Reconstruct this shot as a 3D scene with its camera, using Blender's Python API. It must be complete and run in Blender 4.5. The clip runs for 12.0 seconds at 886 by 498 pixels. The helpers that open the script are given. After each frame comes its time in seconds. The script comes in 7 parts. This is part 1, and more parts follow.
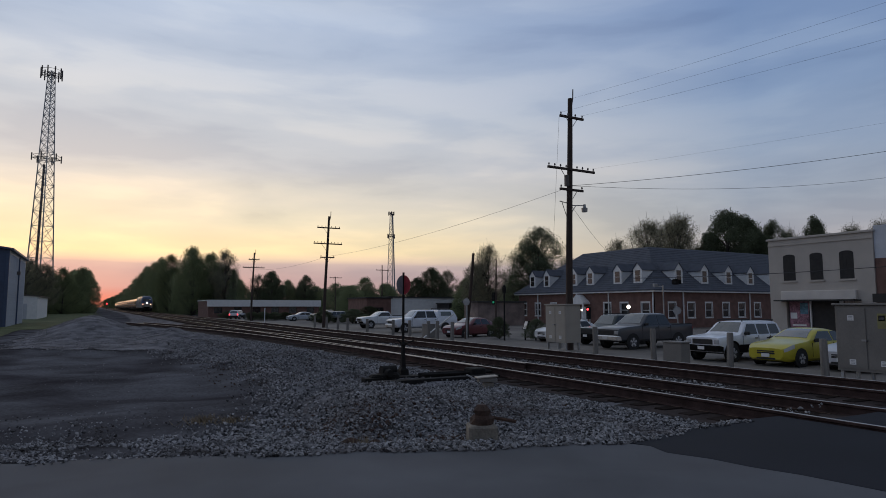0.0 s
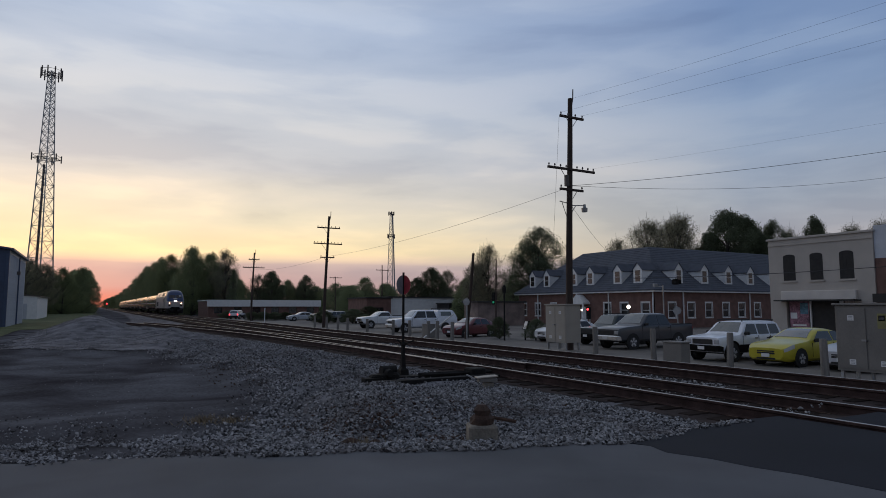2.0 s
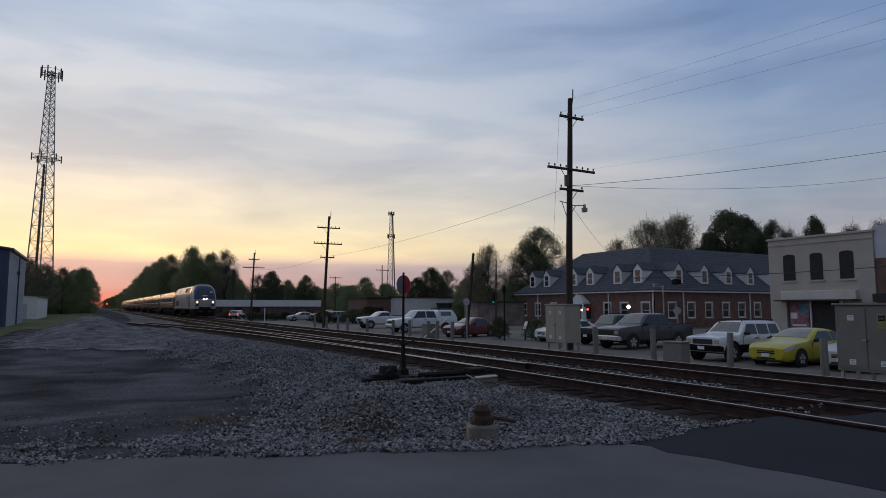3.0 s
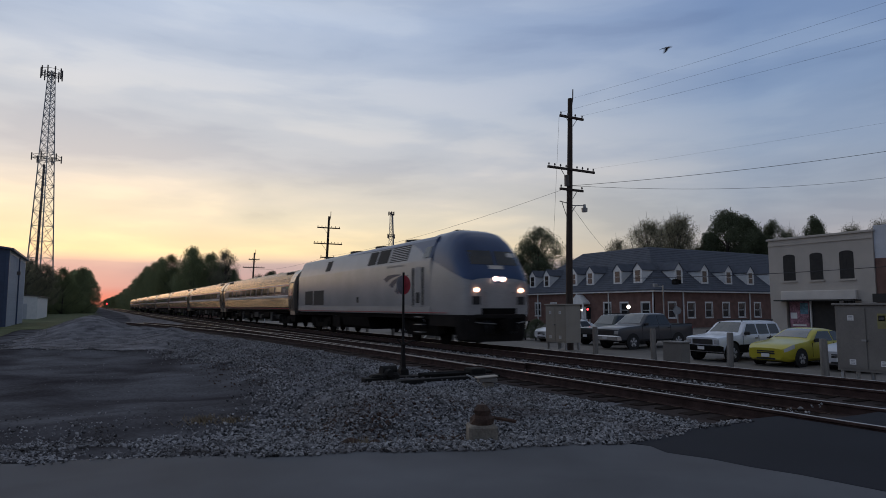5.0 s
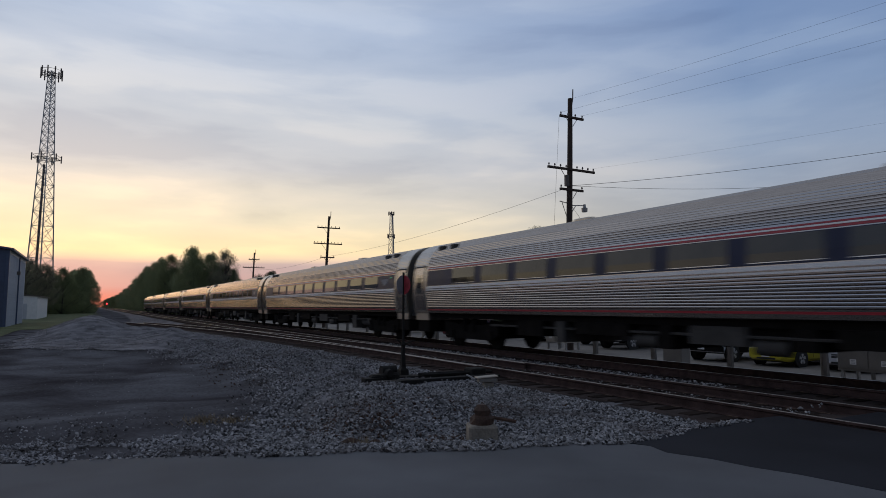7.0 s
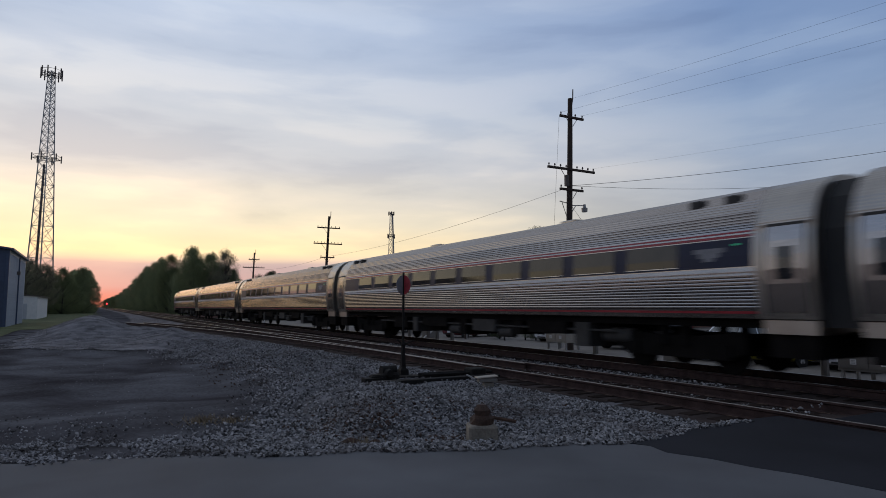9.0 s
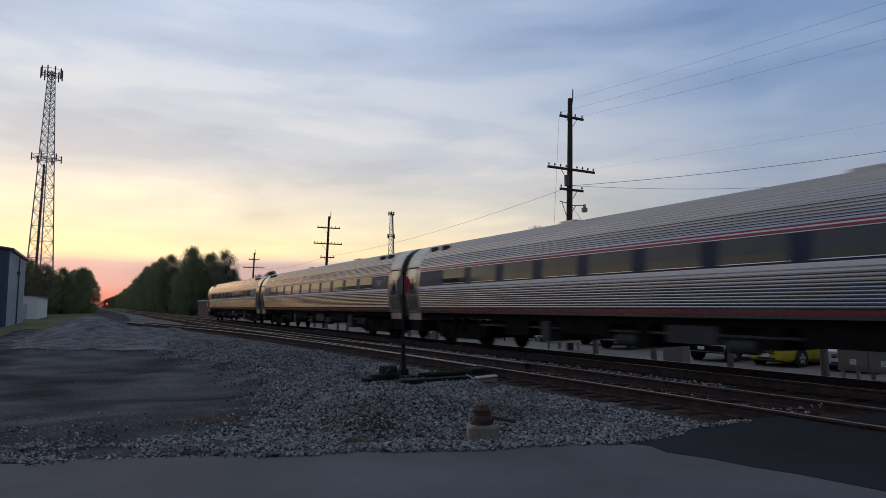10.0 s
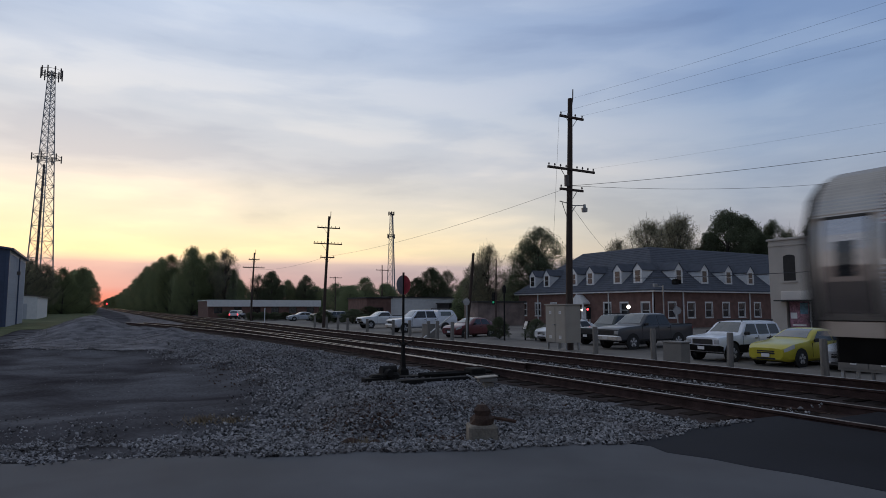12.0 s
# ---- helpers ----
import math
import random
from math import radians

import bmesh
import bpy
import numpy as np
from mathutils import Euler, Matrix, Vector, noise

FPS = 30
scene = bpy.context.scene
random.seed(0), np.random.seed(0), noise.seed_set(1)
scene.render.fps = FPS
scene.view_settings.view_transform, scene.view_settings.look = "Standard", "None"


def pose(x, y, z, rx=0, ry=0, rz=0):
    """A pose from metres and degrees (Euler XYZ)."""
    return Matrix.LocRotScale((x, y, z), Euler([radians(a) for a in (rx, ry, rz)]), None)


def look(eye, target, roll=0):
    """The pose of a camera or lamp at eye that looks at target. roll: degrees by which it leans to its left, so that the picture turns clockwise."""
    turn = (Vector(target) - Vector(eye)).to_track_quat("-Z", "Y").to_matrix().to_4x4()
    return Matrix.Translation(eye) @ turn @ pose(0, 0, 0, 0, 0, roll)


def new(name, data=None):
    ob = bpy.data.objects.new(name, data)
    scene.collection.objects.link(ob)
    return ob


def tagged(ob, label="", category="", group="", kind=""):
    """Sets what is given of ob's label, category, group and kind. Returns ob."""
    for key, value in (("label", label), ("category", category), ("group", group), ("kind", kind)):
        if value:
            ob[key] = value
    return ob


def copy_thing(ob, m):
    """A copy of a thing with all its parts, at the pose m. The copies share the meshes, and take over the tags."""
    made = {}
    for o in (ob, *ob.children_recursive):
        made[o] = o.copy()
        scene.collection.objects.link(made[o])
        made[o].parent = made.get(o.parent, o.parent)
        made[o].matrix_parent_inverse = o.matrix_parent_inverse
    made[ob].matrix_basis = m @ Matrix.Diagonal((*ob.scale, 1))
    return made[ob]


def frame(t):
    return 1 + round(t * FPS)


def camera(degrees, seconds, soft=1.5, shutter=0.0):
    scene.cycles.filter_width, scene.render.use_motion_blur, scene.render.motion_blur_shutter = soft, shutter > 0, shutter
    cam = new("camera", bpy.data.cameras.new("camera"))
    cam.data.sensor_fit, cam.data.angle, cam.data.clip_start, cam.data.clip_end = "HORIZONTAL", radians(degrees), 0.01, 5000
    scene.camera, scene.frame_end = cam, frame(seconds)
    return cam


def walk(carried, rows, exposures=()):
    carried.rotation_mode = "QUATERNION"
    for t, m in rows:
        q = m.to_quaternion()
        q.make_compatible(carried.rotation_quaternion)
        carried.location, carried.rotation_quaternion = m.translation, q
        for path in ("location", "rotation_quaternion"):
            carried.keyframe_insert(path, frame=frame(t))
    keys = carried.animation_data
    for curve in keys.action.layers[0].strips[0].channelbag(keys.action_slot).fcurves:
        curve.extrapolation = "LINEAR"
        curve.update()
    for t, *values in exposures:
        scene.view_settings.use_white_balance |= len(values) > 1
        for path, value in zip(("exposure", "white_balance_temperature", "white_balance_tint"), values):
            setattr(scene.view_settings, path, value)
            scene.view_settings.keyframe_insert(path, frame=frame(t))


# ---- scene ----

# Rail heads lie at z = 0; +y runs along the track to where the train comes from, +x across the tracks.
EYE = (0.0, 0.0, 1.478)
cam = camera(70.957, 12.0, soft=0.9, shutter=0.22)
VIEW = look(EYE, (0.48674, 0.86868, 1.478 + 0.092728 * 0.99576), 0)
walk(cam, [(0.0, VIEW), (12.0, VIEW)], exposures=[(0.0, -0.04), (5.5, -0.04), (9.0, 0.08), (12.0, 0.11)])

# ---- sky and light ----
def make_world():
    world = bpy.data.worlds.new("dusk_sky")
    scene.world = world
    world.use_nodes = True
    nt = world.node_tree
    nt.nodes.clear()
    N, L = nt.nodes.new, nt.links.new
    out, bg, bg2, add = N("ShaderNodeOutputWorld"), N("ShaderNodeBackground"), N("ShaderNodeBackground"), N("ShaderNodeAddShader")
    tc = N("ShaderNodeTexCoord")
    sep = N("ShaderNodeSeparateXYZ")
    L(tc.outputs["Generated"], sep.inputs[0])

    def ramp(stops, src):
        r = N("ShaderNodeValToRGB")
        el = r.color_ramp.elements
        el[0].position, el[0].color = stops[0][0], (*stops[0][1], 1)
        el[1].position, el[1].color = stops[-1][0], (*stops[-1][1], 1)
        for p, c in stops[1:-1]:
            e = el.new(p)
            e.color = (*c, 1)
        L(src, r.inputs[0])
        return r.outputs[0]

    def math_node(op, a, b=None, c=None, clamp=False):
        m = N("ShaderNodeMath")
        m.operation, m.use_clamp = op, clamp
        for k, v in enumerate((a, b, c)):
            if v is None:
                continue
            if isinstance(v, (int, float)):
                m.inputs[k].default_value = v
            else:
                L(v, m.inputs[k])
        return m.outputs[0]

    # horizontal heading, 1 towards the sunset
    flat = N("ShaderNodeCombineXYZ")
    L(sep.outputs[0], flat.inputs[0]); L(sep.outputs[1], flat.inputs[1])
    unit = N("ShaderNodeVectorMath"); unit.operation = "NORMALIZE"
    L(flat.outputs[0], unit.inputs[0])
    dot = N("ShaderNodeVectorMath"); dot.operation = "DOT_PRODUCT"
    L(unit.outputs[0], dot.inputs[0])
    dot.inputs[1].default_value = (-0.05, 0.99875, 0.0)
    # cloud streaks: long flat noise over heading and height
    stretch = N("ShaderNodeMapping")
    stretch.inputs["Scale"].default_value = (1.3, 1.3, 6.5)
    stretch.inputs["Rotation"].default_value = (radians(9), radians(-23), 0)
    L(tc.outputs["Generated"], stretch.inputs[0])
    n1 = N("ShaderNodeTexNoise"); n1.inputs["Scale"].default_value = 1.5; n1.inputs["Detail"].default_value = 5; n1.inputs["Roughness"].default_value = 0.5
    n1.inputs["Distortion"].default_value = 0.35
    L(stretch.outputs[0], n1.inputs["Vector"])
    n2 = N("ShaderNodeTexNoise"); n2.inputs["Scale"].default_value = 2.2; n2.inputs["Detail"].default_value = 6; n2.inputs["Roughness"].default_value = 0.5; n2.inputs["Distortion"].default_value = 0.2
    L(stretch.outputs[0], n2.inputs["Vector"])
    wob = math_node("MULTIPLY", math_node("SUBTRACT", n1.outputs["Fac"], 0.5), 0.07)
    height = math_node("ADD", sep.outputs[2], math_node("MULTIPLY", wob, math_node("MULTIPLY", sep.outputs[2], 5.0, clamp=True)), clamp=True)
    warm = ramp([(0.0, (0.52, 0.31, 0.31)), (0.03, (0.49, 0.335, 0.345)), (0.056, (0.47, 0.36, 0.375)), (0.066, (0.53, 0.41, 0.40)), (0.073, (0.84, 0.64, 0.45)), (0.085, (1.0, 0.80, 0.46)), (0.105, (1.0, 0.81, 0.49)),
                 (0.13, (0.95, 0.81, 0.56)), (0.165, (0.87, 0.76, 0.60)), (0.21, (0.74, 0.69, 0.64)), (0.29, (0.61, 0.625, 0.65)), (0.42, (0.485, 0.56, 0.69)), (0.6, (0.40, 0.435, 0.50)), (1.0, (0.31, 0.34, 0.405))], height)
    cool = ramp([(0.0, (0.36, 0.30, 0.32)), (0.05, (0.39, 0.345, 0.355)), (0.10, (0.415, 0.396, 0.418)), (0.15, (0.362, 0.393, 0.452)), (0.22, (0.292, 0.358, 0.472)),
                 (0.30, (0.232, 0.318, 0.475)), (0.45, (0.168, 0.258, 0.452)), (0.6, (0.27, 0.31, 0.40)), (1.0, (0.30, 0.33, 0.40))], height)
    side = N("ShaderNodeMapRange")
    side.interpolation_type = "LINEAR"
    side.inputs["From Min"].default_value, side.inputs["From Max"].default_value = 0.52, 1.0
    L(dot.outputs["Value"], side.inputs["Value"])
    mix = N("ShaderNodeMix"); mix.data_type = "RGBA"
    L(side.outputs[0], mix.inputs["Factor"]); L(cool, mix.inputs["A"]); L(warm, mix.inputs["B"])
    # the sky away from the sunset is dimmer
    rear = N("ShaderNodeMapRange"); rear.interpolation_type = "SMOOTHSTEP"
    rear.inputs["From Min"].default_value, rear.inputs["From Max"].default_value = -0.7, 0.35
    rear.inputs["To Min"].default_value, rear.inputs["To Max"].default_value = 0.62, 1.0
    L(dot.outputs["Value"], rear.inputs["Value"])
    dim = N("ShaderNodeVectorMath"); dim.operation = "SCALE"
    L(mix.outputs["Result"], dim.inputs[0]); L(rear.outputs[0], dim.inputs["Scale"])
    # the red afterglow low over the line
    near = N("ShaderNodeMapRange"); near.interpolation_type = "SMOOTHSTEP"
    near.inputs["From Min"].default_value, near.inputs["From Max"].default_value = 0.965, 1.0
    L(dot.outputs["Value"], near.inputs["Value"])
    low = N("ShaderNodeMapRange"); low.interpolation_type = "SMOOTHSTEP"
    low.inputs["From Min"].default_value, low.inputs["From Max"].default_value = 0.032, 0.0
    L(sep.outputs[2], low.inputs["Value"])
    red = N("ShaderNodeMix"); red.data_type = "RGBA"
    L(math_node("MULTIPLY", near.outputs[0], low.outputs[0]), red.inputs["Factor"])
    L(dim.outputs[0], red.inputs["A"]); red.inputs["B"].default_value = (0.80, 0.20, 0.17, 1)
    # broad pale bands and grey veils
    veil = ramp([(0.35, (0.76, 0.81, 0.90)), (0.44, (0.90, 0.94, 1.0)), (0.52, (0.98, 1.0, 1.04)), (0.60, (1.15, 1.13, 1.11)), (0.68, (1.2, 1.16, 1.13))], n2.outputs["Fac"])
    mul = N("ShaderNodeMix"); mul.data_type, mul.blend_type = "RGBA", "MULTIPLY"
    mul.inputs["Factor"].default_value = 0.85
    L(red.outputs["Result"], mul.inputs["A"]); L(veil, mul.inputs["B"])
    L(mul.outputs["Result"], bg.inputs["Color"])
    bg.inputs["Strength"].default_value = 1.0
    sky = N("ShaderNodeTexSky")
    sky.sky_type, sky.sun_disc = "NISHITA", False
    sky.sun_elevation, sky.sun_rotation = radians(0.8), radians(-3)
    L(sky.outputs[0], bg2.inputs["Color"])
    bg2.inputs["Strength"].default_value = 0.02
    L(bg.outputs[0], add.inputs[0]); L(bg2.outputs[0], add.inputs[1])
    L(add.outputs[0], out.inputs["Surface"])


make_world()
sun = new("evening_glow", bpy.data.lights.new("evening_glow", "SUN"))
sun.data.energy, sun.data.angle, sun.data.color = 0.1, radians(12), (1.0, 0.62, 0.36)
sun.matrix_world = look((-0.05, 1.0, 0.10), (0, 0, 0))

# ---- materials ----
def material(name, color, rough=0.7, metal=0.0, vary=0.25, scale=3.0, fine=40.0, bump=0.15, spec=0.5, tint=None, coat=0.0, island=0.0, stretch=(1, 1, 1), piece=0.0):
    """Base colour with stains and grain at two scales."""
    m = bpy.data.materials.new(name)
    m.use_nodes = True
    nt = m.node_tree
    N, L = nt.nodes.new, nt.links.new
    b = nt.nodes["Principled BSDF"]
    tc = N("ShaderNodeTexCoord")
    mp = N("ShaderNodeMapping")
    mp.inputs["Scale"].default_value = stretch
    L(tc.outputs["Object"], mp.inputs[0])
    big = N("ShaderNodeTexNoise"); big.inputs["Scale"].default_value = scale; big.inputs["Detail"].default_value = 5
    small = N("ShaderNodeTexNoise"); small.inputs["Scale"].default_value = fine; small.inputs["Detail"].default_value = 3
    L(mp.outputs[0], big.inputs["Vector"]); L(mp.outputs[0], small.inputs["Vector"])
    mixf = N("ShaderNodeMath"); mixf.operation = "MULTIPLY_ADD"
    L(big.outputs["Fac"], mixf.inputs[0]); mixf.inputs[1].default_value = 0.65
    half = N("ShaderNodeMath"); half.operation = "MULTIPLY"; half.inputs[1].default_value = 0.35
    L(small.outputs["Fac"], half.inputs[0]); L(half.outputs[0], mixf.inputs[2])
    fac = mixf.outputs[0]
    if island or piece:
        if island:
            geo = N("ShaderNodeNewGeometry"); rnd = geo.outputs["Random Per Island"]
        else:
            geo = N("ShaderNodeObjectInfo"); rnd = geo.outputs["Random"]
        w = N("ShaderNodeMix"); w.inputs["Factor"].default_value = island or piece
        L(fac, w.inputs["A"]); L(rnd, w.inputs["B"])
        fac = w.outputs["Result"]
    r = N("ShaderNodeValToRGB")
    lo = tuple(c * (1 - vary) for c in color)
    hi = tuple(min(1, c * (1 + vary)) for c in color)
    if tint:
        lo = tint
    spread = 0.15 + 0.2 * (1 - max(island, piece))
    r.color_ramp.elements[0].position, r.color_ramp.elements[0].color = spread, (*lo, 1)
    r.color_ramp.elements[1].position, r.color_ramp.elements[1].color = 1 - spread, (*hi, 1)
    L(fac, r.inputs[0]); L(r.outputs[0], b.inputs["Base Color"])
    b.inputs["Metallic"].default_value = metal
    b.inputs["Specular IOR Level"].default_value = spec
    b.inputs["Coat Weight"].default_value = coat
    b.inputs["Coat Roughness"].default_value = 0.08
    rr = N("ShaderNodeMapRange")
    rr.inputs["To Min"].default_value, rr.inputs["To Max"].default_value = max(0.02, rough - 0.1), min(1, rough + 0.1)
    L(big.outputs["Fac"], rr.inputs["Value"]); L(rr.outputs[0], b.inputs["Roughness"])
    if bump:
        bp = N("ShaderNodeBump"); bp.inputs["Strength"].default_value = bump; bp.inputs["Distance"].default_value = 0.01
        L(small.outputs["Fac"], bp.inputs["Height"]); L(bp.outputs[0], b.inputs["Normal"])
    return m


def glow(name, color, strength):
    m = bpy.data.materials.new(name)
    m.use_nodes = True
    b = m.node_tree.nodes["Principled BSDF"]
    b.inputs["Base Color"].default_value = (*color, 1)
    b.inputs["Emission Color"].default_value = (*color, 1)
    b.inputs["Emission Strength"].default_value = strength
    return m


M_DIRT = material("bare_dirt", (0.122, 0.122, 0.131), 0.98, vary=0.35, scale=0.6, fine=14, bump=0.7, spec=0.0, tint=(0.062, 0.058, 0.06))
M_GRASS = material("short_grass", (0.082, 0.10, 0.05), 0.95, vary=0.4, scale=0.3, fine=14, bump=0.6, spec=0.1)
M_ASPHALT = material("old_asphalt", (0.128, 0.131, 0.140), 0.85, vary=0.25, scale=0.6, fine=120, bump=0.35, spec=0.12)
M_NEWASPHALT = material("fresh_asphalt", (0.024, 0.025, 0.031), 0.8, vary=0.3, scale=0.8, fine=110, bump=0.35, spec=0.12)
M_LOT = material("worn_lot_concrete", (0.16, 0.145, 0.128), 0.9, vary=0.4, scale=0.35, fine=30, bump=0.2)
M_BALLAST = material("ballast_bed", (0.165, 0.162, 0.172), 0.95, vary=0.6, scale=1.6, fine=26, bump=1.0, spec=0.03)
M_PEBBLE = material("dull_pebble", (0.25, 0.242, 0.245), 0.95, vary=0.75, scale=0.9, fine=40, bump=0.2, spec=0.0, island=0.6)
M_STONE = material("ballast_stone", (0.225, 0.22, 0.222), 0.92, vary=0.8, scale=0.9, fine=40, bump=0.3, spec=0.1, island=0.6)


def stained(m, color, scale, lo, hi):
    """Dark soil stains of their own shape over a material."""
    nt = m.node_tree
    N, L = nt.nodes.new, nt.links.new
    b = nt.nodes["Principled BSDF"]
    src = b.inputs["Base Color"].links[0].from_socket
    tc, no, mr, mx = N("ShaderNodeTexCoord"), N("ShaderNodeTexNoise"), N("ShaderNodeMapRange"), N("ShaderNodeMix")
    no.inputs["Scale"].default_value, no.inputs["Detail"].default_value, no.inputs["Distortion"].default_value = scale, 8, 0.8
    L(tc.outputs["Object"], no.inputs["Vector"])
    mr.inputs["From Min"].default_value, mr.inputs["From Max"].default_value, mr.inputs["To Max"].default_value = lo, hi, 0.85
    L(no.outputs["Fac"], mr.inputs["Value"])
    mx.data_type = "RGBA"
    L(mr.outputs[0], mx.inputs["Factor"]); L(src, mx.inputs["A"])
    mx.inputs["B"].default_value = (*color, 1)
    L(mx.outputs["Result"], b.inputs["Base Color"])


stained(M_STONE, (0.085, 0.068, 0.063), 0.55, 0.52, 0.72)
stained(M_PEBBLE, (0.07, 0.06, 0.055), 0.8, 0.5, 0.7)
stained(M_BALLAST, (0.06, 0.052, 0.052), 0.5, 0.57, 0.75)
stained(M_DIRT, (0.045, 0.040, 0.044), 0.2, 0.46, 0.62)
stained(M_ASPHALT, (0.085, 0.08, 0.08), 0.35, 0.5, 0.75)
M_TRACKBED = material("sooty_track_bed", (0.048, 0.039, 0.037), 0.95, vary=0.55, scale=1.2, fine=20, bump=0.9, spec=0.03)
M_RAIL = material("rusty_rail", (0.052, 0.033, 0.030), 0.9, metal=0.0, spec=0.15, vary=0.4, scale=5, fine=60, bump=0.3)
M_RAILTOP = material("worn_rail_head", (0.42, 0.39, 0.36), 0.36, metal=1.0, vary=0.2, scale=4, fine=50, bump=0.05)
M_TIE = material("creosoted_tie", (0.024, 0.018, 0.016), 0.95, spec=0.03, vary=0.45, scale=4, fine=50, bump=0.5, piece=0.4)
M_STEEL = material("stainless_steel", (0.42, 0.39, 0.37), 0.25, metal=1.0, vary=0.16, scale=0.8, fine=30, bump=0.03, stretch=(1, 0.12, 1))
M_STEEL.node_tree.nodes["Principled BSDF"].inputs["Specular Tint"].default_value = (0.62, 0.575, 0.53, 1)
M_STEELDULL = material("dull_stainless", (0.40, 0.375, 0.345), 0.32, metal=0.9, vary=0.15, scale=1.5, fine=40, bump=0.03)
M_BLUEBAND = material("dark_blue_band", (0.016, 0.022, 0.054), 0.5, vary=0.2, scale=1.5, fine=30, bump=0.02, spec=0.3)
M_RED = material("red_paint", (0.33, 0.022, 0.035), 0.45, vary=0.2, bump=0.02)
M_WHITE = material("white_paint", (0.75, 0.75, 0.74), 0.5, vary=0.08, scale=2, bump=0.05)
M_LOCOSILVER = material("silver_grey_paint", (0.35, 0.34, 0.335), 0.36, metal=0.0, vary=0.16, scale=0.7, fine=20, bump=0.03)
M_LOCOGREY = material("mid_grey_paint", (0.30, 0.30, 0.30), 0.45, vary=0.12, scale=1, bump=0.03)
M_LOCOBLUE = material("deep_blue_paint", (0.017, 0.047, 0.13), 0.35, vary=0.15, scale=0.8, bump=0.02, coat=0.2)
M_LOGO = material("navy_emblem_paint", (0.013, 0.025, 0.07), 0.45, vary=0.15, bump=0.02)
M_UNDER = material("sooty_underframe", (0.010, 0.009, 0.0085), 0.95, metal=0.0, vary=0.4, scale=3, bump=0.3, spec=0.08)
M_UNDERGREY = material("grey_equipment_box", (0.042, 0.04, 0.038), 0.85, vary=0.4, scale=3, bump=0.2)
M_RUBBER = material("black_rubber", (0.018, 0.018, 0.018), 0.75, vary=0.3, scale=5, bump=0.2)
M_GLASS = material("dark_window_glass", (0.02, 0.022, 0.024), 0.06, vary=0.3, bump=0.0, spec=0.8)
M_COACHGLASS = material("double_glazed_pane", (0.035, 0.028, 0.022), 0.05, vary=0.3, bump=0.0, spec=0.5, coat=0.12)
M_CARGLASS = material("tinted_car_glass", (0.035, 0.05, 0.056), 0.05, vary=0.2, bump=0.0, spec=0.9, coat=1.0)
M_BRICK = material("red_brick", (0.17, 0.095, 0.078), 0.9, vary=0.3, scale=1.5, fine=18, bump=0.4)
M_ROOFBLUE = material("blue_grey_shingle", (0.075, 0.085, 0.108), 0.85, vary=0.22, scale=1.2, fine=9, bump=0.5)
M_CREAM = material("grey_cream_paint", (0.46, 0.42, 0.375), 0.85, vary=0.1, scale=0.8, fine=20, bump=0.2)
M_FADEDBRICK = material("faded_patchy_brick", (0.22, 0.17, 0.15), 0.9, vary=0.45, scale=0.9, fine=14, bump=0.3)
M_AWNING = material("pale_sign_board", (0.62, 0.58, 0.53), 0.7, vary=0.1, scale=1, bump=0.1)
M_DARK = material("dark_opening", (0.03, 0.028, 0.027), 0.8, vary=0.3, bump=0.1)
M_METALWALL = material("blue_grey_metal_siding", (0.50, 0.525, 0.57), 0.55, metal=0.1, vary=0.12, scale=0.6, fine=12, bump=0.1)
M_BLUETRIM = material("blue_metal_trim", (0.05, 0.075, 0.14), 0.5, vary=0.15, bump=0.05)
M_WOODPOLE = material("dark_creosote_pole", (0.055, 0.038, 0.03), 0.9, vary=0.4, scale=3, fine=30, bump=0.5, stretch=(4, 4, 0.3))
M_POSTWOOD = material("weathered_post_wood", (0.20, 0.185, 0.165), 0.9, vary=0.3, scale=3, fine=40, bump=0.4, stretch=(4, 4, 0.4))
M_CABINET = material("grey_beige_enamel", (0.36, 0.325, 0.275), 0.55, vary=0.1, scale=1.5, fine=25, bump=0.05)
M_CABINETDARK = material("dark_grey_enamel", (0.185, 0.172, 0.155), 0.6, vary=0.15, scale=1.5, fine=25, bump=0.05)
M_GALV = material("galvanised_steel", (0.36, 0.36, 0.36), 0.5, metal=0.6, vary=0.2, scale=4, bump=0.1)
M_DARKSTEEL = material("dark_tower_steel", (0.13, 0.11, 0.10), 0.6, metal=0.4, vary=0.2, scale=2, bump=0.1)
M_BLACKIRON = material("black_cast_iron", (0.016, 0.015, 0.014), 0.85, metal=0.0, spec=0.25, vary=0.4, scale=6, bump=0.3)
M_CONCRETE = material("stained_concrete", (0.22, 0.195, 0.16), 0.9, vary=0.35, scale=5, fine=40, bump=0.4)
M_RUST = material("rust_scale", (0.06, 0.034, 0.024), 0.9, vary=0.5, scale=8, fine=60, bump=0.6)
M_BARK = material("tree_bark", (0.06, 0.05, 0.042), 0.95, vary=0.35, scale=3, fine=20, bump=0.6)
M_LEAF = material("spring_leaves", (0.165, 0.19, 0.08), 0.75, vary=0.5, scale=0.4, fine=5, bump=0.0, spec=0.2, island=0.5)
M_WOODLEAF = material("dusky_wood_leaves", (0.235, 0.27, 0.145), 0.8, vary=0.4, scale=0.25, fine=3, bump=0.0, spec=0.1, island=0.3)
M_LEAFDARK = material("dark_evergreen_leaves", (0.105, 0.122, 0.07), 0.8, vary=0.3, scale=0.4, fine=5, bump=0.0, spec=0.2, island=0.5)
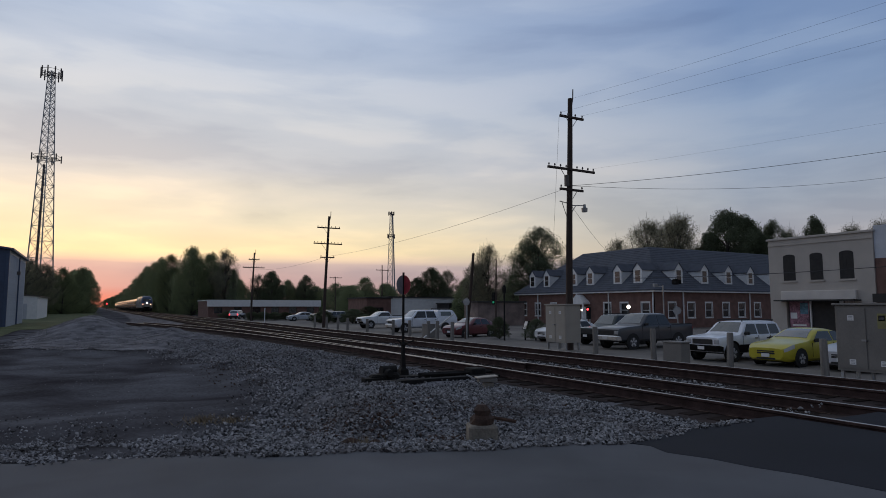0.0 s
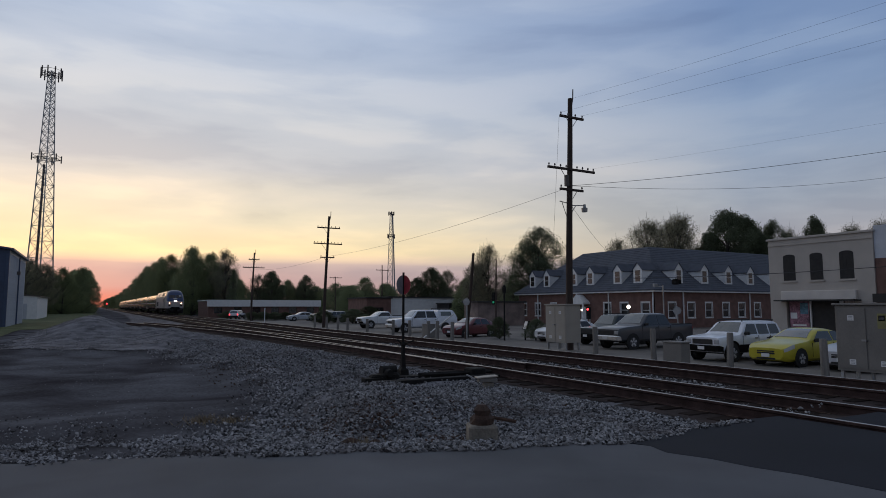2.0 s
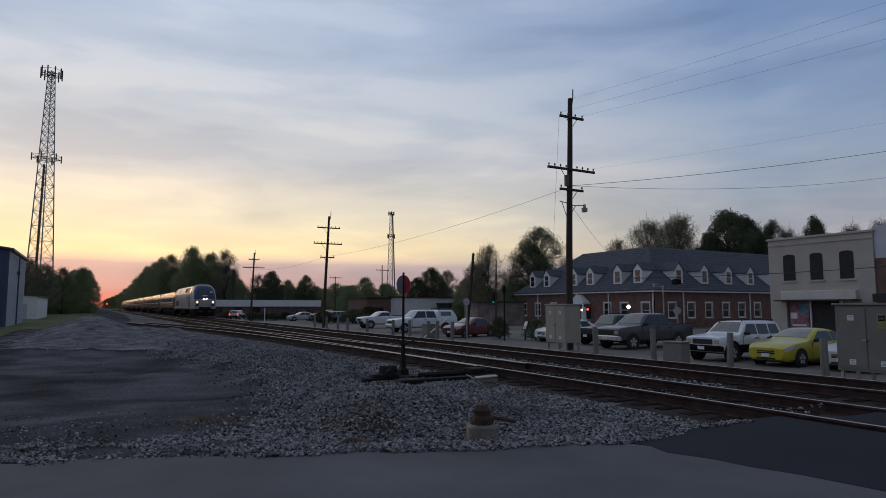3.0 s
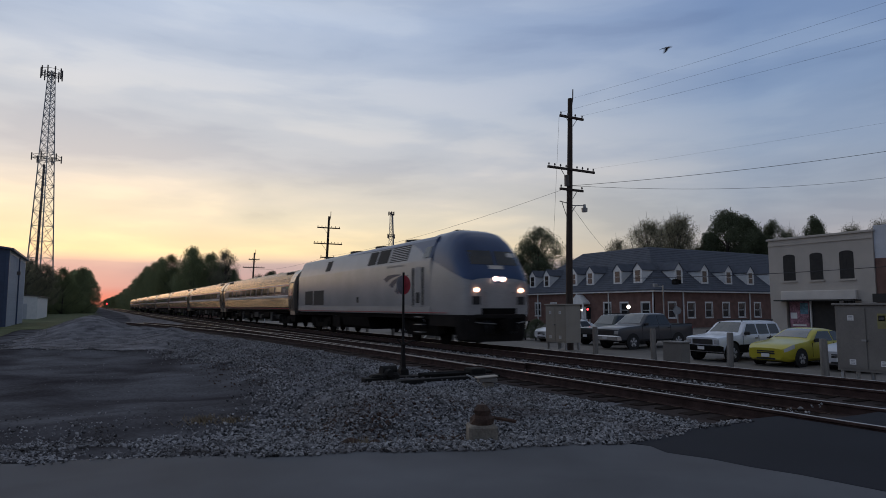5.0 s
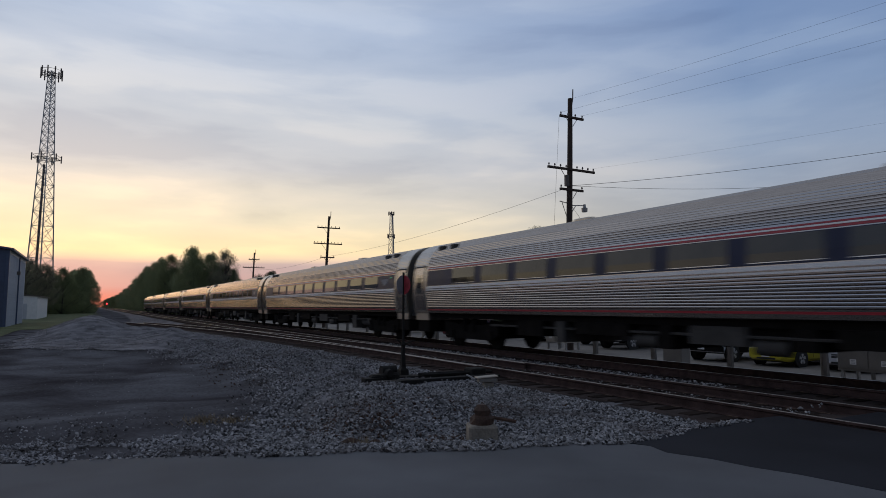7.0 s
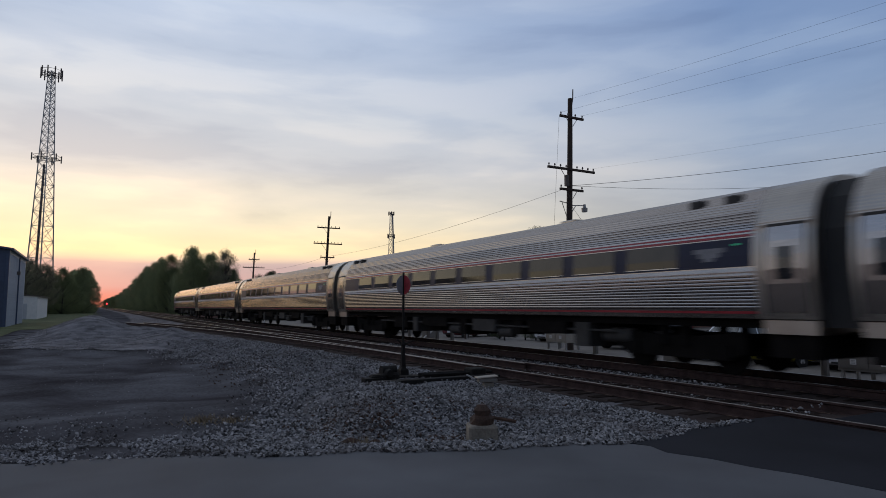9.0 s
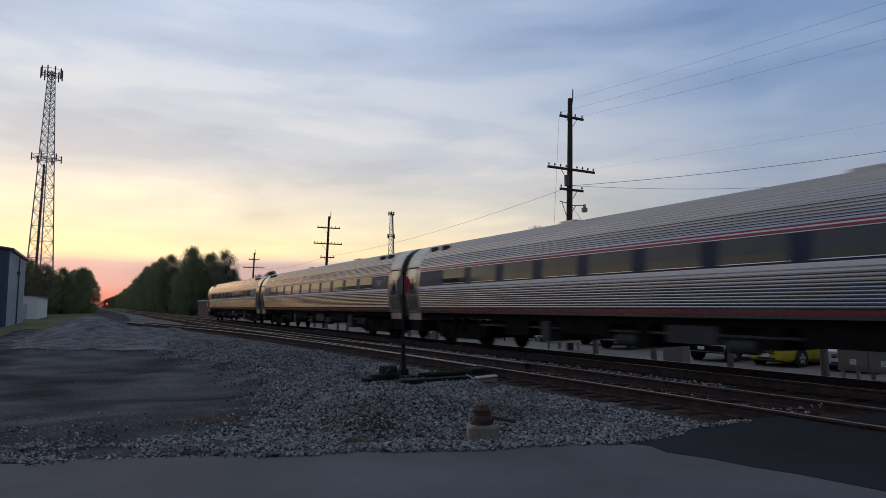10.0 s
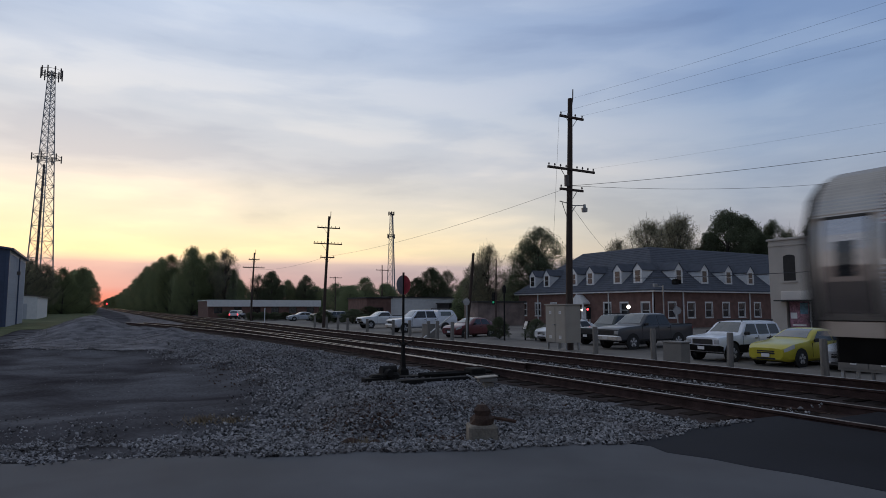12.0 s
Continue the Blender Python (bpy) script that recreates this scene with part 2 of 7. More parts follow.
M_LEAFPALE = material("pale_budding_leaves", (0.26, 0.25, 0.17), 0.8, vary=0.4, scale=0.4, fine=5, bump=0.0, spec=0.2, island=0.5)


def leafy(m, share):
    """Let part of the light pass through thin leaves."""
    nt = m.node_tree
    b, out = nt.nodes["Principled BSDF"], nt.nodes["Material Output"]
    tr, mx = nt.nodes.new("ShaderNodeBsdfTranslucent"), nt.nodes.new("ShaderNodeMixShader")
    src = b.inputs["Base Color"].links[0].from_socket
    nt.links.new(src, tr.inputs["Color"])
    mx.inputs[0].default_value = share
    nt.links.new(b.outputs[0], mx.inputs[1]); nt.links.new(tr.outputs[0], mx.inputs[2])
    nt.links.new(mx.outputs[0], out.inputs["Surface"])


for leaf_mat, share in ((M_LEAF, 0.35), (M_WOODLEAF, 0.35), (M_LEAFDARK, 0.2), (M_LEAFPALE, 0.4)):
    leafy(leaf_mat, share)
M_SKIRT = material("black_grey_skirt", (0.016, 0.014, 0.013), 0.9, spec=0.15, vary=0.3, scale=3, bump=0.1)
M_WIRE = material("weathered_wire", (0.04, 0.04, 0.045), 0.7, bump=0.0)
M_TARGETRED = material("red_target_enamel", (0.36, 0.035, 0.045), 0.6, vary=0.25, scale=6, bump=0.1)
M_TARGETGREY = material("faded_grey_target", (0.22, 0.22, 0.235), 0.7, vary=0.25, scale=6, bump=0.1)
M_CHROME = material("bright_alloy", (0.6, 0.6, 0.6), 0.3, metal=0.9, vary=0.1, bump=0.0)
G_HEAD = glow("headlight_glow", (1.0, 0.62, 0.50), 18)
G_DITCH = glow("ditch_light_glow", (1.0, 0.50, 0.34), 12)
G_TAIL = glow("red_tail_glow", (1.0, 0.05, 0.06), 4)
G_GREEN = glow("green_marker_glow", (0.05, 0.7, 0.35), 0.15)
G_LAMP = glow("lamp_globe_glow", (1.0, 0.9, 0.75), 3)


# ---- building helpers ----
class Shape:
    """Collects vertices and faces for one mesh."""

    def __init__(self):
        self.v, self.f, self.weld = [], [], False

    def add(self, verts, faces):
        k = len(self.v)
        self.v += [tuple(p) for p in verts]
        self.f += [tuple(i + k for i in q) for q in faces]
        return self

    def box(self, x0, x1, y0, y1, z0, z1):
        return self.add([(x, y, z) for z in (z0, z1) for y in (y0, y1) for x in (x0, x1)],
                        [(0, 2, 3, 1), (4, 5, 7, 6), (0, 1, 5, 4), (2, 6, 7, 3), (0, 4, 6, 2), (1, 3, 7, 5)])

    def cbox(self, x0, x1, y0, y1, z0, z1, c=0.02):
        """A box with chamfered upright and top edges."""
        ring = lambda d, z: [(x0 + c + d, y0 + d, z), (x1 - c - d, y0 + d, z), (x1 - d, y0 + c + d, z), (x1 - d, y1 - c - d, z),
                             (x1 - c - d, y1 - d, z), (x0 + c + d, y1 - d, z), (x0 + d, y1 - c - d, z), (x0 + d, y0 + c + d, z)]
        rows = [ring(0, z0), ring(0, z1 - c), ring(c * 0.7, z1)]
        return self.loft(rows)

    def loft(self, rows, caps=True, closed=True):
        n = len(rows[0])
        k = len(self.v)
        for r in rows:
            self.v += [tuple(p) for p in r]
        for j in range(len(rows) - 1):
            for i in range(n if closed else n - 1):
                a, b = i, (i + 1) % n
                self.f.append((k + j * n + a, k + j * n + b, k + (j + 1) * n + b, k + (j + 1) * n + a))
        if caps:
            self.f.append(tuple(k + i for i in reversed(range(n))))
            self.f.append(tuple(k + (len(rows) - 1) * n + i for i in range(n)))
        return self

    def tube(self, p, q, r0, r1=None, n=8, caps=True):
        p, q = Vector(p), Vector(q)
        r1 = r0 if r1 is None else r1
        d = (q - p).normalized()
        a = d.orthogonal().normalized()
        b = d.cross(a)
        rows = [[o + (a * math.cos(2 * math.pi * i / n) + b * math.sin(2 * math.pi * i / n)) * r for i in range(n)] for o, r in ((p, r0), (q, r1))]
        return self.loft(rows, caps)

    def disc_x(self, x0, x1, y, z, r, n=20, bevel=0.0):
        rows = []
        for x, rr in ((x0, r - bevel), (x0 + bevel, r), (x1 - bevel, r), (x1, r - bevel)):
            rows.append([(x, y + rr * math.cos(2 * math.pi * i / n), z + rr * math.sin(2 * math.pi * i / n)) for i in range(n)])
        return self.loft(rows)

    def prism(self, pts, axis, a, b):
        """A flat outline pushed along an axis; pts are the other two coordinates in x, y, z order."""
        put = {"x": lambda p, s: (s, p[0], p[1]), "y": lambda p, s: (p[0], s, p[1]), "z": lambda p, s: (p[0], p[1], s)}[axis]
        return self.loft([[put(p, a) for p in pts], [put(p, b) for p in pts]])

    def mesh(self, name, mat, smooth=False, fix=True):
        me = bpy.data.meshes.new(name)
        me.from_pydata(self.v, [], self.f)
        if fix:
            bm = bmesh.new()
            bm.from_mesh(me)
            if self.weld:
                bmesh.ops.remove_doubles(bm, verts=bm.verts, dist=0.0005)
            bmesh.ops.recalc_face_normals(bm, faces=bm.faces)
            bm.to_mesh(me)
            bm.free()
        if mat:
            me.materials.append(mat)
        if smooth:
            me.polygons.foreach_set("use_smooth", [True] * len(me.polygons))
            me.set_sharp_from_angle(angle=radians(35))
        me.update()
        return me


def part(name, shape, mat, parent, label="", smooth=False, at=None):
    ob = new(name, shape.mesh(name, mat, smooth) if isinstance(shape, Shape) else shape)
    ob.parent = parent
    if at is not None:
        ob.matrix_basis = at
    if label:
        ob["label"] = label
    return ob


def thing(name, m, label, category, group="", kind=""):
    ob = new(name)
    ob.matrix_basis = m
    ob.empty_display_size = 0.2
    return tagged(ob, label, category, group, kind)


def solid(name, shape, mat, label, category, kind="", group="", smooth=False, m=None, fix=True):
    ob = new(name, shape.mesh(name, mat, smooth, fix))
    if m is not None:
        ob.matrix_basis = m
    return tagged(ob, label, category, group, kind)


def smoothstep(a, b, x):
    t = np.clip((x - a) / (b - a), 0, 1)
    return t * t * (3 - 2 * t)



# ---- ground ----
def road_edge(x):
    """Where the paved road ends towards the gravel."""
    return np.where(x < 5.3, 7.31 - 0.379 * x, 5.3 + 0.11 * (x - 5.3)) + 0.05 * np.sin(3.1 * x) + 0.03 * np.sin(7.7 * x + 1)


def turnout(y):
    """How far the spur track has swung away from the near track at y."""
    y = np.asarray(y, float)
    run = 0.002 * np.clip(y - 12.0, 0, 50) ** 2 + 0.2 * np.clip(y - 62.0, 0, None)
    return run


def surf(x, y):
    """Height of the bare ground and gravel."""
    x, y = np.asarray(x, float), np.asarray(y, float)
    base = -0.30 - 0.5 * smoothstep(15.8, 19.0, x)
    base = base - 0.16 * smoothstep(-6.0, -2.0, x) * (1 - smoothstep(2.5, 4.6, x)) * smoothstep(11, 15, y) * (1 - smoothstep(27, 32, y))
    swing = turnout(np.clip(y, 0, 64)) * (1 - smoothstep(66, 86, y))
    edge = road_edge(x)
    base = base + 0.2 * (1 - smoothstep(edge, edge + 3.0, y)) * (1 - smoothstep(15.0, 17.0, x))
    w = smoothstep(4.9 - swing, 7.2 - swing, x) * (1 - smoothstep(14.7, 15.9, x)) * smoothstep(4.0, 6.0, y)
    z = base * (1 - w) - 0.20 * w
    z = z + 1.22 * np.exp(-((x + 0.1) / 2.3) ** 2 - ((y - 42) / 4.5) ** 2)
    z = z + 0.45 * np.exp(-((x - 3.6) / 1.5) ** 2 - ((y - 38) / 7.0) ** 2)
    z = z - 0.09 * np.exp(-((x - 3.5) / 0.7) ** 2 - ((y - 7.5) / 0.5) ** 2)
    z = z + 0.36 * smoothstep(2.9, 3.9, x - 0.12 * (y - 10)) * (1 - smoothstep(4.6, 6.6, x)) * smoothstep(7.3, 8.8, y) * (1 - smoothstep(10.6, 12.6, y))
    bank = smoothstep(3.0, 5.0, x + swing) * (1 - smoothstep(6.6, 7.4, x + swing)) * smoothstep(9, 14, y) * (1 - smoothstep(58, 66, y))
    z = z + 0.10 * bank * (np.sin(2.9 * x + 1.1 * y) * np.sin(1.7 * y - 1.2 * x) + 0.6 * np.sin(5.3 * x - 2.1 * y) * np.sin(3.1 * y + 1.4 * x))
    lumps = 0.035 * np.sin(1.9 * x + 0.7 * y) * np.sin(1.3 * y - 0.8 * x) + 0.02 * np.sin(4.3 * x + 1) * np.sin(3.7 * y + 2)
    return z + lumps * (1 - smoothstep(60, 90, y)) * (1 - smoothstep(15, 17, x)) * (1 - w)


def spaced(a, b, step, grow, far):
    """Coordinates fine between a and b, widening to -far and far outside."""
    mid = list(np.arange(a, b + 1e-6, step))
    out, s, v = [], step, b
    while v < far:
        s *= grow
        v += s
        out.append(v)
    low, s, v = [], step, a
    while v > -far:
        s *= grow
        v -= s
        low.append(v)
    return np.array(low[::-1] + mid + out)


def sheet(name, xs, ys, zf, mat, label, category, keep=None, kind="structure"):
    X, Y = np.meshgrid(xs, ys)
    Z = zf(X, Y)
    n = len(xs)
    s = Shape()
    s.v = list(zip(X.ravel().tolist(), Y.ravel().tolist(), Z.ravel().tolist()))
    for j in range(len(ys) - 1):
        for i in range(n - 1):
            if keep is None or keep((xs[i] + xs[i + 1]) / 2, (ys[j] + ys[j + 1]) / 2):
                s.f.append((j * n + i, j * n + i + 1, (j + 1) * n + i + 1, (j + 1) * n + i))
    me = s.mesh(name, mat, fix=False)
    me.polygons.foreach_set("use_smooth", [True] * len(me.polygons))
    ob = new(name, me)
    return tagged(ob, label, category, "", kind)


sheet("ground", spaced(-6, 20, 0.4, 1.25, 2500), spaced(4, 55, 0.45, 1.25, 2500), lambda x, y: surf(x, y) - 0.02 - 0.12 * (y < road_edge(x) - 0.4) * (x < 16),
      M_DIRT, "dark bare dirt ground reaching to the horizon", "ground")


def gravel_here(x, y):
    foot = np.interp(y, [5, 8.6, 9.6, 11, 13.4, 16, 19, 24, 29, 32, 46, 53, 95, 150], [-1, 0.6, 2.3, 3.1, 3.7, 4.2, 4.5, 3.7, 2.6, -3.4, -3.2, 1.8, 4.6, 6.0]) + 0.22 * math.sin(2.3 * y) + 0.12 * math.sin(5.9 * y)
    return x > foot and y > float(road_edge(np.array(x))) - 0.15 and x < 16.0


sheet("ballast_bed", np.concatenate([np.arange(-4, 16.3, 0.2)]), np.concatenate([np.arange(5, 64, 0.25), np.arange(64.5, 160, 4), np.arange(170, 1600, 60)]),
      surf, M_BALLAST, "grey crushed stone ballast bed under the tracks", "ballast", lambda x, y: gravel_here(x, y) and (x > 1.4 or y > 20))
sheet("track_bed", np.arange(1.35, 15.3, 0.25), np.concatenate([np.arange(5.3, 64, 0.3), np.arange(64.5, 160, 4), np.arange(170, 1600, 60)]), lambda x, y: surf(x, y) + 0.012 + 0.008 * np.sin(9 * x) * np.sin(7 * y),
      M_TRACKBED, "dark sooty track bed between ties", "track bed", lambda x, y: 7.75 - (float(turnout(y)) if y < 66 else 0.0) + 0.18 * math.sin(1.7 * y) + 0.1 * math.sin(4.1 * y) < x < 14.95 and y > 5.4)
sheet("grass_verge", np.arange(-40, 3.2, 0.8), np.arange(46, 240, 3.0), lambda x, y: surf(x, y) + 0.012, M_GRASS, "dull green strip of short grass", "grass",
      lambda x, y: x < (-3.2 if y < 57 else 0.6) + 0.7 * math.sin(y * 0.3) + 0.3 * math.sin(y * 1.1) and (x < -5 or y > 57))


def flat_sheet(name, outline, z, mat, label, category, depth=0.12):
    s = Shape()
    s.prism(outline, "z", z - depth, z)
    return solid(name, s, mat, label, category, "structure")


def paving():
    xs = np.linspace(-60, 5.3, 150)
    edge = [(float(x), float(road_edge(x)) + random.uniform(-0.03, 0.03)) for x in xs]
    seam = [(5.42, 5.0), (5.33, 4.7), (5.5, 4.3), (5.56, 3.9), (5.7, 3.5), (5.78, 3.0), (5.95, 2.0), (6.3, 0.0), (6.6, -12.0)]
    flat_sheet("road", edge + seam + [(-60, -12)], -0.05, M_ASPHALT, "grey worn asphalt road surface beside the tracks", "road")
    top = [(float(x), float(road_edge(x)) + random.uniform(-0.04, 0.04)) for x in np.linspace(7.6, 5.34, 14)]
    flat_sheet("crossing_apron", seam[::-1] + top[::-1] + [(8.45, 5.45), (8.45, -12)], -0.046, M_NEWASPHALT, "black fresh asphalt apron at the level crossing", "road")
    for k, (a, b) in enumerate(((8.74, 9.94), (10.24, 12.05), (12.35, 13.55), (13.85, 18.0))):
        flat_sheet("crossing_panel", [(a, -12), (b, -12), (b, 4.9 + 0.2 * k), (a, 4.9 + 0.2 * k)], -0.03, M_NEWASPHALT, "black asphalt crossing panel between the rails", "road")
    xs = np.arange(18.3, 44, 1.0)
    sheet("parking_lot", np.arange(18.2, 120, 1.6), np.arange(-40, 150, 1.9), lambda x, y: -0.795 + 0 * x + 0.28 * (1 - smoothstep(18.2, 20.5, x)), M_LOT, "pale worn concrete parking lot along the tracks", "pavement")


paving()


def stones():
    """Loose crushed stones over the near gravel, joined into one heap."""
    rng = np.random.default_rng(7)
    P = []
    for x0, x1, y0, y1, n, lo, hi in ((1.5, 8.0, 5.2, 9.5, 29000, 0.012, 0.032), (2.5, 7.9, 9.0, 16, 26000, 0.013, 0.033), (3.0, 7.8, 16, 32, 20000, 0.014, 0.036),
                                      (-3.5, 8.0, 31, 50, 9000, 0.012, 0.026), (-3, 8.0, 50, 110, 6000, 0.015, 0.035), (10.5, 11.8, 8.5, 26, 3600, 0.02, 0.042), (8.7, 10.0, 5.6, 30, 3200, 0.012, 0.032), (12.3, 13.6, 6, 34, 2600, 0.014, 0.034), (13.9, 15.2, 7, 34, 2400, 0.014, 0.036)):
        x, y = rng.uniform(x0, x1, n), rng.uniform(y0, y1, n)
        keep = np.array([gravel_here(a, b) for a, b in zip(x, y)])
        if y1 < 17 and x0 < 3:
            # the gravel thins out into the dirt near the road
            inside = x - np.interp(y, [5, 8.6, 9.6, 11, 13.4, 16], [-1, 0.6, 2.3, 3.1, 3.7, 4.2])
            blot = 0.5 + 0.5 * np.sin(2.7 * x + 1.1 * y) * np.sin(1.9 * y - 1.4 * x + 0.6)
            keep &= rng.random(n) < smoothstep(-0.6, 2.6, inside) * (0.55 + 0.45 * blot) + 0.12
        keep &= ~((x > 5.3) & (x < 8.6) & (y > 11.9) & (y < 13.75) & (rng.random(n) < 0.75))
        keep &= (x < 7.75 - turnout(np.clip(y, 0, 66)) * (y < 66)) | (x > 8.2)
        x, y = x[keep], y[keep]
        P.append(np.stack([x, y, lo + (hi - lo) * rng.random(len(x)) ** 1.6], 1))
    # thin scatter over the dirt by the road
    n = 15000
    x = rng.uniform(-3.5, 3.4, n)
    e = road_edge(x)
    y = e + np.abs(rng.normal(0, 1.6, n)) + 0.02
    patch = np.sin(2.1 * x + 1.3 * y) * np.sin(1.7 * x - 2.2 * y) + rng.normal(0, 0.5, n) > -0.2
    P.append(np.stack([x, y, rng.uniform(0.006, 0.027, n)], 1)[patch])
    # small clods and pebbles over the bare dirt
    x, y = rng.uniform(-5, 5.2, 3600), rng.uniform(8, 31, 3600)
    clump = np.sin(0.9 * x + 0.6 * y) * np.sin(1.1 * x - 0.5 * y + 1) + rng.normal(0, 0.5, 3600) > 0.45
    P.append(np.stack([x, y, rng.uniform(0.005, 0.016, 3600)], 1)[clump])
    # stones spilled past the gravel's edge
    y = rng.uniform(8.5, 31, 4500)
    foot = np.interp(y, [8.6, 9.6, 11, 13.4, 16, 19, 24, 29, 32], [0.6, 2.3, 3.1, 3.7, 4.2, 4.5, 3.7, 2.6, -3.4])
    P.append(np.stack([foot - np.abs(rng.normal(0, 0.5, 4500)) + 0.2, y, rng.uniform(0.012, 0.036, 4500)], 1))
    # few stray stones on the asphalt edge
    x = rng.uniform(-3, 7, 160)
    P.append(np.stack([x, road_edge(x) - np.abs(rng.normal(0, 0.06, 160)), rng.uniform(0.008, 0.02, 160)], 1))
    heap(np.concatenate(P[:-4] + P[-1:]), rng, "loose_gravel", M_STONE, "loose grey crushed stone gravel heaped beside the tracks")
    # dark earth and rusty crumbs lying in the hollows of the gravel
    C = []
    for cx, cy, rx, ry, n in ((3.35, 8.2, 0.45, 0.4, 420), (4.0, 7.0, 0.3, 0.22, 300), (3.0, 8.9, 0.3, 0.4, 160), (4.9, 8.4, 0.5, 0.5, 160), (6.1, 8.9, 0.5, 0.4, 160), (4.6, 17.0, 0.9, 1.6, 380), (4.4, 21.5, 0.8, 2.2, 380)):
        C.append(np.stack([rng.normal(cx, rx, n), rng.normal(cy, ry, n), rng.uniform(0.01, 0.03, n)], 1))
    C = np.concatenate(C)
    heap(C[C[:, 1] > road_edge(C[:, 0]) + 0.1], rng, "earth_crumbs", M_RUST, "dark rusty crumbs of earth lying in the gravel")
    heap(np.concatenate(P[-4:-1]), rng, "scattered_pebbles", M_PEBBLE, "dull pebbles scattered over bare dirt")


def heap(P, rng, name, mat, label):
    n = len(P)
    z = surf(P[:, 0], P[:, 1])
    onroad = P[:, 1] < road_edge(P[:, 0])
    z[onroad] = -0.05
    octa = np.array([(1, 0, 0), (-1, 0, 0), (0, 1, 0), (0, -1, 0), (0, 0, 1), (0, 0, -1)], float)
    tri = np.array([(0, 2, 4), (2, 1, 4), (1, 3, 4), (3, 0, 4), (2, 0, 5), (1, 2, 5), (3, 1, 5), (0, 3, 5)])
    V = octa[None] * rng.uniform(0.65, 1.25, (n, 6, 1)) + rng.normal(0, 0.22, (n, 6, 3))
    V *= P[:, None, 2:3] * np.array([1.15, 1.0, 0.8])
    a = rng.uniform(0, 6.28, n)
    c, s = np.cos(a)[:, None], np.sin(a)[:, None]
    tilt = rng.normal(0, 0.5, (n, 1))
    VX, VY, VZ = V[..., 0].copy(), V[..., 1].copy(), V[..., 2].copy()
    VX, VZ = VX * np.cos(tilt) - VZ * np.sin(tilt), VX * np.sin(tilt) + VZ * np.cos(tilt)
    V = np.stack([VX * c - VY * s, VX * s + VY * c, VZ], -1)
    V[..., 0] += P[:, None, 0]
    V[..., 1] += P[:, None, 1]
    V[..., 2] += (z + 0.55 * P[:, 2])[:, None]
    F = (tri[None] + 6 * np.arange(n)[:, None, None]).reshape(-1, 3)
    me = bpy.data.meshes.new(name)
    me.from_pydata(V.reshape(-1, 3).tolist(), [], F.tolist())
    me.materials.append(mat)
    tagged(new(name, me), label, "gravel", "", "stuff")


stones()


# ---- tracks ----
def track(cx, label):
    t = thing("railway_track", pose(cx, 0, 0), label, "track", "parallel tracks", "structure")
    prof = [(-0.07, -0.18), (0.07, -0.18), (0.07, -0.168), (0.012, -0.15), (0.01, -0.05), (0.036, -0.035), (0.036, -0.008), (0.026, 0.0), (-0.026, 0.0),
            (-0.036, -0.008), (-0.036, -0.035), (-0.01, -0.05), (-0.012, -0.15), (-0.07, -0.168)]
    for side in (-0.7525, 0.7525):
        r = part("rail", Shape().prism([(side + p, q) for p, q in prof], "y", -60, 1500), M_RAIL, t, "brown rusty steel rail")
        part("rail_head", Shape().prism([(side - 0.027, 0.0), (side + 0.027, 0.0), (side + 0.022, 0.003), (side - 0.022, 0.003)], "y", -60, 1500), M_RAILTOP, r, "worn shiny rail head")
    tie = Shape().cbox(-1.28, 1.28, -0.11, 0.11, -0.36, -0.172, 0.012).mesh("tie", M_TIE)
    for k in range(130):
        y = 5.7 + 0.52 * k
        part("tie", tie, None, t, at=pose(random.uniform(-0.04, 0.04), y, random.uniform(-0.006, 0.004), 0, 0, random.uniform(-0.6, 0.6)))
    plate = Shape().box(-0.12, 0.12, -0.09, 0.09, -0.176, -0.165).mesh("tie_plate", M_RUST)
    for k in range(60):
        for side in (-0.7525, 0.7525):
            part("tie_plate", plate, None, t, at=pose(side, 5.7 + 0.52 * k, 0))
    far = Shape()
    for k in range(900):
        y = 5.7 + 0.52 * (130 + k)
        far.box(-1.28, 1.28, y - 0.11, y + 0.11, -0.3, -0.175)
    tagged(part("far_ties", far, M_TIE, t), kind="stuff")


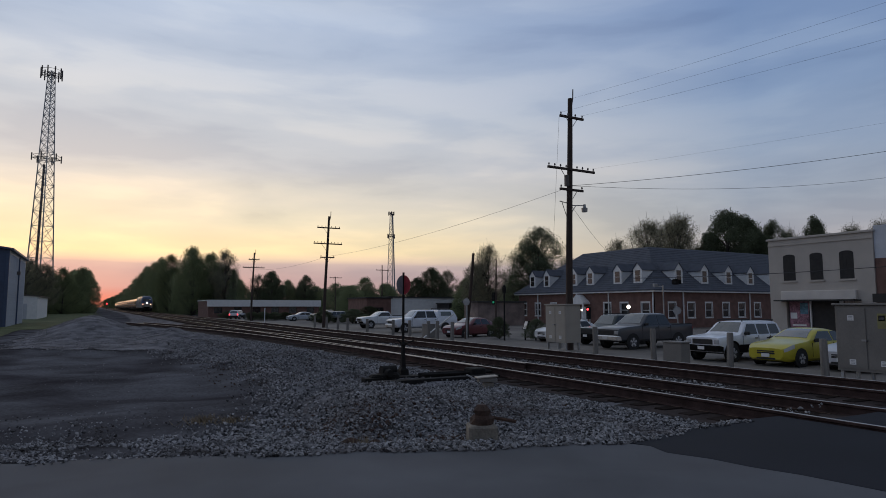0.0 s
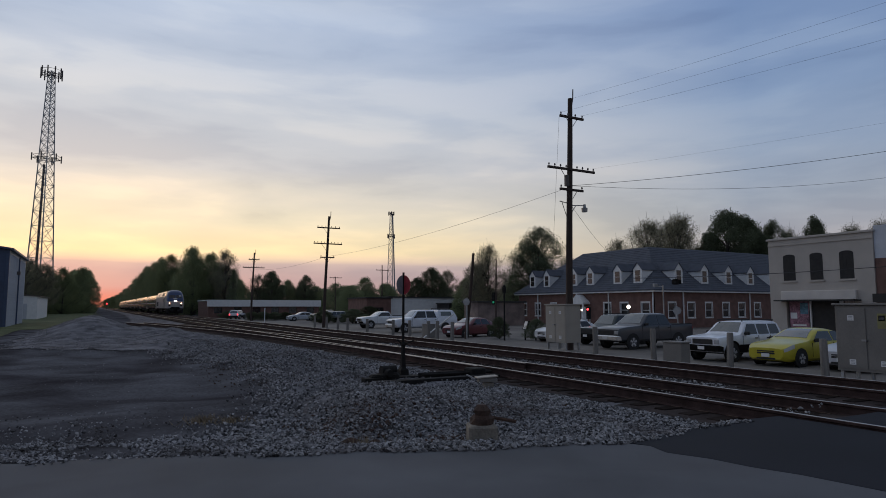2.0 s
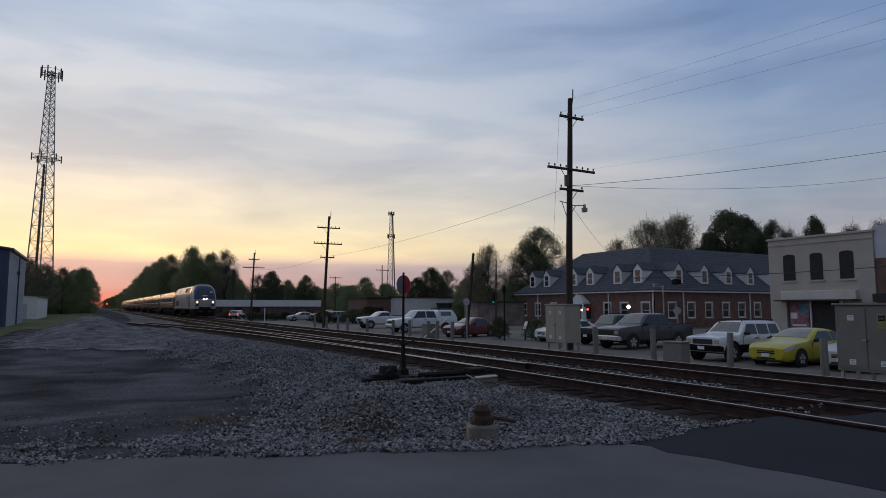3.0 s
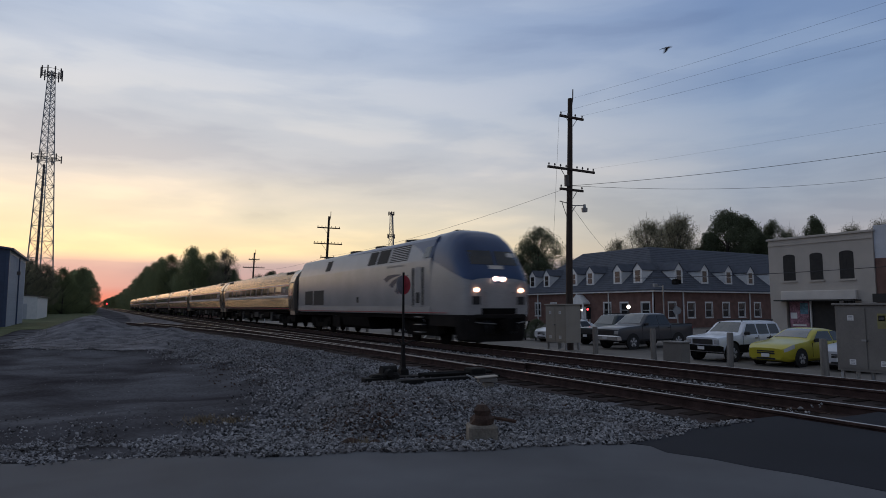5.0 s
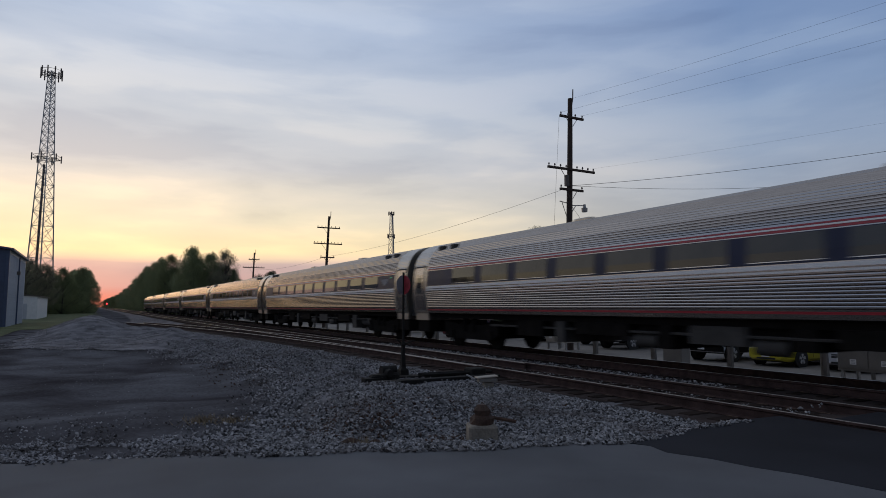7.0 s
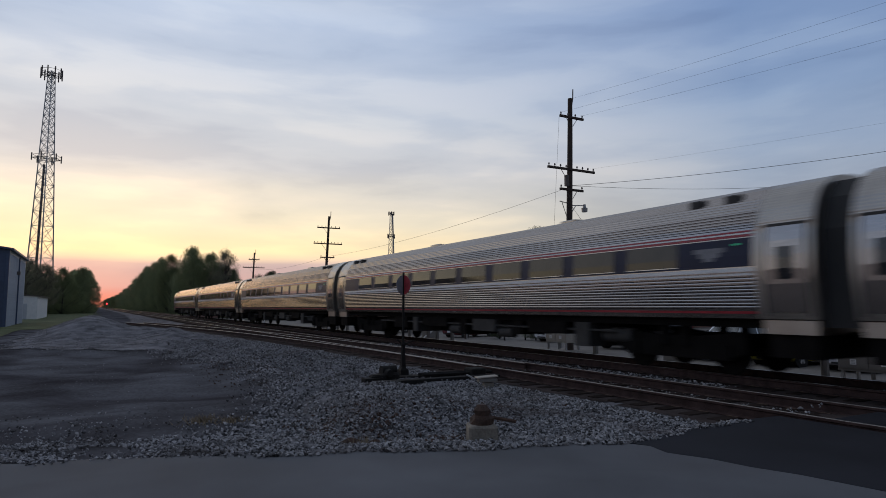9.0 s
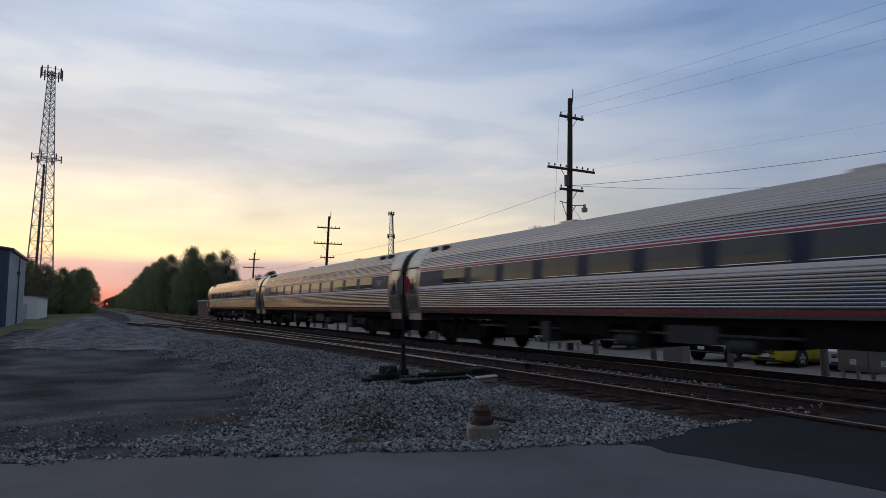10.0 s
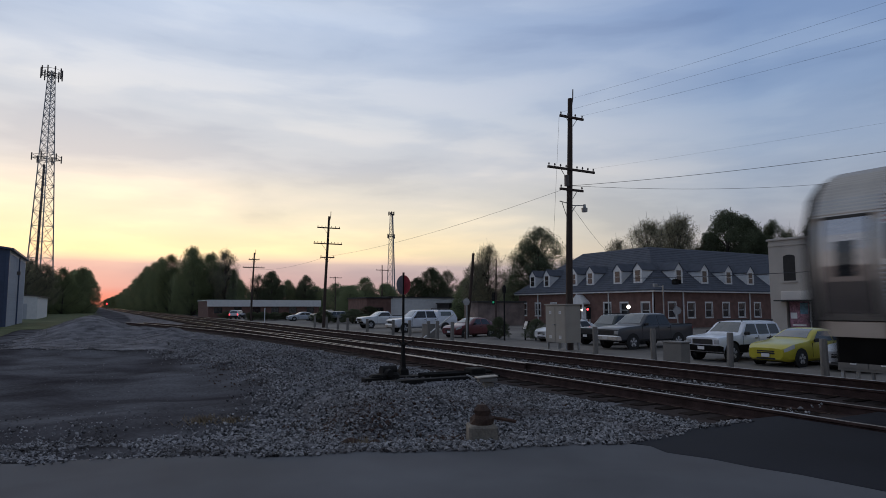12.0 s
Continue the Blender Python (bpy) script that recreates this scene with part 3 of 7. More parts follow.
def spur():
    """The track that swings out of the near track towards the gravel heap."""
    t = thing("railway_track", pose(9.34, 0, 0), "rusty spur track swinging out of the near track", "track", "parallel tracks", "structure")
    prof = [(-0.07, -0.18), (0.07, -0.18), (0.012, -0.15), (0.01, -0.05), (0.036, -0.035), (0.036, -0.008), (0.026, 0.0), (-0.026, 0.0), (-0.036, -0.008), (-0.036, -0.035), (-0.01, -0.05), (-0.012, -0.15)]
    for side in (-0.7525, 0.7525):
        ys = np.linspace(13.4, 66.0, 60)
        off = [side - max(0.09, float(turnout(y))) for y in ys]
        r = part("rail", Shape().loft([[(o + p, float(y), q - 0.004) for p, q in prof] for o, y in zip(off, ys)]), M_RAIL, t, "brown rusty steel rail")
        part("rail_head", Shape().loft([[(o - 0.026, float(y), -0.004), (o + 0.026, float(y), -0.004), (o + 0.021, float(y), 0.001), (o - 0.021, float(y), 0.001)] for o, y in zip(off, ys)]), M_RAILTOP, r, "worn rail head")
    tie = Shape().cbox(-1.3, 1.3, -0.11, 0.11, -0.36, -0.174, 0.012).mesh("tie", M_TIE)
    for k in range(84):
        y = 22.2 + 0.52 * k
        part("tie", tie, None, t, at=pose(-float(turnout(y)) + random.uniform(-0.05, 0.05), y, random.uniform(-0.012, 0.0), 0, 0, 11.5 * min(1.0, (y - 12) / 50.0)))
    frog = Shape()
    for sd in (-0.16, 0.16):
        frog.prism([(-0.7525 + sd - 0.03, 37.4), (-0.7525 + sd + 0.03, 37.4), (-0.7525 + sd * 0.6 + 0.03, 41.0), (-0.7525 + sd * 0.6 - 0.03, 41.0)], "z", -0.12, -0.006)
    part("frog_guard", frog, M_RAIL, t, "dark steel frog guard rails")


spur()
track(9.34, "nearer railway track with rusty rails and dark wooden ties")
track(12.95, "main railway track with worn shiny rails and dark ties")


# ---- utility poles and wires ----
def utility_pole(x, y, z0, z1, arms, label, lean=(0.0, 0.0), radius=0.16, extras=True, group="utility poles along the track"):
    p = thing("utility_pole", pose(x, y, z0), label, "utility pole", group)
    h = z1 - z0
    lx, ly = lean
    at = lambda z: (lx * (z - z0) / h, ly * (z - z0) / h)
    rows = []
    for k in range(9):
        u = k / 8
        r = radius * (1 - 0.38 * u)
        wob = 0.03 * math.sin(5 * u + x)
        rows.append([(lx * u + wob + r * math.cos(a), ly * u + r * math.sin(a), h * u - (0.3 if k == 0 else 0)) for a in [2 * math.pi * i / 10 for i in range(10)]])
    part("shaft", Shape().loft(rows), M_WOODPOLE, p, smooth=True)
    for z, half, pins in arms:
        ax, ay = at(z)
        arm = part("crossarm", Shape().cbox(ax - half, ax + half, ay - 0.22, ay - 0.11, z - z0 - 0.06, z - z0 + 0.06, 0.01), M_WOODPOLE, p, "dark wooden crossarm")
        n = pins
        for k in range(n):
            u = -half + 0.08 + k * (half - 0.25) / max(1, n - 1) * 0.85
            for sd in (-1, 1):
                part("insulator", Shape().tube((ax + sd * -u, ay - 0.165, z - z0 + 0.06), (ax + sd * -u, ay - 0.165, z - z0 + 0.14), 0.02, 0.02, 6).tube((ax + sd * -u, ay - 0.165, z - z0 + 0.12), (ax + sd * -u, ay - 0.165, z - z0 + 0.22), 0.05, 0.03, 8), M_DARKSTEEL, arm)
        b = Shape()
        for sd in (-1, 1):
            b.tube((ax + sd * half * 0.45, ay - 0.17, z - z0 - 0.06), (ax + sd * 0.08, ay - 0.15, z - z0 - 0.06 - half * 0.5), 0.018, n=5)
            if half > 1.2:
                break
        part("arm_brace", b, M_DARKSTEEL, p, "thin steel brace")
    if extras:
        tx, ty = at(z1)
        part("top_bracket", Shape().tube((tx + 0.1, ty, h - 0.5), (tx + 0.22, ty, h + 0.05), 0.04, n=6).tube((tx + 0.22, ty, h + 0.05), (tx + 0.24, ty, h + 0.55), 0.035, n=6), M_DARKSTEEL, p, "dark steel top bracket")
    return p


near_pole = utility_pole(22.0, 25.6, -0.62, 12.75, [(11.65, 0.82, 2), (8.8, 1.62, 4), (7.7, 0.8, 1)], "tall dark wooden utility pole with three crossarms and a lamp", lean=(0.1, -0.25), radius=0.2)
lampj = part("street_light_arm", Shape().tube((0.1, -0.2, 7.5), (0.95, -0.25, 7.55), 0.025, n=6).tube((0.12, -0.2, 7.1), (0.4, -0.22, 7.5), 0.02, n=6), M_GALV, near_pole, "thin steel lamp arm")
part("street_light_head", Shape().tube((1.0, -0.25, 7.62), (1.0, -0.25, 7.4), 0.07, 0.09, 10).tube((1.0, -0.25, 7.42), (1.0, -0.25, 7.2), 0.17, 0.15, 12), M_GALV, near_pole, "unlit grey barn lamp head")
part("cutout_bracket", Shape().tube((-0.1, -0.2, 7.6), (-0.75, -0.3, 7.65), 0.025, n=6).tube((-0.1, -0.2, 6.6), (-0.6, -0.3, 7.6), 0.018, n=6), M_DARKSTEEL, near_pole, "dark steel cutout bracket")
part("fuse_box", Shape().cbox(-0.35, -0.15, -0.4, -0.2, 8.5, 9.1, 0.02), M_DARKSTEEL, near_pole, "dark steel box on the pole")
part("conduit", Shape().tube((-0.2, -0.12, 0.0), (-0.12, -0.25, 8.0), 0.025, n=6), M_WOODPOLE, near_pole, "dark conduit pipe")
utility_pole(22.0, 65.9, -0.75, 11.4, [(10.1, 1.3, 3), (8.35, 1.62, 4), (6.85, 0.8, 1)], "dark wooden utility pole with crossarms beside the lot", lean=(0.25, -0.4), radius=0.19)
utility_pole(22.0, 101.9, -0.75, 10.1, [(9.0, 0.85, 2), (7.7, 1.7, 4)], "distant dark wooden utility pole with two crossarms", lean=(0.2, -0.2), radius=0.18)
utility_pole(44.1, 124.9, -0.8, 7.74, [(7.5, 1.3, 2)], "distant thin utility pole with one crossarm", extras=False, radius=0.13)
utility_pole(48.5, 110.7, -0.8, 9.5, [(8.5, 1.3, 2)], "distant utility pole with a transformer can", extras=False, radius=0.14)
utility_pole(23.25, 38.1, -0.8, 5.25, [], "leaning weathered wooden pole beside the lot", lean=(0.15, -0.75), radius=0.15, extras=False)
utility_pole(28.2, 41.6, -0.8, 5.3, [], "thin dark pole beside a red car", radius=0.07, extras=False)
utility_pole(84.0, 74.0, -0.8, 14.6, [(13.6, 1.9, 3)], "dark utility pole rising behind the brick building", radius=0.17, extras=False)


def wire(name, a, b, sag, r=0.012, n=22):
    s = Shape()
    a, b = Vector(a), Vector(b)
    pts = [a.lerp(b, k / n) - Vector((0, 0, 4 * sag * (k / n) * (1 - k / n))) for k in range(n + 1)]
    d = (b - a).normalized()
    side = d.cross(Vector((0, 0, 1))).normalized()
    up = side.cross(d)
    s.loft([[p + side * (r * math.cos(t)) + up * (r * math.sin(t)) for t in (0, 2.094, 4.189)] for p in pts])
    return solid(name, s, M_WIRE, "thin dark overhead wire strung between poles", "overhead wire", group="overhead wires")


wire("overhead_wire", (22.1, 25.4, 7.95), (40.5, 12.2, 10.35), 0.3, 0.013)
wire("overhead_wire", (22.1, 25.4, 7.95), (58.0, 20.0, 12.4), 0.9, 0.011)
wire("overhead_wire", (22.1, 25.4, 7.9), (22.1, 65.6, 6.95), 0.5, 0.010)
wire("overhead_wire", (22.1, 65.6, 6.95), (22.1, 101.7, 7.4), 0.5, 0.012)
wire("overhead_wire", (22.2, 25.3, 12.75), (26.6, 4.4, 12.95), 0.18, 0.0045)
wire("overhead_wire", (21.4, 25.3, 11.86), (26.4, 4.4, 12.25), 0.18, 0.0045)
wire("overhead_wire", (22.8, 25.3, 11.86), (26.8, 4.4, 11.5), 0.18, 0.0045)
wire("overhead_wire", (22.1, 25.4, 6.9), (51.5, 52.0, 7.0), 0.3, 0.010)
wire("overhead_wire", (23.4, 25.3, 8.98), (29.4, 6.0, 8.9), 0.12, 0.003)
wire("overhead_wire", (31.9, 30.5, 3.4), (44.2, 18.6, 4.1), 0.15, 0.022)
wire("overhead_wire", (21.3, 25.3, 11.6), (21.6, 26.4, 4.0), 0.0, 0.007)


# ---- lattice towers ----
def lattice_tower(x, y, z0, height, w0, w1, label, bays, platforms, leg=0.16):
    t = thing("lattice_tower", pose(x, y, z0, 0, 0, 12), label, "communication tower", "communication towers")
    corner = lambda k, u: Vector(((w0 + (w1 - w0) * u) * 0.577 * math.cos(2.094 * k + 0.4), (w0 + (w1 - w0) * u) * 0.577 * math.sin(2.094 * k + 0.4), height * u))
    for k in range(3):
        part("leg", Shape().tube(corner(k, 0), corner(k, 1), leg, leg * 0.6, 8), M_GALV, t, "grey steel leg")
    us, u, step = [0.0], 0.0, 1.0
    total = sum(0.94 ** i for i in range(bays))
    for i in range(bays):
        u += 0.94 ** i / total
        us.append(min(1.0, u))
    for i, (a, b) in enumerate(zip(us[:-1], us[1:])):
        s = Shape()
        for k in range(3):
            j = (k + 1) % 3
            s.tube(corner(k, a), corner(j, b), leg * 0.36, n=5)
            s.tube(corner(j, a), corner(k, b), leg * 0.36, n=5)
            s.tube(corner(k, b), corner(j, b), leg * 0.32, n=5)
        tagged(part("bracing_bay", s, M_GALV, t), kind="stuff")
    for zf, r, n, h in platforms:
        s = Shape()
        z = height * zf
        for i in range(n):
            a, b = 2 * math.pi * i / n, 2 * math.pi * (i + 1) / n
            pa, pb = Vector((r * math.cos(a), r * math.sin(a), z)), Vector((r * math.cos(b), r * math.sin(b), z))
            s.tube(pa, pb, 0.07, n=5)
            s.tube(pa + Vector((0, 0, h * 0.5)), pb + Vector((0, 0, h * 0.5)), 0.05, n=5)
            s.tube((0, 0, z), pa, 0.07, n=5)
        pl = part("antenna_mount", s, M_DARKSTEEL, t, "dark antenna mounting frame")
        for i in range(n):
            a = 2 * math.pi * i / n
            px, py = r * 1.04 * math.cos(a), r * 1.04 * math.sin(a)
            part("panel_antenna", Shape().cbox(px - 0.14, px + 0.14, py - 0.1, py + 0.1, z - h * 0.45, z + h * 0.75, 0.03), M_DARKSTEEL, pl, "dark panel antenna")
    return t


tall = lattice_tower(-11.6, 178.0, -0.4, 60.0, 6.3, 1.5, "tall grey steel lattice communication tower with antennas", 22, [(0.985, 2.2, 9, 2.3), (0.632, 3.0, 6, 1.5)], 0.17)
part("cable_ladder", Shape().tube((-1.0, 0.3, 0), (-0.4, 0.1, 36.5), 0.32, 0.26, 6), M_DARKSTEEL, tall, "dark cable run")
tower_b = lattice_tower(83.5, 183.5, -0.6, 32.5, 2.5, 0.7, "distant slim lattice tower with antennas", 16, [(0.99, 0.9, 6, 1.0), (0.76, 1.3, 4, 1.2)], 0.13)
part("cable_run", Shape().tube((1.6, -0.4, 0), (0.4, -0.2, 32.0), 0.26, 0.2, 6), M_GALV, tower_b, "grey cable run")


# ---- buildings ----
def run_wall(length, z0, z1, thick, openings):
    """A wall along local x from 0 to length, thickness in +y, with openings (x0, x1, bottom, top)."""
    s = Shape()
    s.weld = True
    x = 0.0
    for a, b, lo, hi in sorted(openings):
        if a > x:
            s.box(x, a, 0, thick, z0, z1)
        if lo > z0:
            s.box(a, b, 0, thick, z0, lo)
        if hi < z1:
            s.box(a, b, 0, thick, hi, z1)
        x = b
    if x < length:
        s.box(x, length, 0, thick, z0, z1)
    return s


def sash_window(parent, x0, x1, z0, z1, name="window", fw=0.1, at=None):
    """White framed window with two panes in a wall along x."""
    o = part(name, Shape().box(x0 - 0.02, x1 + 0.02, 0.06, 0.12, z0 - 0.02, z0 + fw * 0.6).box(x0 - 0.02, x1 + 0.02, 0.06, 0.12, z1 - fw * 0.6, z1 + 0.02)
             .box(x0 - 0.02, x0 + fw * 0.6, 0.06, 0.12, z0 + fw * 0.6, z1 - fw * 0.6).box(x1 - fw * 0.6, x1 + 0.02, 0.06, 0.12, z0 + fw * 0.6, z1 - fw * 0.6)
             .box(x0, x1, 0.06, 0.12, (z0 + z1) / 2 - 0.03, (z0 + z1) / 2 + 0.03), M_WHITE, parent, "white sash window", at=at)
    part("casing", Shape().box(x0 - fw, x1 + fw, -0.03, 0.0, z1, z1 + fw * 1.3).box(x0 - fw, x0, -0.03, 0.0, z0, z1).box(x1, x1 + fw, -0.03, 0.0, z0, z1).box(x0 - fw * 1.2, x1 + fw * 1.2, -0.06, 0.0, z0 - fw, z0), M_WHITE, o, "white window casing")
    m = (z0 + z1) / 2
    part("pane", Shape().box(x0 + fw * 0.6, x1 - fw * 0.6, 0.085, 0.095, z0 + fw * 0.6, m - 0.03), M_GLASS, o, "dark glass pane")
    part("pane", Shape().box(x0 + fw * 0.6, x1 - fw * 0.6, 0.085, 0.095, m + 0.03, z1 - fw * 0.6), M_GLASS, o, "dark glass pane")
    return o


def bank():
    """Brick building with a hipped blue roof and white dormers; west front along the track, south side to the street."""
    X0, Y0, W, D = 51.1, 46.0, 23.8, 42.0      # corner, length along y, depth along x
    b = thing("brick_building", pose(X0, Y0, 0), "single storey brick building with blue shingle roof and white dormers", "building")
    z0, ze = -0.8, 3.05
    west = pose(0, W, 0, 0, 0, -90)            # local x runs from far to near along the front
    south = pose(0, 0, 0)
    wx = [1.2, 4.2, 7.4, 16.9, 19.5, 22.55]
    ops = [(a - 0.55, a + 0.55, 0.3, 1.9) for a in wx] + [(12.3, 13.6, z0, 1.5)]
    w = part("west_wall", run_wall(W, z0, ze, 0.3, ops), M_BRICK, b, at=west)
    for a in wx:
        sash_window(w, a - 0.55, a + 0.55, 0.3, 1.9)
    d = part("entrance_door", Shape().box(12.34, 13.56, 0.1, 0.16, z0, 1.46), M_WHITE, w, "white entrance door")
    sx = [2.6, 5.6, 8.5, 11.4, 14.2, 17.1, 20.5]
    s = part("south_wall", run_wall(D, z0, ze, 0.3, [(a - 0.55, a + 0.55, 0.3, 1.9) for a in sx]), M_BRICK, b, at=south @ pose(0, 0.0, 0))
    for a in sx:
        sash_window(s, a - 0.55, a + 0.55, 0.3, 1.9)
    part("east_wall", Shape().box(D - 0.3, D, 0.3, W - 0.3, z0, ze), M_BRICK, b)
    part("north_wall", Shape().box(0.3, D, W - 0.3, W, z0, ze), M_BRICK, b)
    e = 0.45
    part("cornice", Shape().box(-e, D + e, -e, 0.0, ze - 0.02, ze + 0.24).box(-e, 0.0, 0.0, W + e, ze - 0.02, ze + 0.24).box(D, D + e, 0, W + e, ze - 0.02, ze + 0.24).box(0, D, W, W + e, ze - 0.02, ze + 0.24), M_WHITE, b, "white cornice and gutter")
    g = e + 0.06
    inset, zr = 6.2, 8.55
    lo = [(-g, -g, ze + 0.25), (D + g, -g, ze + 0.25), (D + g, W + g, ze + 0.25), (-g, W + g, ze + 0.25)]
    hi = [(inset, inset, zr), (D - inset, inset, zr), (D - inset, W - inset, zr), (inset, W - inset, zr)]
    rf = part("roof", Shape().loft([[(x, y, z - 0.12) for x, y, z in lo], lo, hi]), M_ROOFBLUE, b, "blue grey shingle hipped roof")
    # shingle courses along the two seen slopes
    co = Shape()
    for k in range(1, 22):
        u = k / 22
        z = ze + 0.25 + (zr - ze - 0.25) * u
        i = -g + (inset + g) * u
        co.box(i - 0.03, i + 0.05, i, W - i, z - 0.03, z + 0.012)
        co.box(i, D - i, i - 0.03, i + 0.05, z - 0.03, z + 0.012)
    tagged(part("shingle_course", co, M_ROOFBLUE, rf), kind="stuff")
    slope = (zr - ze - 0.25) / (inset + g)

    def dormer(m):
        """Local x across, y into the roof; sill at z = 0."""
        o = part("dormer", Shape().prism([(-0.62, 0.0), (0.62, 0.0), (0.62, 1.55), (0.0, 2.25), (-0.62, 1.55)], "y", 0.0, 0.25), M_WHITE, b, "white gabled dormer", at=m)
        for sd in (-1, 1):
            cheek = Shape()
            cheek.prism([(0.25, 0.22 * slope), (0.25, 1.4), (1.4 / slope, 1.4)], "x", sd * 0.62 - (0.08 if sd > 0 else 0), sd * 0.62 + (0.08 if sd < 0 else 0))
            part("dormer_side", cheek, M_WHITE, o, "white dormer side")
        rr = Shape()
        for sd in (-1, 1):
            rr.add([(sd * 0.74, -0.1, 1.48), (0, -0.1, 2.33), (0, 2.3 / slope + 0.1, 2.33), (sd * 0.74, 1.52 / slope, 1.48), (sd * 0.74, -0.1, 1.41), (0, -0.1, 2.26), (0, 2.26 / slope, 2.26), (sd * 0.74, 1.45 / slope, 1.41)],
                   [(0, 1, 2, 3), (4, 7, 6, 5), (0, 4, 5, 1), (2, 6, 7, 3), (0, 3, 7, 4)])
        part("dormer_roof", rr, M_ROOFBLUE, o, "blue shingle dormer roof")
        part("dormer_window", Shape().box(-0.34, 0.34, -0.02, 0.0, 0.2, 0.78).box(-0.34, 0.34, -0.02, 0.0, 0.84, 1.42), M_GLASS, o, "dark dormer window panes")

    dz = ze + 0.95
    di = -g + (dz - ze - 0.25) / slope
    for yy in (21.2, 18.2, 13.0, 10.05, 5.6, 2.6):
        dormer(pose(di, yy, dz, 0, 0, -90))
    for xx in (4.25, 8.45, 12.6, 16.6, 20.8):
        dormer(pose(xx, di, dz))
    for xx, yy in ((-0.08, 0.15), (-0.08, 12.0), (-0.08, 19.5), (-0.08, 6.6)):
        part("downpipe", Shape().cbox(xx - 0.06, xx + 0.06, yy - 0.06, yy + 0.06, z0, ze, 0.01), M_WHITE, b, "white downpipe")
    for xx in (4.3, 15.6):
        part("downpipe", Shape().cbox(xx - 0.06, xx + 0.06, -0.14, -0.02, z0, ze, 0.01), M_WHITE, b, "white downpipe")
    # gabled entrance porch
    p = part("porch", Shape().prism([(9.7, 1.95), (12.1, 1.95), (10.9, 2.9)], "x", -1.1, 0.0).box(-1.1, -0.01, 9.7, 12.1, 1.75, 1.95), M_WHITE, b, "white pedimented entrance porch")
    for yy in (9.85, 11.95):
        part("column", Shape().tube((-0.97, yy, z0), (-0.97, yy, 1.76), 0.13, 0.11, 12), M_WHITE, p, "white round column", smooth=True)
    part("porch_light", Shape().tube((-1.16, 9.9, 1.0), (-1.16, 9.9, 1.16), 0.1, n=8), G_LAMP, p, "lit porch lamp")


bank()


def store():
    """Two storey painted commercial front beside the lot, and its neighbour."""
    X0, Yn, Yf = 44.0, 21.4, 28.6
    L = Yf - Yn
    b = thing("storefront_building", pose(X0, Yf, 0, 0, 0, -90), "two storey grey cream painted storefront with dark shuttered windows", "building")
    z0, zt = -0.8, 6.35
    yw = [(1.1, 2.0), (3.05, 3.95), (5.05, 5.97)]
    up = run_wall(L, 2.0, zt, 0.35, [(a, c, 3.35, 5.1) for a, c in yw])
    dn = run_wall(L, z0, 2.0, 0.35, [(1.2, 5.9, z0 + 0.02, 1.95)])
    wl = part("upper_front_wall", up, M_CREAM, b)
    part("shopfront_wall", dn, M_CREAM, b)
    for a, c in yw:
        m = (a + c) / 2
        arch = [(a + 0.01, 3.36), (c - 0.01, 3.36), (c - 0.01, 5.09)] + [(m + (c - m) * math.cos(t), 5.09 + 0.16 * math.sin(t)) for t in (0.5, 1.05, 1.57, 2.09, 2.64)] + [(a + 0.01, 5.09)]
        w = part("shuttered_window", Shape().prism(arch, "y", -0.012, 0.12), M_DARK, wl, "dark boarded arched window")
        part("window_sill", Shape().box(a - 0.1, c + 0.1, -0.1, 0.0, 3.22, 3.34), M_CREAM, w)
        for k in range(1, 4):
            part("shutter_batten", Shape().box(a + (c - a) * k / 4 - 0.012, a + (c - a) * k / 4 + 0.012, -0.025, -0.013, 3.4, 5.08), M_DARK, w)
    part("parapet_cap", Shape().cbox(-0.1, L + 0.1, -0.12, 0.45, zt, zt + 0.14, 0.03), M_CREAM, b, "grey parapet coping")
    part("string_course", Shape().box(0, L, -0.07, 0.0, zt - 0.42, zt - 0.32), M_CREAM, b)
    part("sign_board", Shape().cbox(0.95, 6.1, -0.25, -0.002, 1.98, 2.6, 0.03), M_AWNING, b, "pale blank sign board over the shopfront")
    part("awning", Shape().box(0.8, 6.3, -0.9, -0.0, 1.86, 1.95), M_DARK, b, "dark flat canopy")
    part("shop_window", Shape().box(1.3, 2.75, 0.18, 0.22, 0.0, 1.86), M_GLASS, b, "display window with pale posters")
    pink = material("faded_mural_pink", (0.30, 0.15, 0.19), 0.8, vary=0.6, scale=3.5, fine=14, bump=0.0)
    blue = material("faded_mural_blue", (0.12, 0.24, 0.31), 0.8, vary=0.5, scale=3.5, fine=14, bump=0.0)
    for a, c, lo, hi, mt, d in ((1.33, 2.72, 0.02, 1.84, pink, 0.0), (2.1, 2.66, 0.95, 1.75, blue, 0.008), (1.38, 1.86, 0.62, 1.05, M_WHITE, 0.008), (1.5, 2.5, 0.1, 0.22, M_WHITE, 0.008)):
        part("poster", Shape().box(a, c, 0.165 - d, 0.176 - d, lo, hi), mt, b, "faded painted poster in the window")
    part("shop_base", Shape().box(1.25, 2.8, 0.1, 0.3, z0 + 0.02, -0.02), M_CREAM, b)
    part("shop_door", Shape().box(2.95, 4.6, 0.22, 0.28, z0 + 0.02, 1.9), M_DARK, b, "brown recessed shop doors")
    part("door_trim", Shape().box(4.85, 5.1, 0.1, 0.25, z0 + 0.02, 1.9), M_WHITE, b, "white door trim")
    part("door_trim", Shape().box(2.81, 2.9, 0.12, 0.25, z0 + 0.02, 1.9), M_WHITE, b, "white door trim")
    part("shop_window", Shape().box(5.15, 5.85, 0.18, 0.22, -0.2, 1.86), M_GLASS, b, "dark display window")
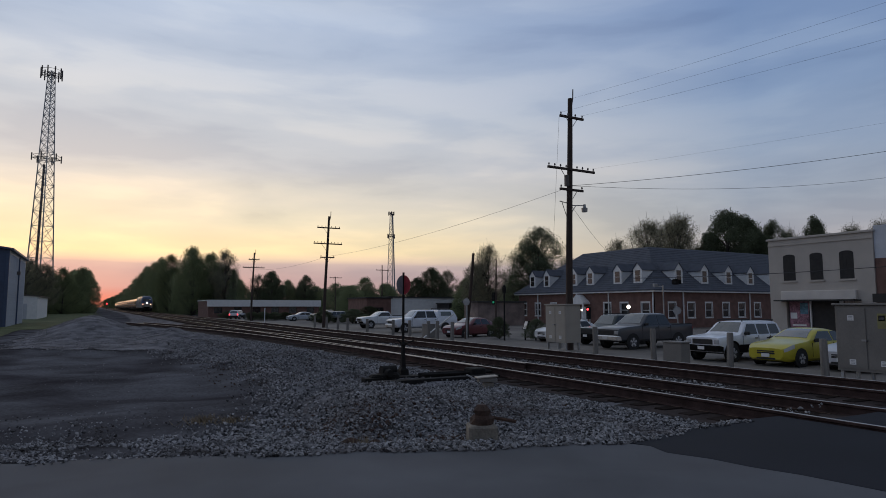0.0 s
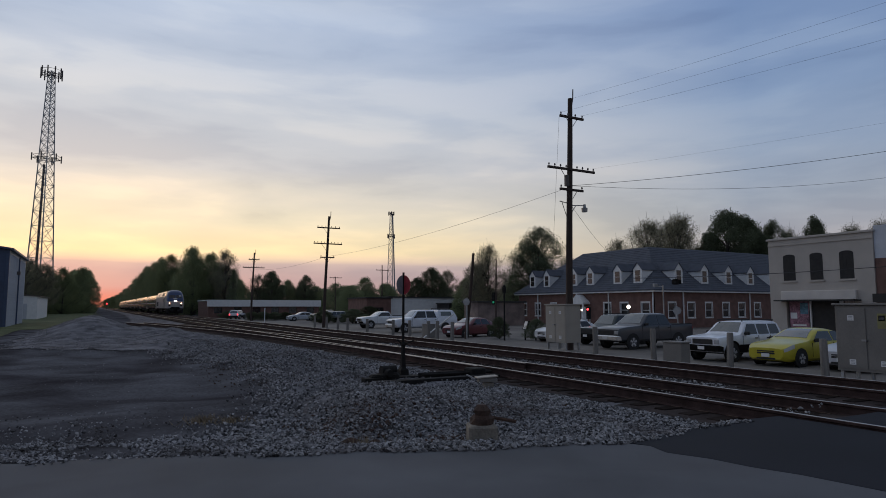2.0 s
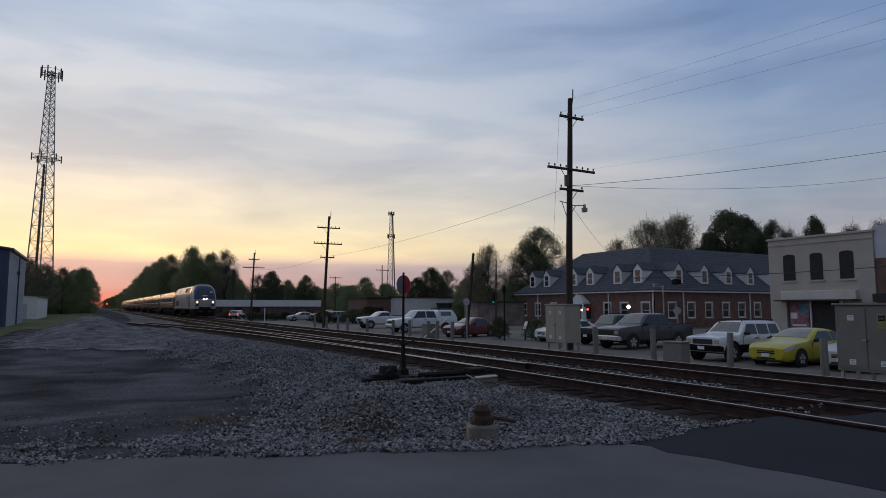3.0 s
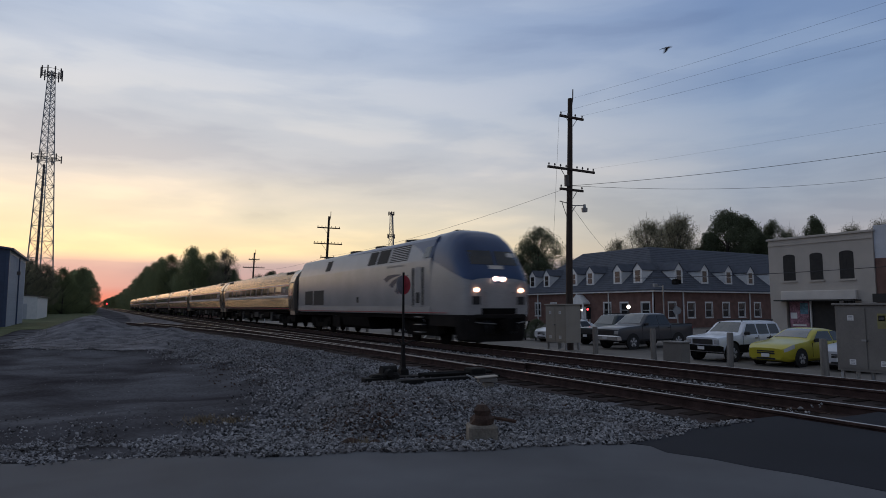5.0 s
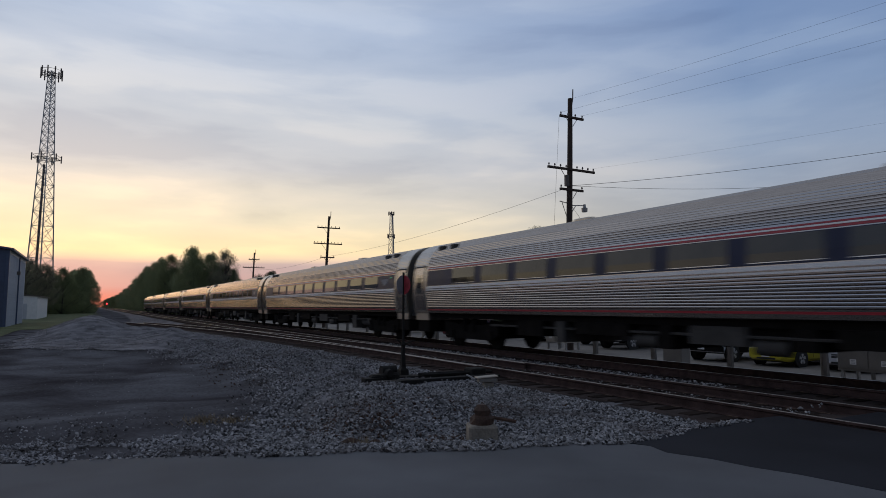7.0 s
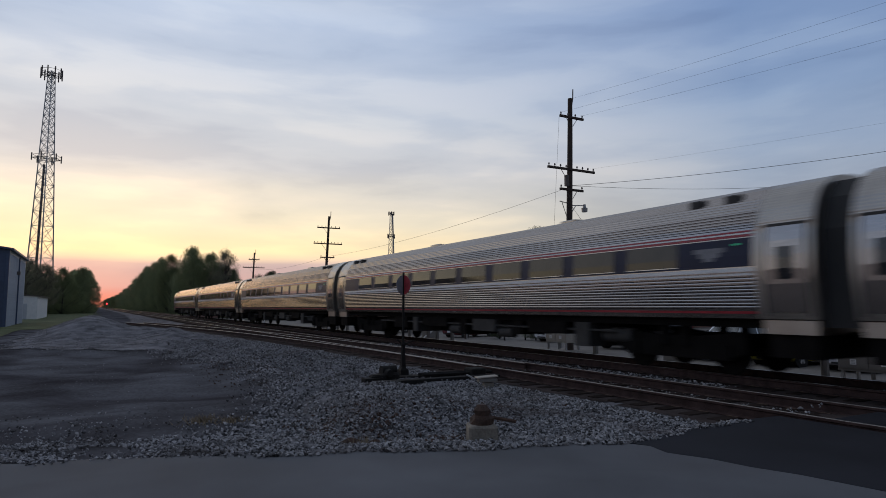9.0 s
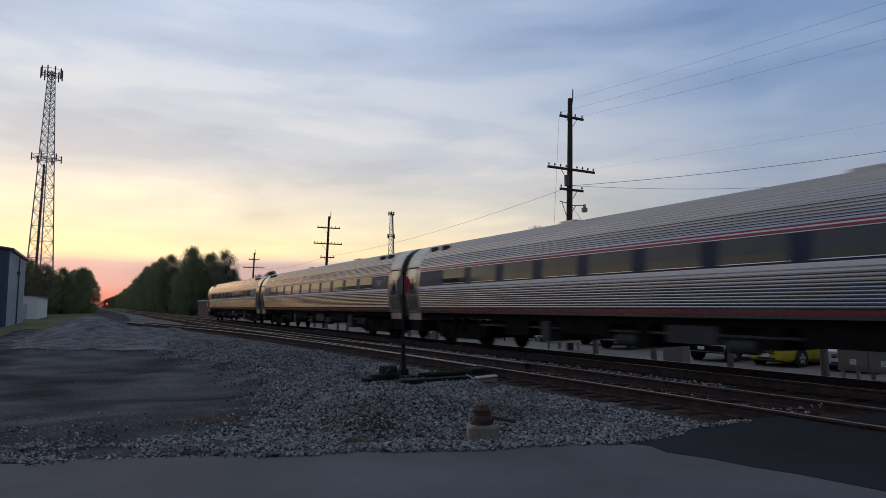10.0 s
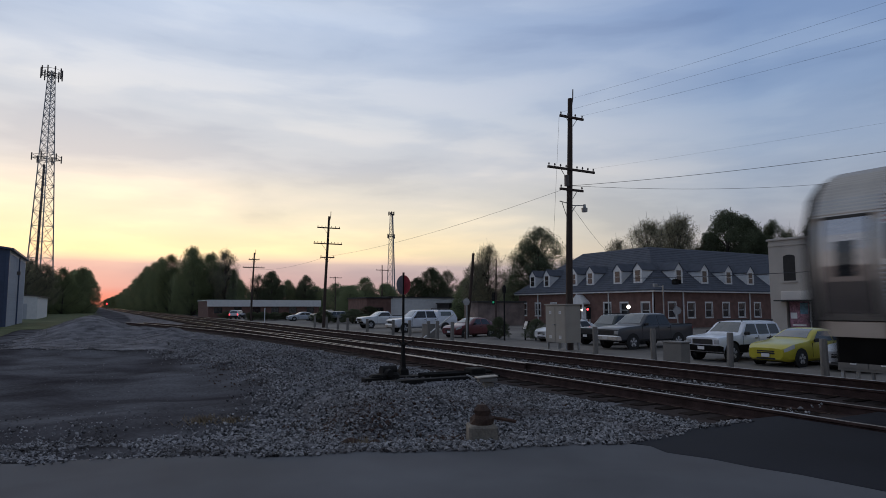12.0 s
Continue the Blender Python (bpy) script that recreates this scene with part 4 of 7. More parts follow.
    part("back_wall", Shape().box(0.3, L - 0.3, 14.0, 14.3, z0, zt - 0.8), M_CREAM, b)
    for a in (0.0, L - 0.3):
        part("side_wall", Shape().box(a, a + 0.3, 0.35, 14.3, z0, zt - 0.45), M_CREAM, b)
    part("roof_deck", Shape().box(0.3, L - 0.3, 0.35, 14.0, zt - 1.0, zt - 0.85), M_UNDERGREY, b)
    part("interior_wall", Shape().box(0.3, L - 0.3, 3.0, 3.1, z0, 2.0), M_DARK, b)
    n = thing("neighbour_building", pose(X0, Yn - 0.02, 0, 0, 0, -90), "narrow painted brick shop with grey upper wall and red lower wall", "building")
    nw = part("upper_wall", Shape().box(0, 9, 0.1, 0.5, 4.6, 6.75), M_METALWALL, n, "pale blue grey upper wall")
    part("lower_wall", run_wall(9, -0.8, 4.6, 0.4, [(0.8, 3.2, -0.8, 1.6)]), M_BRICK, n, "dark red brick lower wall", at=pose(0, 0.1, 0))
    part("canopy", Shape().box(0.2, 8.5, -0.9, 0.09, 1.75, 2.3), M_DARK, n, "dark canopy")
    part("side_wall", Shape().box(8.7, 9, 0.5, 14, -0.8, 6.75), M_BRICK, n)
    part("back_wall", Shape().box(0, 8.7, 13.7, 14, -0.8, 6.75), M_BRICK, n)
    part("roof_deck", Shape().box(0, 8.7, 0.5, 13.7, 6.0, 6.1), M_UNDERGREY, n)


store()


def metal_building():
    """Steel clad shed beside the track with a low gabled roof."""
    b = thing("metal_building", pose(-6.75, 67.2, 0), "blue grey metal clad warehouse with blue trim", "building")
    L, W, ze, zr = 15.5, 16.0, 6.55, 7.7
    z0 = -0.35
    part("side_wall", Shape().box(-0.2, 0, 0, L, z0, ze), M_METALWALL, b)
    rib = Shape().prism([(0.0, -0.03), (0.035, -0.015), (0.035, 0.015), (0.0, 0.03)], "z", z0, ze - 0.3).mesh("wall_rib", M_METALWALL)
    for k in range(33):
        part("wall_rib", rib, None, b, at=pose(0.0, 0.4 + 0.45 * k, 0))
    part("gable_wall", Shape().prism([(-W, z0), (-0.2, z0), (-0.2, ze), (-W / 2, zr), (-W, ze)], "y", 0.0, 0.2), M_BLUETRIM, b, "dark blue painted gable wall")
    part("rear_gable", Shape().prism([(-W, z0), (-0.2, z0), (-0.2, ze), (-W / 2, zr), (-W, ze)], "y", L - 0.2, L), M_METALWALL, b)
    part("far_wall", Shape().box(-W, -W + 0.2, 0.2, L - 0.2, z0, ze), M_METALWALL, b)
    for sd in (0, 1):
        xe, xr = (0.35, -W / 2) if sd == 0 else (-W - 0.35, -W / 2)
        part("roof", Shape().prism([(xe, ze - 0.05), (xr, zr + 0.02), (xr, zr + 0.2), (xe, ze + 0.13)], "y", -0.35, L + 0.3), M_BLUETRIM, b, "blue metal roof")
    part("corner_trim", Shape().cbox(-0.25, 0.04, -0.06, 0.28, z0, ze, 0.01), M_BLUETRIM, b, "blue corner trim")
    part("downpipe", Shape().cbox(0.04, 0.16, 8.0, 8.14, z0, ze - 0.2, 0.02), M_BLUETRIM, b)
    part("wall_lamp", Shape().cbox(0.0, 0.3, 7.0, 7.35, 4.6, 4.95, 0.03), M_DARKSTEEL, b, "dark wall lamp")
    part("canopy", Shape().box(-9, -1.2, -1.6, 0.0, 3.7, 4.1), M_WHITE, b, "white entrance canopy")
    part("entrance", Shape().box(-8, -1.8, -0.03, 0.0, z0, 3.6), M_WHITE, b, "white entrance door")
    s = thing("white_shed", pose(-6.9, 105.0, 0), "small white shed with a shallow roof", "shed")
    part("wall", Shape().box(-4, 0, 0, 0.15, -0.35, 3.0).box(-0.15, 0, 0.15, 22, -0.35, 2.9).box(-4, -3.85, 0.15, 22, -0.35, 3.0).box(-3.85, -0.15, 21.85, 22, -0.35, 3.0), M_WHITE, s, "white painted wall")
    part("roof", Shape().prism([(-4.3, 3.35), (0.3, 2.88), (0.3, 3.02), (-4.3, 3.5)], "y", -0.2, 22.3), M_DARKSTEEL, s, "dark shallow roof")
    part("door", Shape().box(-2.6, -1.2, -0.04, 0.0, -0.3, 1.9), M_METALWALL, s, "grey door")


metal_building()


def low_building(x0, x1, y, zt, depth, wallmat, label, band=None, windows=0):
    b = thing("low_building", pose(x0, y, 0), label, "building", "distant low buildings")
    L = x1 - x0
    ops = [(L * (k + 0.5) / windows - 0.8, L * (k + 0.5) / windows + 0.8, 0.1, 1.35) for k in range(windows)]
    w = part("front_wall", run_wall(L, -0.85, zt, 0.3, ops), wallmat, b)
    for a, c, lo, hi in ops:
        part("window", Shape().box(a, c, 0.12, 0.16, lo, hi), M_GLASS, w, "dark window")
    for a in (0.0, L - 0.3):
        part("side_wall", Shape().box(a, a + 0.3, 0.3, depth, -0.85, zt), wallmat, b)
    part("back_wall", Shape().box(0.3, L - 0.3, depth - 0.3, depth, -0.85, zt), wallmat, b)
    part("roof", Shape().box(-0.2, L + 0.2, -0.2, depth + 0.2, zt, zt + 0.2), M_UNDERGREY if band is None else band, b, "flat roof with a pale edge")
    if band:
        part("fascia", Shape().box(-0.3, L + 0.3, -0.5, -0.21, zt - 1.15, zt + 0.22), band, b, "pale metal fascia")
    return b


low_building(20.4, 43.6, 134.0, 2.65, 14, M_BRICK, "long low brick building with a pale metal fascia", M_WHITE, 6)
low_building(36.9, 41.0, 90.0, 2.75, 8, M_BRICK, "small red brick shop front", None, 1)
low_building(41.05, 55.6, 90.6, 2.9, 12, M_WHITE, "low grey white painted block building", None, 0)
low_building(49.6, 58.5, 86.5, 1.9, 4, M_DARK, "low dark brown brick outbuilding", None, 0)
low_building(39.4, 46.2, 62.0, 1.95, 3, M_FADEDBRICK, "low brick wall building with faded patches", None, 0)


# ---- vehicles ----
M_SPOKE = material("silver_wheel_paint", (0.48, 0.48, 0.49), 0.4, vary=0.1, bump=0.0)
M_RIMDARK = material("shaded_rim_steel", (0.10, 0.10, 0.105), 0.5, metal=0.5, vary=0.2, bump=0.0)
M_LENS = material("clear_lamp_lens", (0.45, 0.45, 0.45), 0.15, vary=0.2, bump=0.0)


def paint(name, color, rough=0.35, metal=0.2):
    color = tuple(min(0.85, q * 1.2) for q in color)
    return material(name, color, rough, metal=metal, vary=0.1, scale=1.5, fine=30, bump=0.01, coat=0.4)


class CarForm:
    """The outer surface of a car: x from nose to tail, y across, z up from the ground."""

    def __init__(self, L, W, line, belt, low, nose, tail, soft, tumble):
        self.L, self.W, self.belt, self.low, self.nose, self.tail, self.tumble = L, W, belt, low, nose, tail, tumble
        xs = np.linspace(0, L, 241)
        zs = np.interp(xs, [p[0] for p in line], [p[1] for p in line])
        k = max(1, int(soft / L * 240) | 1)
        for _ in range(2):
            zs = np.convolve(np.pad(zs, k // 2, mode="edge"), np.ones(k) / k, mode="valid")
        self.xs, self.zs = xs, zs

    def top(self, x):
        return float(np.interp(x, self.xs, self.zs))

    def half(self, x):
        return self.W / 2 * (1 - self.nose * math.exp(-max(0.0, x) / 0.2) - self.tail * math.exp(-max(0.0, self.L - x) / 0.16))

    def belt_at(self, x):
        return min(self.belt, self.top(x) - 0.01)

    def side(self, x, z):
        """Half width at a height above the belt."""
        return self.half(x) * 0.965 - self.tumble * max(0.0, z - self.belt)

    def section(self, x):
        h, t, b = self.half(x), self.top(x), self.belt_at(x)
        end = 0.10 * math.exp(-x / 0.12) + 0.08 * math.exp(-(self.L - x) / 0.12)
        lo = self.low + end
        g = max(0.0, t - b)
        edge = max(0.25, self.side(x, t - 0.06 * min(1, g / 0.2)))
        rim = min(0.15, 0.09 + 0.2 * g)
        return [(0.0, lo), (h * 0.86, lo), (h * 0.985, lo + 0.10), (h, lo + (b - lo) * 0.42), (h * 0.995, lo + (b - lo) * 0.72), (h * 0.982, b - 0.035), (h * 0.965, b),
                (edge, t - 0.055 * min(1, g / 0.2) - 0.004), (edge - rim * 0.4, t - 0.018), (edge - rim, t), (edge * 0.5, t + 0.016), (0.0, t + 0.022)]

    def body(self):
        marks = sorted(set([0.0, 0.03, 0.07, 0.13, 0.2, 0.3, 0.42] + list(np.linspace(0.55, self.L - 0.4, 46)) + [self.L - q for q in (0.3, 0.2, 0.12, 0.06, 0.02, 0.0)]))
        rows = []
        for x in marks:
            sec = self.section(x)
            rows.append([(x, -y, z) for y, z in sec] + [(x, y, z) for y, z in sec[::-1][1:-1]])
        return Shape().loft(rows)

    def skin(self, x, s, sd, out):
        """A point on the side of the body at a share s along the section."""
        sec = self.section(x)
        q = s * (len(sec) - 1)
        i = min(int(q), len(sec) - 2)
        (ya, za), (yb, zb) = sec[i], sec[i + 1]
        n = Vector((-0.7 if x < 0.6 else (0.7 if x > self.L - 0.4 else 0.0), sd, 0.25)).normalized() * out
        return (x + n.x, sd * (ya + (yb - ya) * (q - i)) + n.y, za + (zb - za) * (q - i) + n.z)


def plate_grid(front, back):
    """A thin curved plate from two equal grids of points."""
    s = Shape()
    r, n = len(front), len(front[0])
    for grid in (front, back):
        s.v += [tuple(p) for row in grid for p in row]
    o = r * n
    for j in range(r - 1):
        for i in range(n - 1):
            a, b, c, d = j * n + i, j * n + i + 1, (j + 1) * n + i + 1, (j + 1) * n + i
            s.f += [(a, b, c, d), (o + d, o + c, o + b, o + a)]
    rim = [i for i in range(n)] + [j * n + n - 1 for j in range(1, r)] + [(r - 1) * n + i for i in range(n - 2, -1, -1)] + [j * n for j in range(r - 2, 0, -1)]
    for a, b in zip(rim, rim[1:] + rim[:1]):
        s.f.append((b, a, o + a, o + b))
    return s


def vehicle(name, m, label, category, mat, form, screen, back, windows, wheels, radius, roof, clad=None, bed=None, cap=None, tail=None, bumper=M_UNDER, grille=M_DARK, boxy=False, seams=(), wide_grille=0.56, rack=False):
    """Front at x = 0, wheels on z = 0. screen and back: x at the foot and head of the end windows; windows: foot and head ranges of the side panes."""
    v = thing(name, m, label, category, "parked vehicles")
    L, W = form.L, form.W
    body = part("body", form.body(), mat, v, smooth=True)

    def end_window(nm, x0, x1, lab, outx):
        rows = [[], []]
        for k, out in enumerate((0.014, -0.012)):
            for j in range(6):
                x = x0 + (x1 - x0) * j / 5
                t = form.top(x)
                e = form.section(x)[9][0] - 0.03
                rows[k].append([(x + outx * out, y * e, t + 0.02 * (1 - abs(y)) + out * 0.8) for y in (-1, -0.6, -0.2, 0.2, 0.6, 1)])
        part(nm, plate_grid(*rows), M_CARGLASS, v, lab, smooth=True)

    end_window("windscreen", *screen, "sloped windscreen reflecting the sky", -0.8)
    if back:
        end_window("rear_window", *back, "dark rear window", 0.8)
    for sd in (-1, 1):
        for a0, a1, b0, b1 in windows:
            z0, z1 = form.belt + 0.035, roof - 0.11
            rows = [[], []]
            for k, out in enumerate((0.010, -0.02)):
                for j in range(3):
                    z = z0 + (z1 - z0) * j / 2
                    lo, hi = a0 + (b0 - a0) * j / 2, a1 + (b1 - a1) * j / 2
                    rows[k].append([(lo + (hi - lo) * i / 3, sd * (form.side(lo + (hi - lo) * i / 3, z) + out), z) for i in range(4)])
            part("side_window", plate_grid(*rows), M_GLASS, v, "dark side window", smooth=True)
        for x in seams:
            z0, z1 = form.low + 0.16, form.belt - 0.02
            part("door_seam", Shape().box(x - 0.006, x + 0.006, min(sd * (form.half(x) * 0.98), sd * (form.half(x) + 0.003)), max(sd * (form.half(x) * 0.98), sd * (form.half(x) + 0.003)), z0, z1), M_RUBBER, v)
        for x in seams[1:]:
            part("door_handle", Shape().cbox(x - 0.24, x - 0.08, min(sd * (W / 2 - 0.02), sd * (W / 2 + 0.028)), max(sd * (W / 2 - 0.02), sd * (W / 2 + 0.028)), form.belt - 0.15, form.belt - 0.11, 0.01), M_RUBBER, v, "dark door handle")
        mx = windows[0][0] + 0.12
        ms = form.side(mx, form.belt)
        part("mirror", Shape().cbox(mx - 0.1, mx + 0.04, min(sd * (ms - 0.02), sd * (ms + 0.19)), max(sd * (ms - 0.02), sd * (ms + 0.19)), form.belt + 0.01, form.belt + 0.15, 0.03), M_RUBBER, v, "black wing mirror")
        if boxy:
            h = form.half(0.05)
            zf = form.top(0.04)
            part("headlight", Shape().cbox(-0.02, 0.14, min(sd * h * 0.66, sd * h * 0.97), max(sd * h * 0.66, sd * h * 0.97), zf - 0.25, zf - 0.07, 0.02), M_LENS, v, "clear headlight")
        else:
            rows = [[form.skin(0.04 + 0.46 * i / 6, 0.36 + 0.15 * j / 3 + 0.03 * i / 6, sd, out) for i in range(7)] for out in (0.012,) for j in range(4)]
            inner = [[form.skin(0.04 + 0.46 * i / 6, 0.36 + 0.15 * j / 3 + 0.03 * i / 6, sd, -0.02) for i in range(7)] for j in range(4)]
            part("headlight", plate_grid(rows, inner), M_LENS, v, "clear swept headlight", smooth=True)
        te, zt = form.half(L - 0.03), form.belt_at(L - 0.06)
        part("tail_light", Shape().cbox(L - 0.1, L + 0.02, min(sd * te * 0.76, sd * te * 0.99), max(sd * te * 0.76, sd * te * 0.99), zt - 0.36, zt - 0.1, 0.01), tail or M_RED, v, "red tail light")
        for wx in wheels:
            hw = form.half(wx)
            arch = Shape().disc_x(0, 0.03, 0, 0, radius + 0.075, 26)
            arch.v = [(wx + y, sd * (hw - 0.022) + x * sd, radius + 0.01 + z) for x, y, z in arch.v]
            part("wheel_arch", arch, M_RUBBER, v, "dark wheel arch")
            t = Shape().disc_x(0, 0.22, 0, 0, radius, 26, 0.03)
            t.v = [(wx + y, sd * (hw + 0.016) - x * sd, radius + z) for x, y, z in t.v]
            ty = part("tyre", t, M_RUBBER, v, "black tyre", smooth=True)
            # flat disc; the shade between the spokes is put into its dark colour
            r = Shape().disc_x(0, 0.02, 0, 0, radius * 0.64, 20, 0.006)
            r.v = [(wx + y, sd * (hw + 0.022) - x * sd, radius + z) for x, y, z in r.v]
            part("rim", r, M_RIMDARK, ty, "rim disc darkened as shade behind the spokes", smooth=True)
            sp = Shape()
            for k in range(5):
                a = 2 * math.pi * k / 5 + 0.3
                ca, sa = math.cos(a), math.sin(a)
                ring = [(ca * u - sa * w, sa * u + ca * w) for u, w in ((0.05, -0.035), (radius * 0.6, -0.055), (radius * 0.6, 0.055), (0.05, 0.035))]
                sp.loft([[(wx + p, sd * (hw + 0.024), radius + q) for p, q in ring], [(wx + p, sd * (hw + 0.036), radius + q) for p, q in ring]])
            part("wheel_spokes", sp, M_SPOKE, ty, "bright alloy wheel spokes")
        if clad:
            h = form.half(L / 2)
            part("lower_cladding", Shape().cbox(wheels[0] + radius + 0.09, wheels[1] - radius - 0.09, min(sd * h * 0.97, sd * (h + 0.014)), max(sd * h * 0.97, sd * (h + 0.014)), form.low + 0.02, form.low + 0.34, 0.02), clad, v, "dark lower body cladding")
            for wx in wheels:
                fl = Shape()
                hw = form.half(wx)
                n = 10
                ring = lambda r0, yy: [(wx + r0 * math.cos(math.pi * k / n), sd * yy, radius + 0.02 + r0 * math.sin(math.pi * k / n)) for k in range(n + 1)]
                a, b = ring(radius + 0.06, hw + 0.03), ring(radius + 0.14, hw + 0.03)
                fl.loft([a + b[::-1], ring(radius + 0.06, hw - 0.03) + ring(radius + 0.14, hw - 0.03)[::-1]])
                part("wheel_flare", fl, clad, v, "dark wheel flare")
    h0, zf = form.half(0.02), form.top(0.03)
    zb = form.low + 0.10
    if boxy:
        part("grille", Shape().cbox(-0.015, 0.1, -h0 * wide_grille, h0 * wide_grille, zf - 0.27, zf - 0.06, 0.015), grille, v, "dark grille")
        part("front_bumper", Shape().cbox(-0.1, 0.25, -h0 * 1.04, h0 * 1.04, zb - 0.02, zb + 0.22, 0.05), bumper, v)
        part("number_plate", Shape().box(-0.112, -0.1, -0.16, 0.16, zb + 0.04, zb + 0.17), M_WHITE, v, "blank pale number plate")
    else:
        for za, zz in ((zf - 0.13, zf - 0.085), (zf - 0.22, zf - 0.15)):
            part("grille_slot", Shape().cbox(-0.012, 0.06, -0.36, 0.36, za, zz, 0.012), grille, v, "dark grille slot")
        part("lower_intake", Shape().cbox(-0.012, 0.08, -h0 * 0.55, h0 * 0.55, zb - 0.02, zb + 0.05, 0.015), M_RUBBER, v, "dark lower intake")
        part("number_plate", Shape().box(-0.03, -0.008, -0.16, 0.16, zb + 0.07, zb + 0.2), M_WHITE, v, "blank pale number plate")
    part("rear_bumper", Shape().cbox(L - 0.12, L + 0.09, -form.half(L - 0.05), form.half(L - 0.05), zb - 0.02, zb + 0.18, 0.05), bumper, v)
    part("undertray", Shape().box(0.3, L - 0.3, -W * 0.36, W * 0.36, form.low - 0.03, form.low + 0.05), M_RUBBER, v)
    if bed:
        x0, x1, zt = bed
        w = W / 2 * 0.93
        part("bed_floor", Shape().box(x0 + 0.06, x1 - 0.12, -w + 0.1, w - 0.1, zt - 0.03, zt + 0.03), M_RUBBER, v, "dark open cargo bed")
        for sd in (-1, 1):
            part("bed_rail", Shape().cbox(x0, x1, min(sd * (w - 0.1), sd * w), max(sd * (w - 0.1), sd * w), zt - 0.02, zt + 0.045, 0.01), M_RUBBER, v, "dark bed rail cap")
    if cap:
        x0, x1, zt, zc = cap
        w = W / 2 - 0.06
        part("bed_cap", Shape().loft([[(x0 + d * 0.4, -w + d, z), (x1 - 0.3 * (z - zt) / (zc - zt) - d, -w + d, z), (x1 - 0.3 * (z - zt) / (zc - zt) - d, w - d, z), (x0 + d * 0.4, w - d, z)] for z, d in ((zt, 0), (zt + 0.4, 0.05), (zc - 0.1, 0.11), (zc - 0.03, 0.17), (zc, 0.28))]), mat, v, "white truck bed cap", smooth=True)
        for sd in (-1, 1):
            fr = [[(x, sd * (w - 0.006 - 0.067 * u), zt + 0.16 + 0.38 * u) for x in (x0 + 0.3, x1 - 0.55 - 0.1 * u)] for u in (0, 1)]
            bk = [[(x, y - sd * 0.05, z) for x, y, z in row] for row in fr]
            part("cap_window", plate_grid(fr, bk), M_CARGLASS, v, "dark cap side window")
        for x in (x0 + 0.25, x1 - 0.8):
            part("rack_bar", Shape().tube((x, -w + 0.1, zc + 0.1), (x, w - 0.1, zc + 0.1), 0.025, n=6).tube((x, -w + 0.2, zc - 0.05), (x, -w + 0.2, zc + 0.1), 0.02, n=6).tube((x, w - 0.2, zc - 0.05), (x, w - 0.2, zc + 0.1), 0.02, n=6), M_RUBBER, v, "dark roof rack bar")
    if rack:
        for sd in (-1, 1):
            y = sd * (form.side(L / 2, roof) - 0.1)
            part("roof_rail", Shape().tube((L * 0.42, y, roof + 0.06), (L * 0.93, y, roof + 0.06), 0.02, n=6).tube((L * 0.43, y, roof - 0.01), (L * 0.43, y, roof + 0.06), 0.02, n=6).tube((L * 0.92, y, roof - 0.01), (L * 0.92, y, roof + 0.06), 0.02, n=6), M_RUBBER, v, "dark roof rail")
    return v


def sedan(m, label, color, name="sedan", L=4.6, H=1.42, W=1.76, coupe=False, tail=None):
    if coupe:
        line = [(0, 0.64), (0.1, 0.75), (0.4, 0.85), (1.3, 0.96), (1.5, 1.0), (2.2, H - 0.06), (2.65, H), (3.1, H - 0.02), (3.6, H - 0.12), (4.2, 1.09), (L - 0.3, 1.04), (L - 0.05, 0.98), (L, 0.86)]
        screen, back, windows, seams = (1.62, 2.3), (3.62, 4.12), [(1.75, 3.05, 2.3, 3.0), (3.12, 3.85, 3.08, 3.5)], (1.62, 3.05)
    else:
        line = [(0, 0.64), (0.1, 0.75), (0.4, 0.85), (1.25, 0.98), (1.42, 1.01), (2.1, H - 0.05), (2.45, H), (3.05, H - 0.02), (3.4, H - 0.09), (3.95, 1.08), (L - 0.2, 1.04), (L - 0.05, 0.98), (L, 0.84)]
        screen, back, windows, seams = (1.52, 2.15), (3.42, 3.92), [(1.7, 2.62, 2.18, 2.6), (2.7, 3.55, 2.67, 3.3)], (1.55, 2.66, 3.5)
    form = CarForm(L, W, line, 0.91, 0.20, 0.22, 0.16, 0.24, 0.42)
    return vehicle(name, m, label, "car", paint(name + "_paint", color), form, screen, back, windows, (0.88, L - 0.98), 0.315, H, tail=tail, seams=seams)


def suv(m, label, color, L=4.25, H=1.64, W=1.76, clad=M_UNDER, name="suv", panes=3, tail=None):
    line = [(0, 0.97), (0.08, 1.01), (1.22, 1.10), (1.32, 1.12), (1.85, H - 0.03), (2.1, H), (L - 0.3, H), (L - 0.16, H - 0.05), (L - 0.02, 1.06), (L, 0.95)]
    form = CarForm(L, W, line, 1.08, 0.36, 0.07, 0.05, 0.1, 0.3)
    x = (1.55, 2.45, 3.25, L - 0.22)
    windows = [(x[0], x[1], 1.92, x[1]), (x[1] + 0.09, x[2], x[1] + 0.09, x[2]), (x[2] + 0.1, x[3], x[2] + 0.1, x[3] - 0.1)]
    return vehicle(name, m, label, "car", paint(name + "_paint", color), form, (1.4, 1.84), (L - 0.13, L - 0.04), windows, (0.76, L - 0.9), 0.36, H, clad=clad, tail=tail, boxy=True, seams=(1.45, 2.5, 3.3), wide_grille=0.6, rack=True)


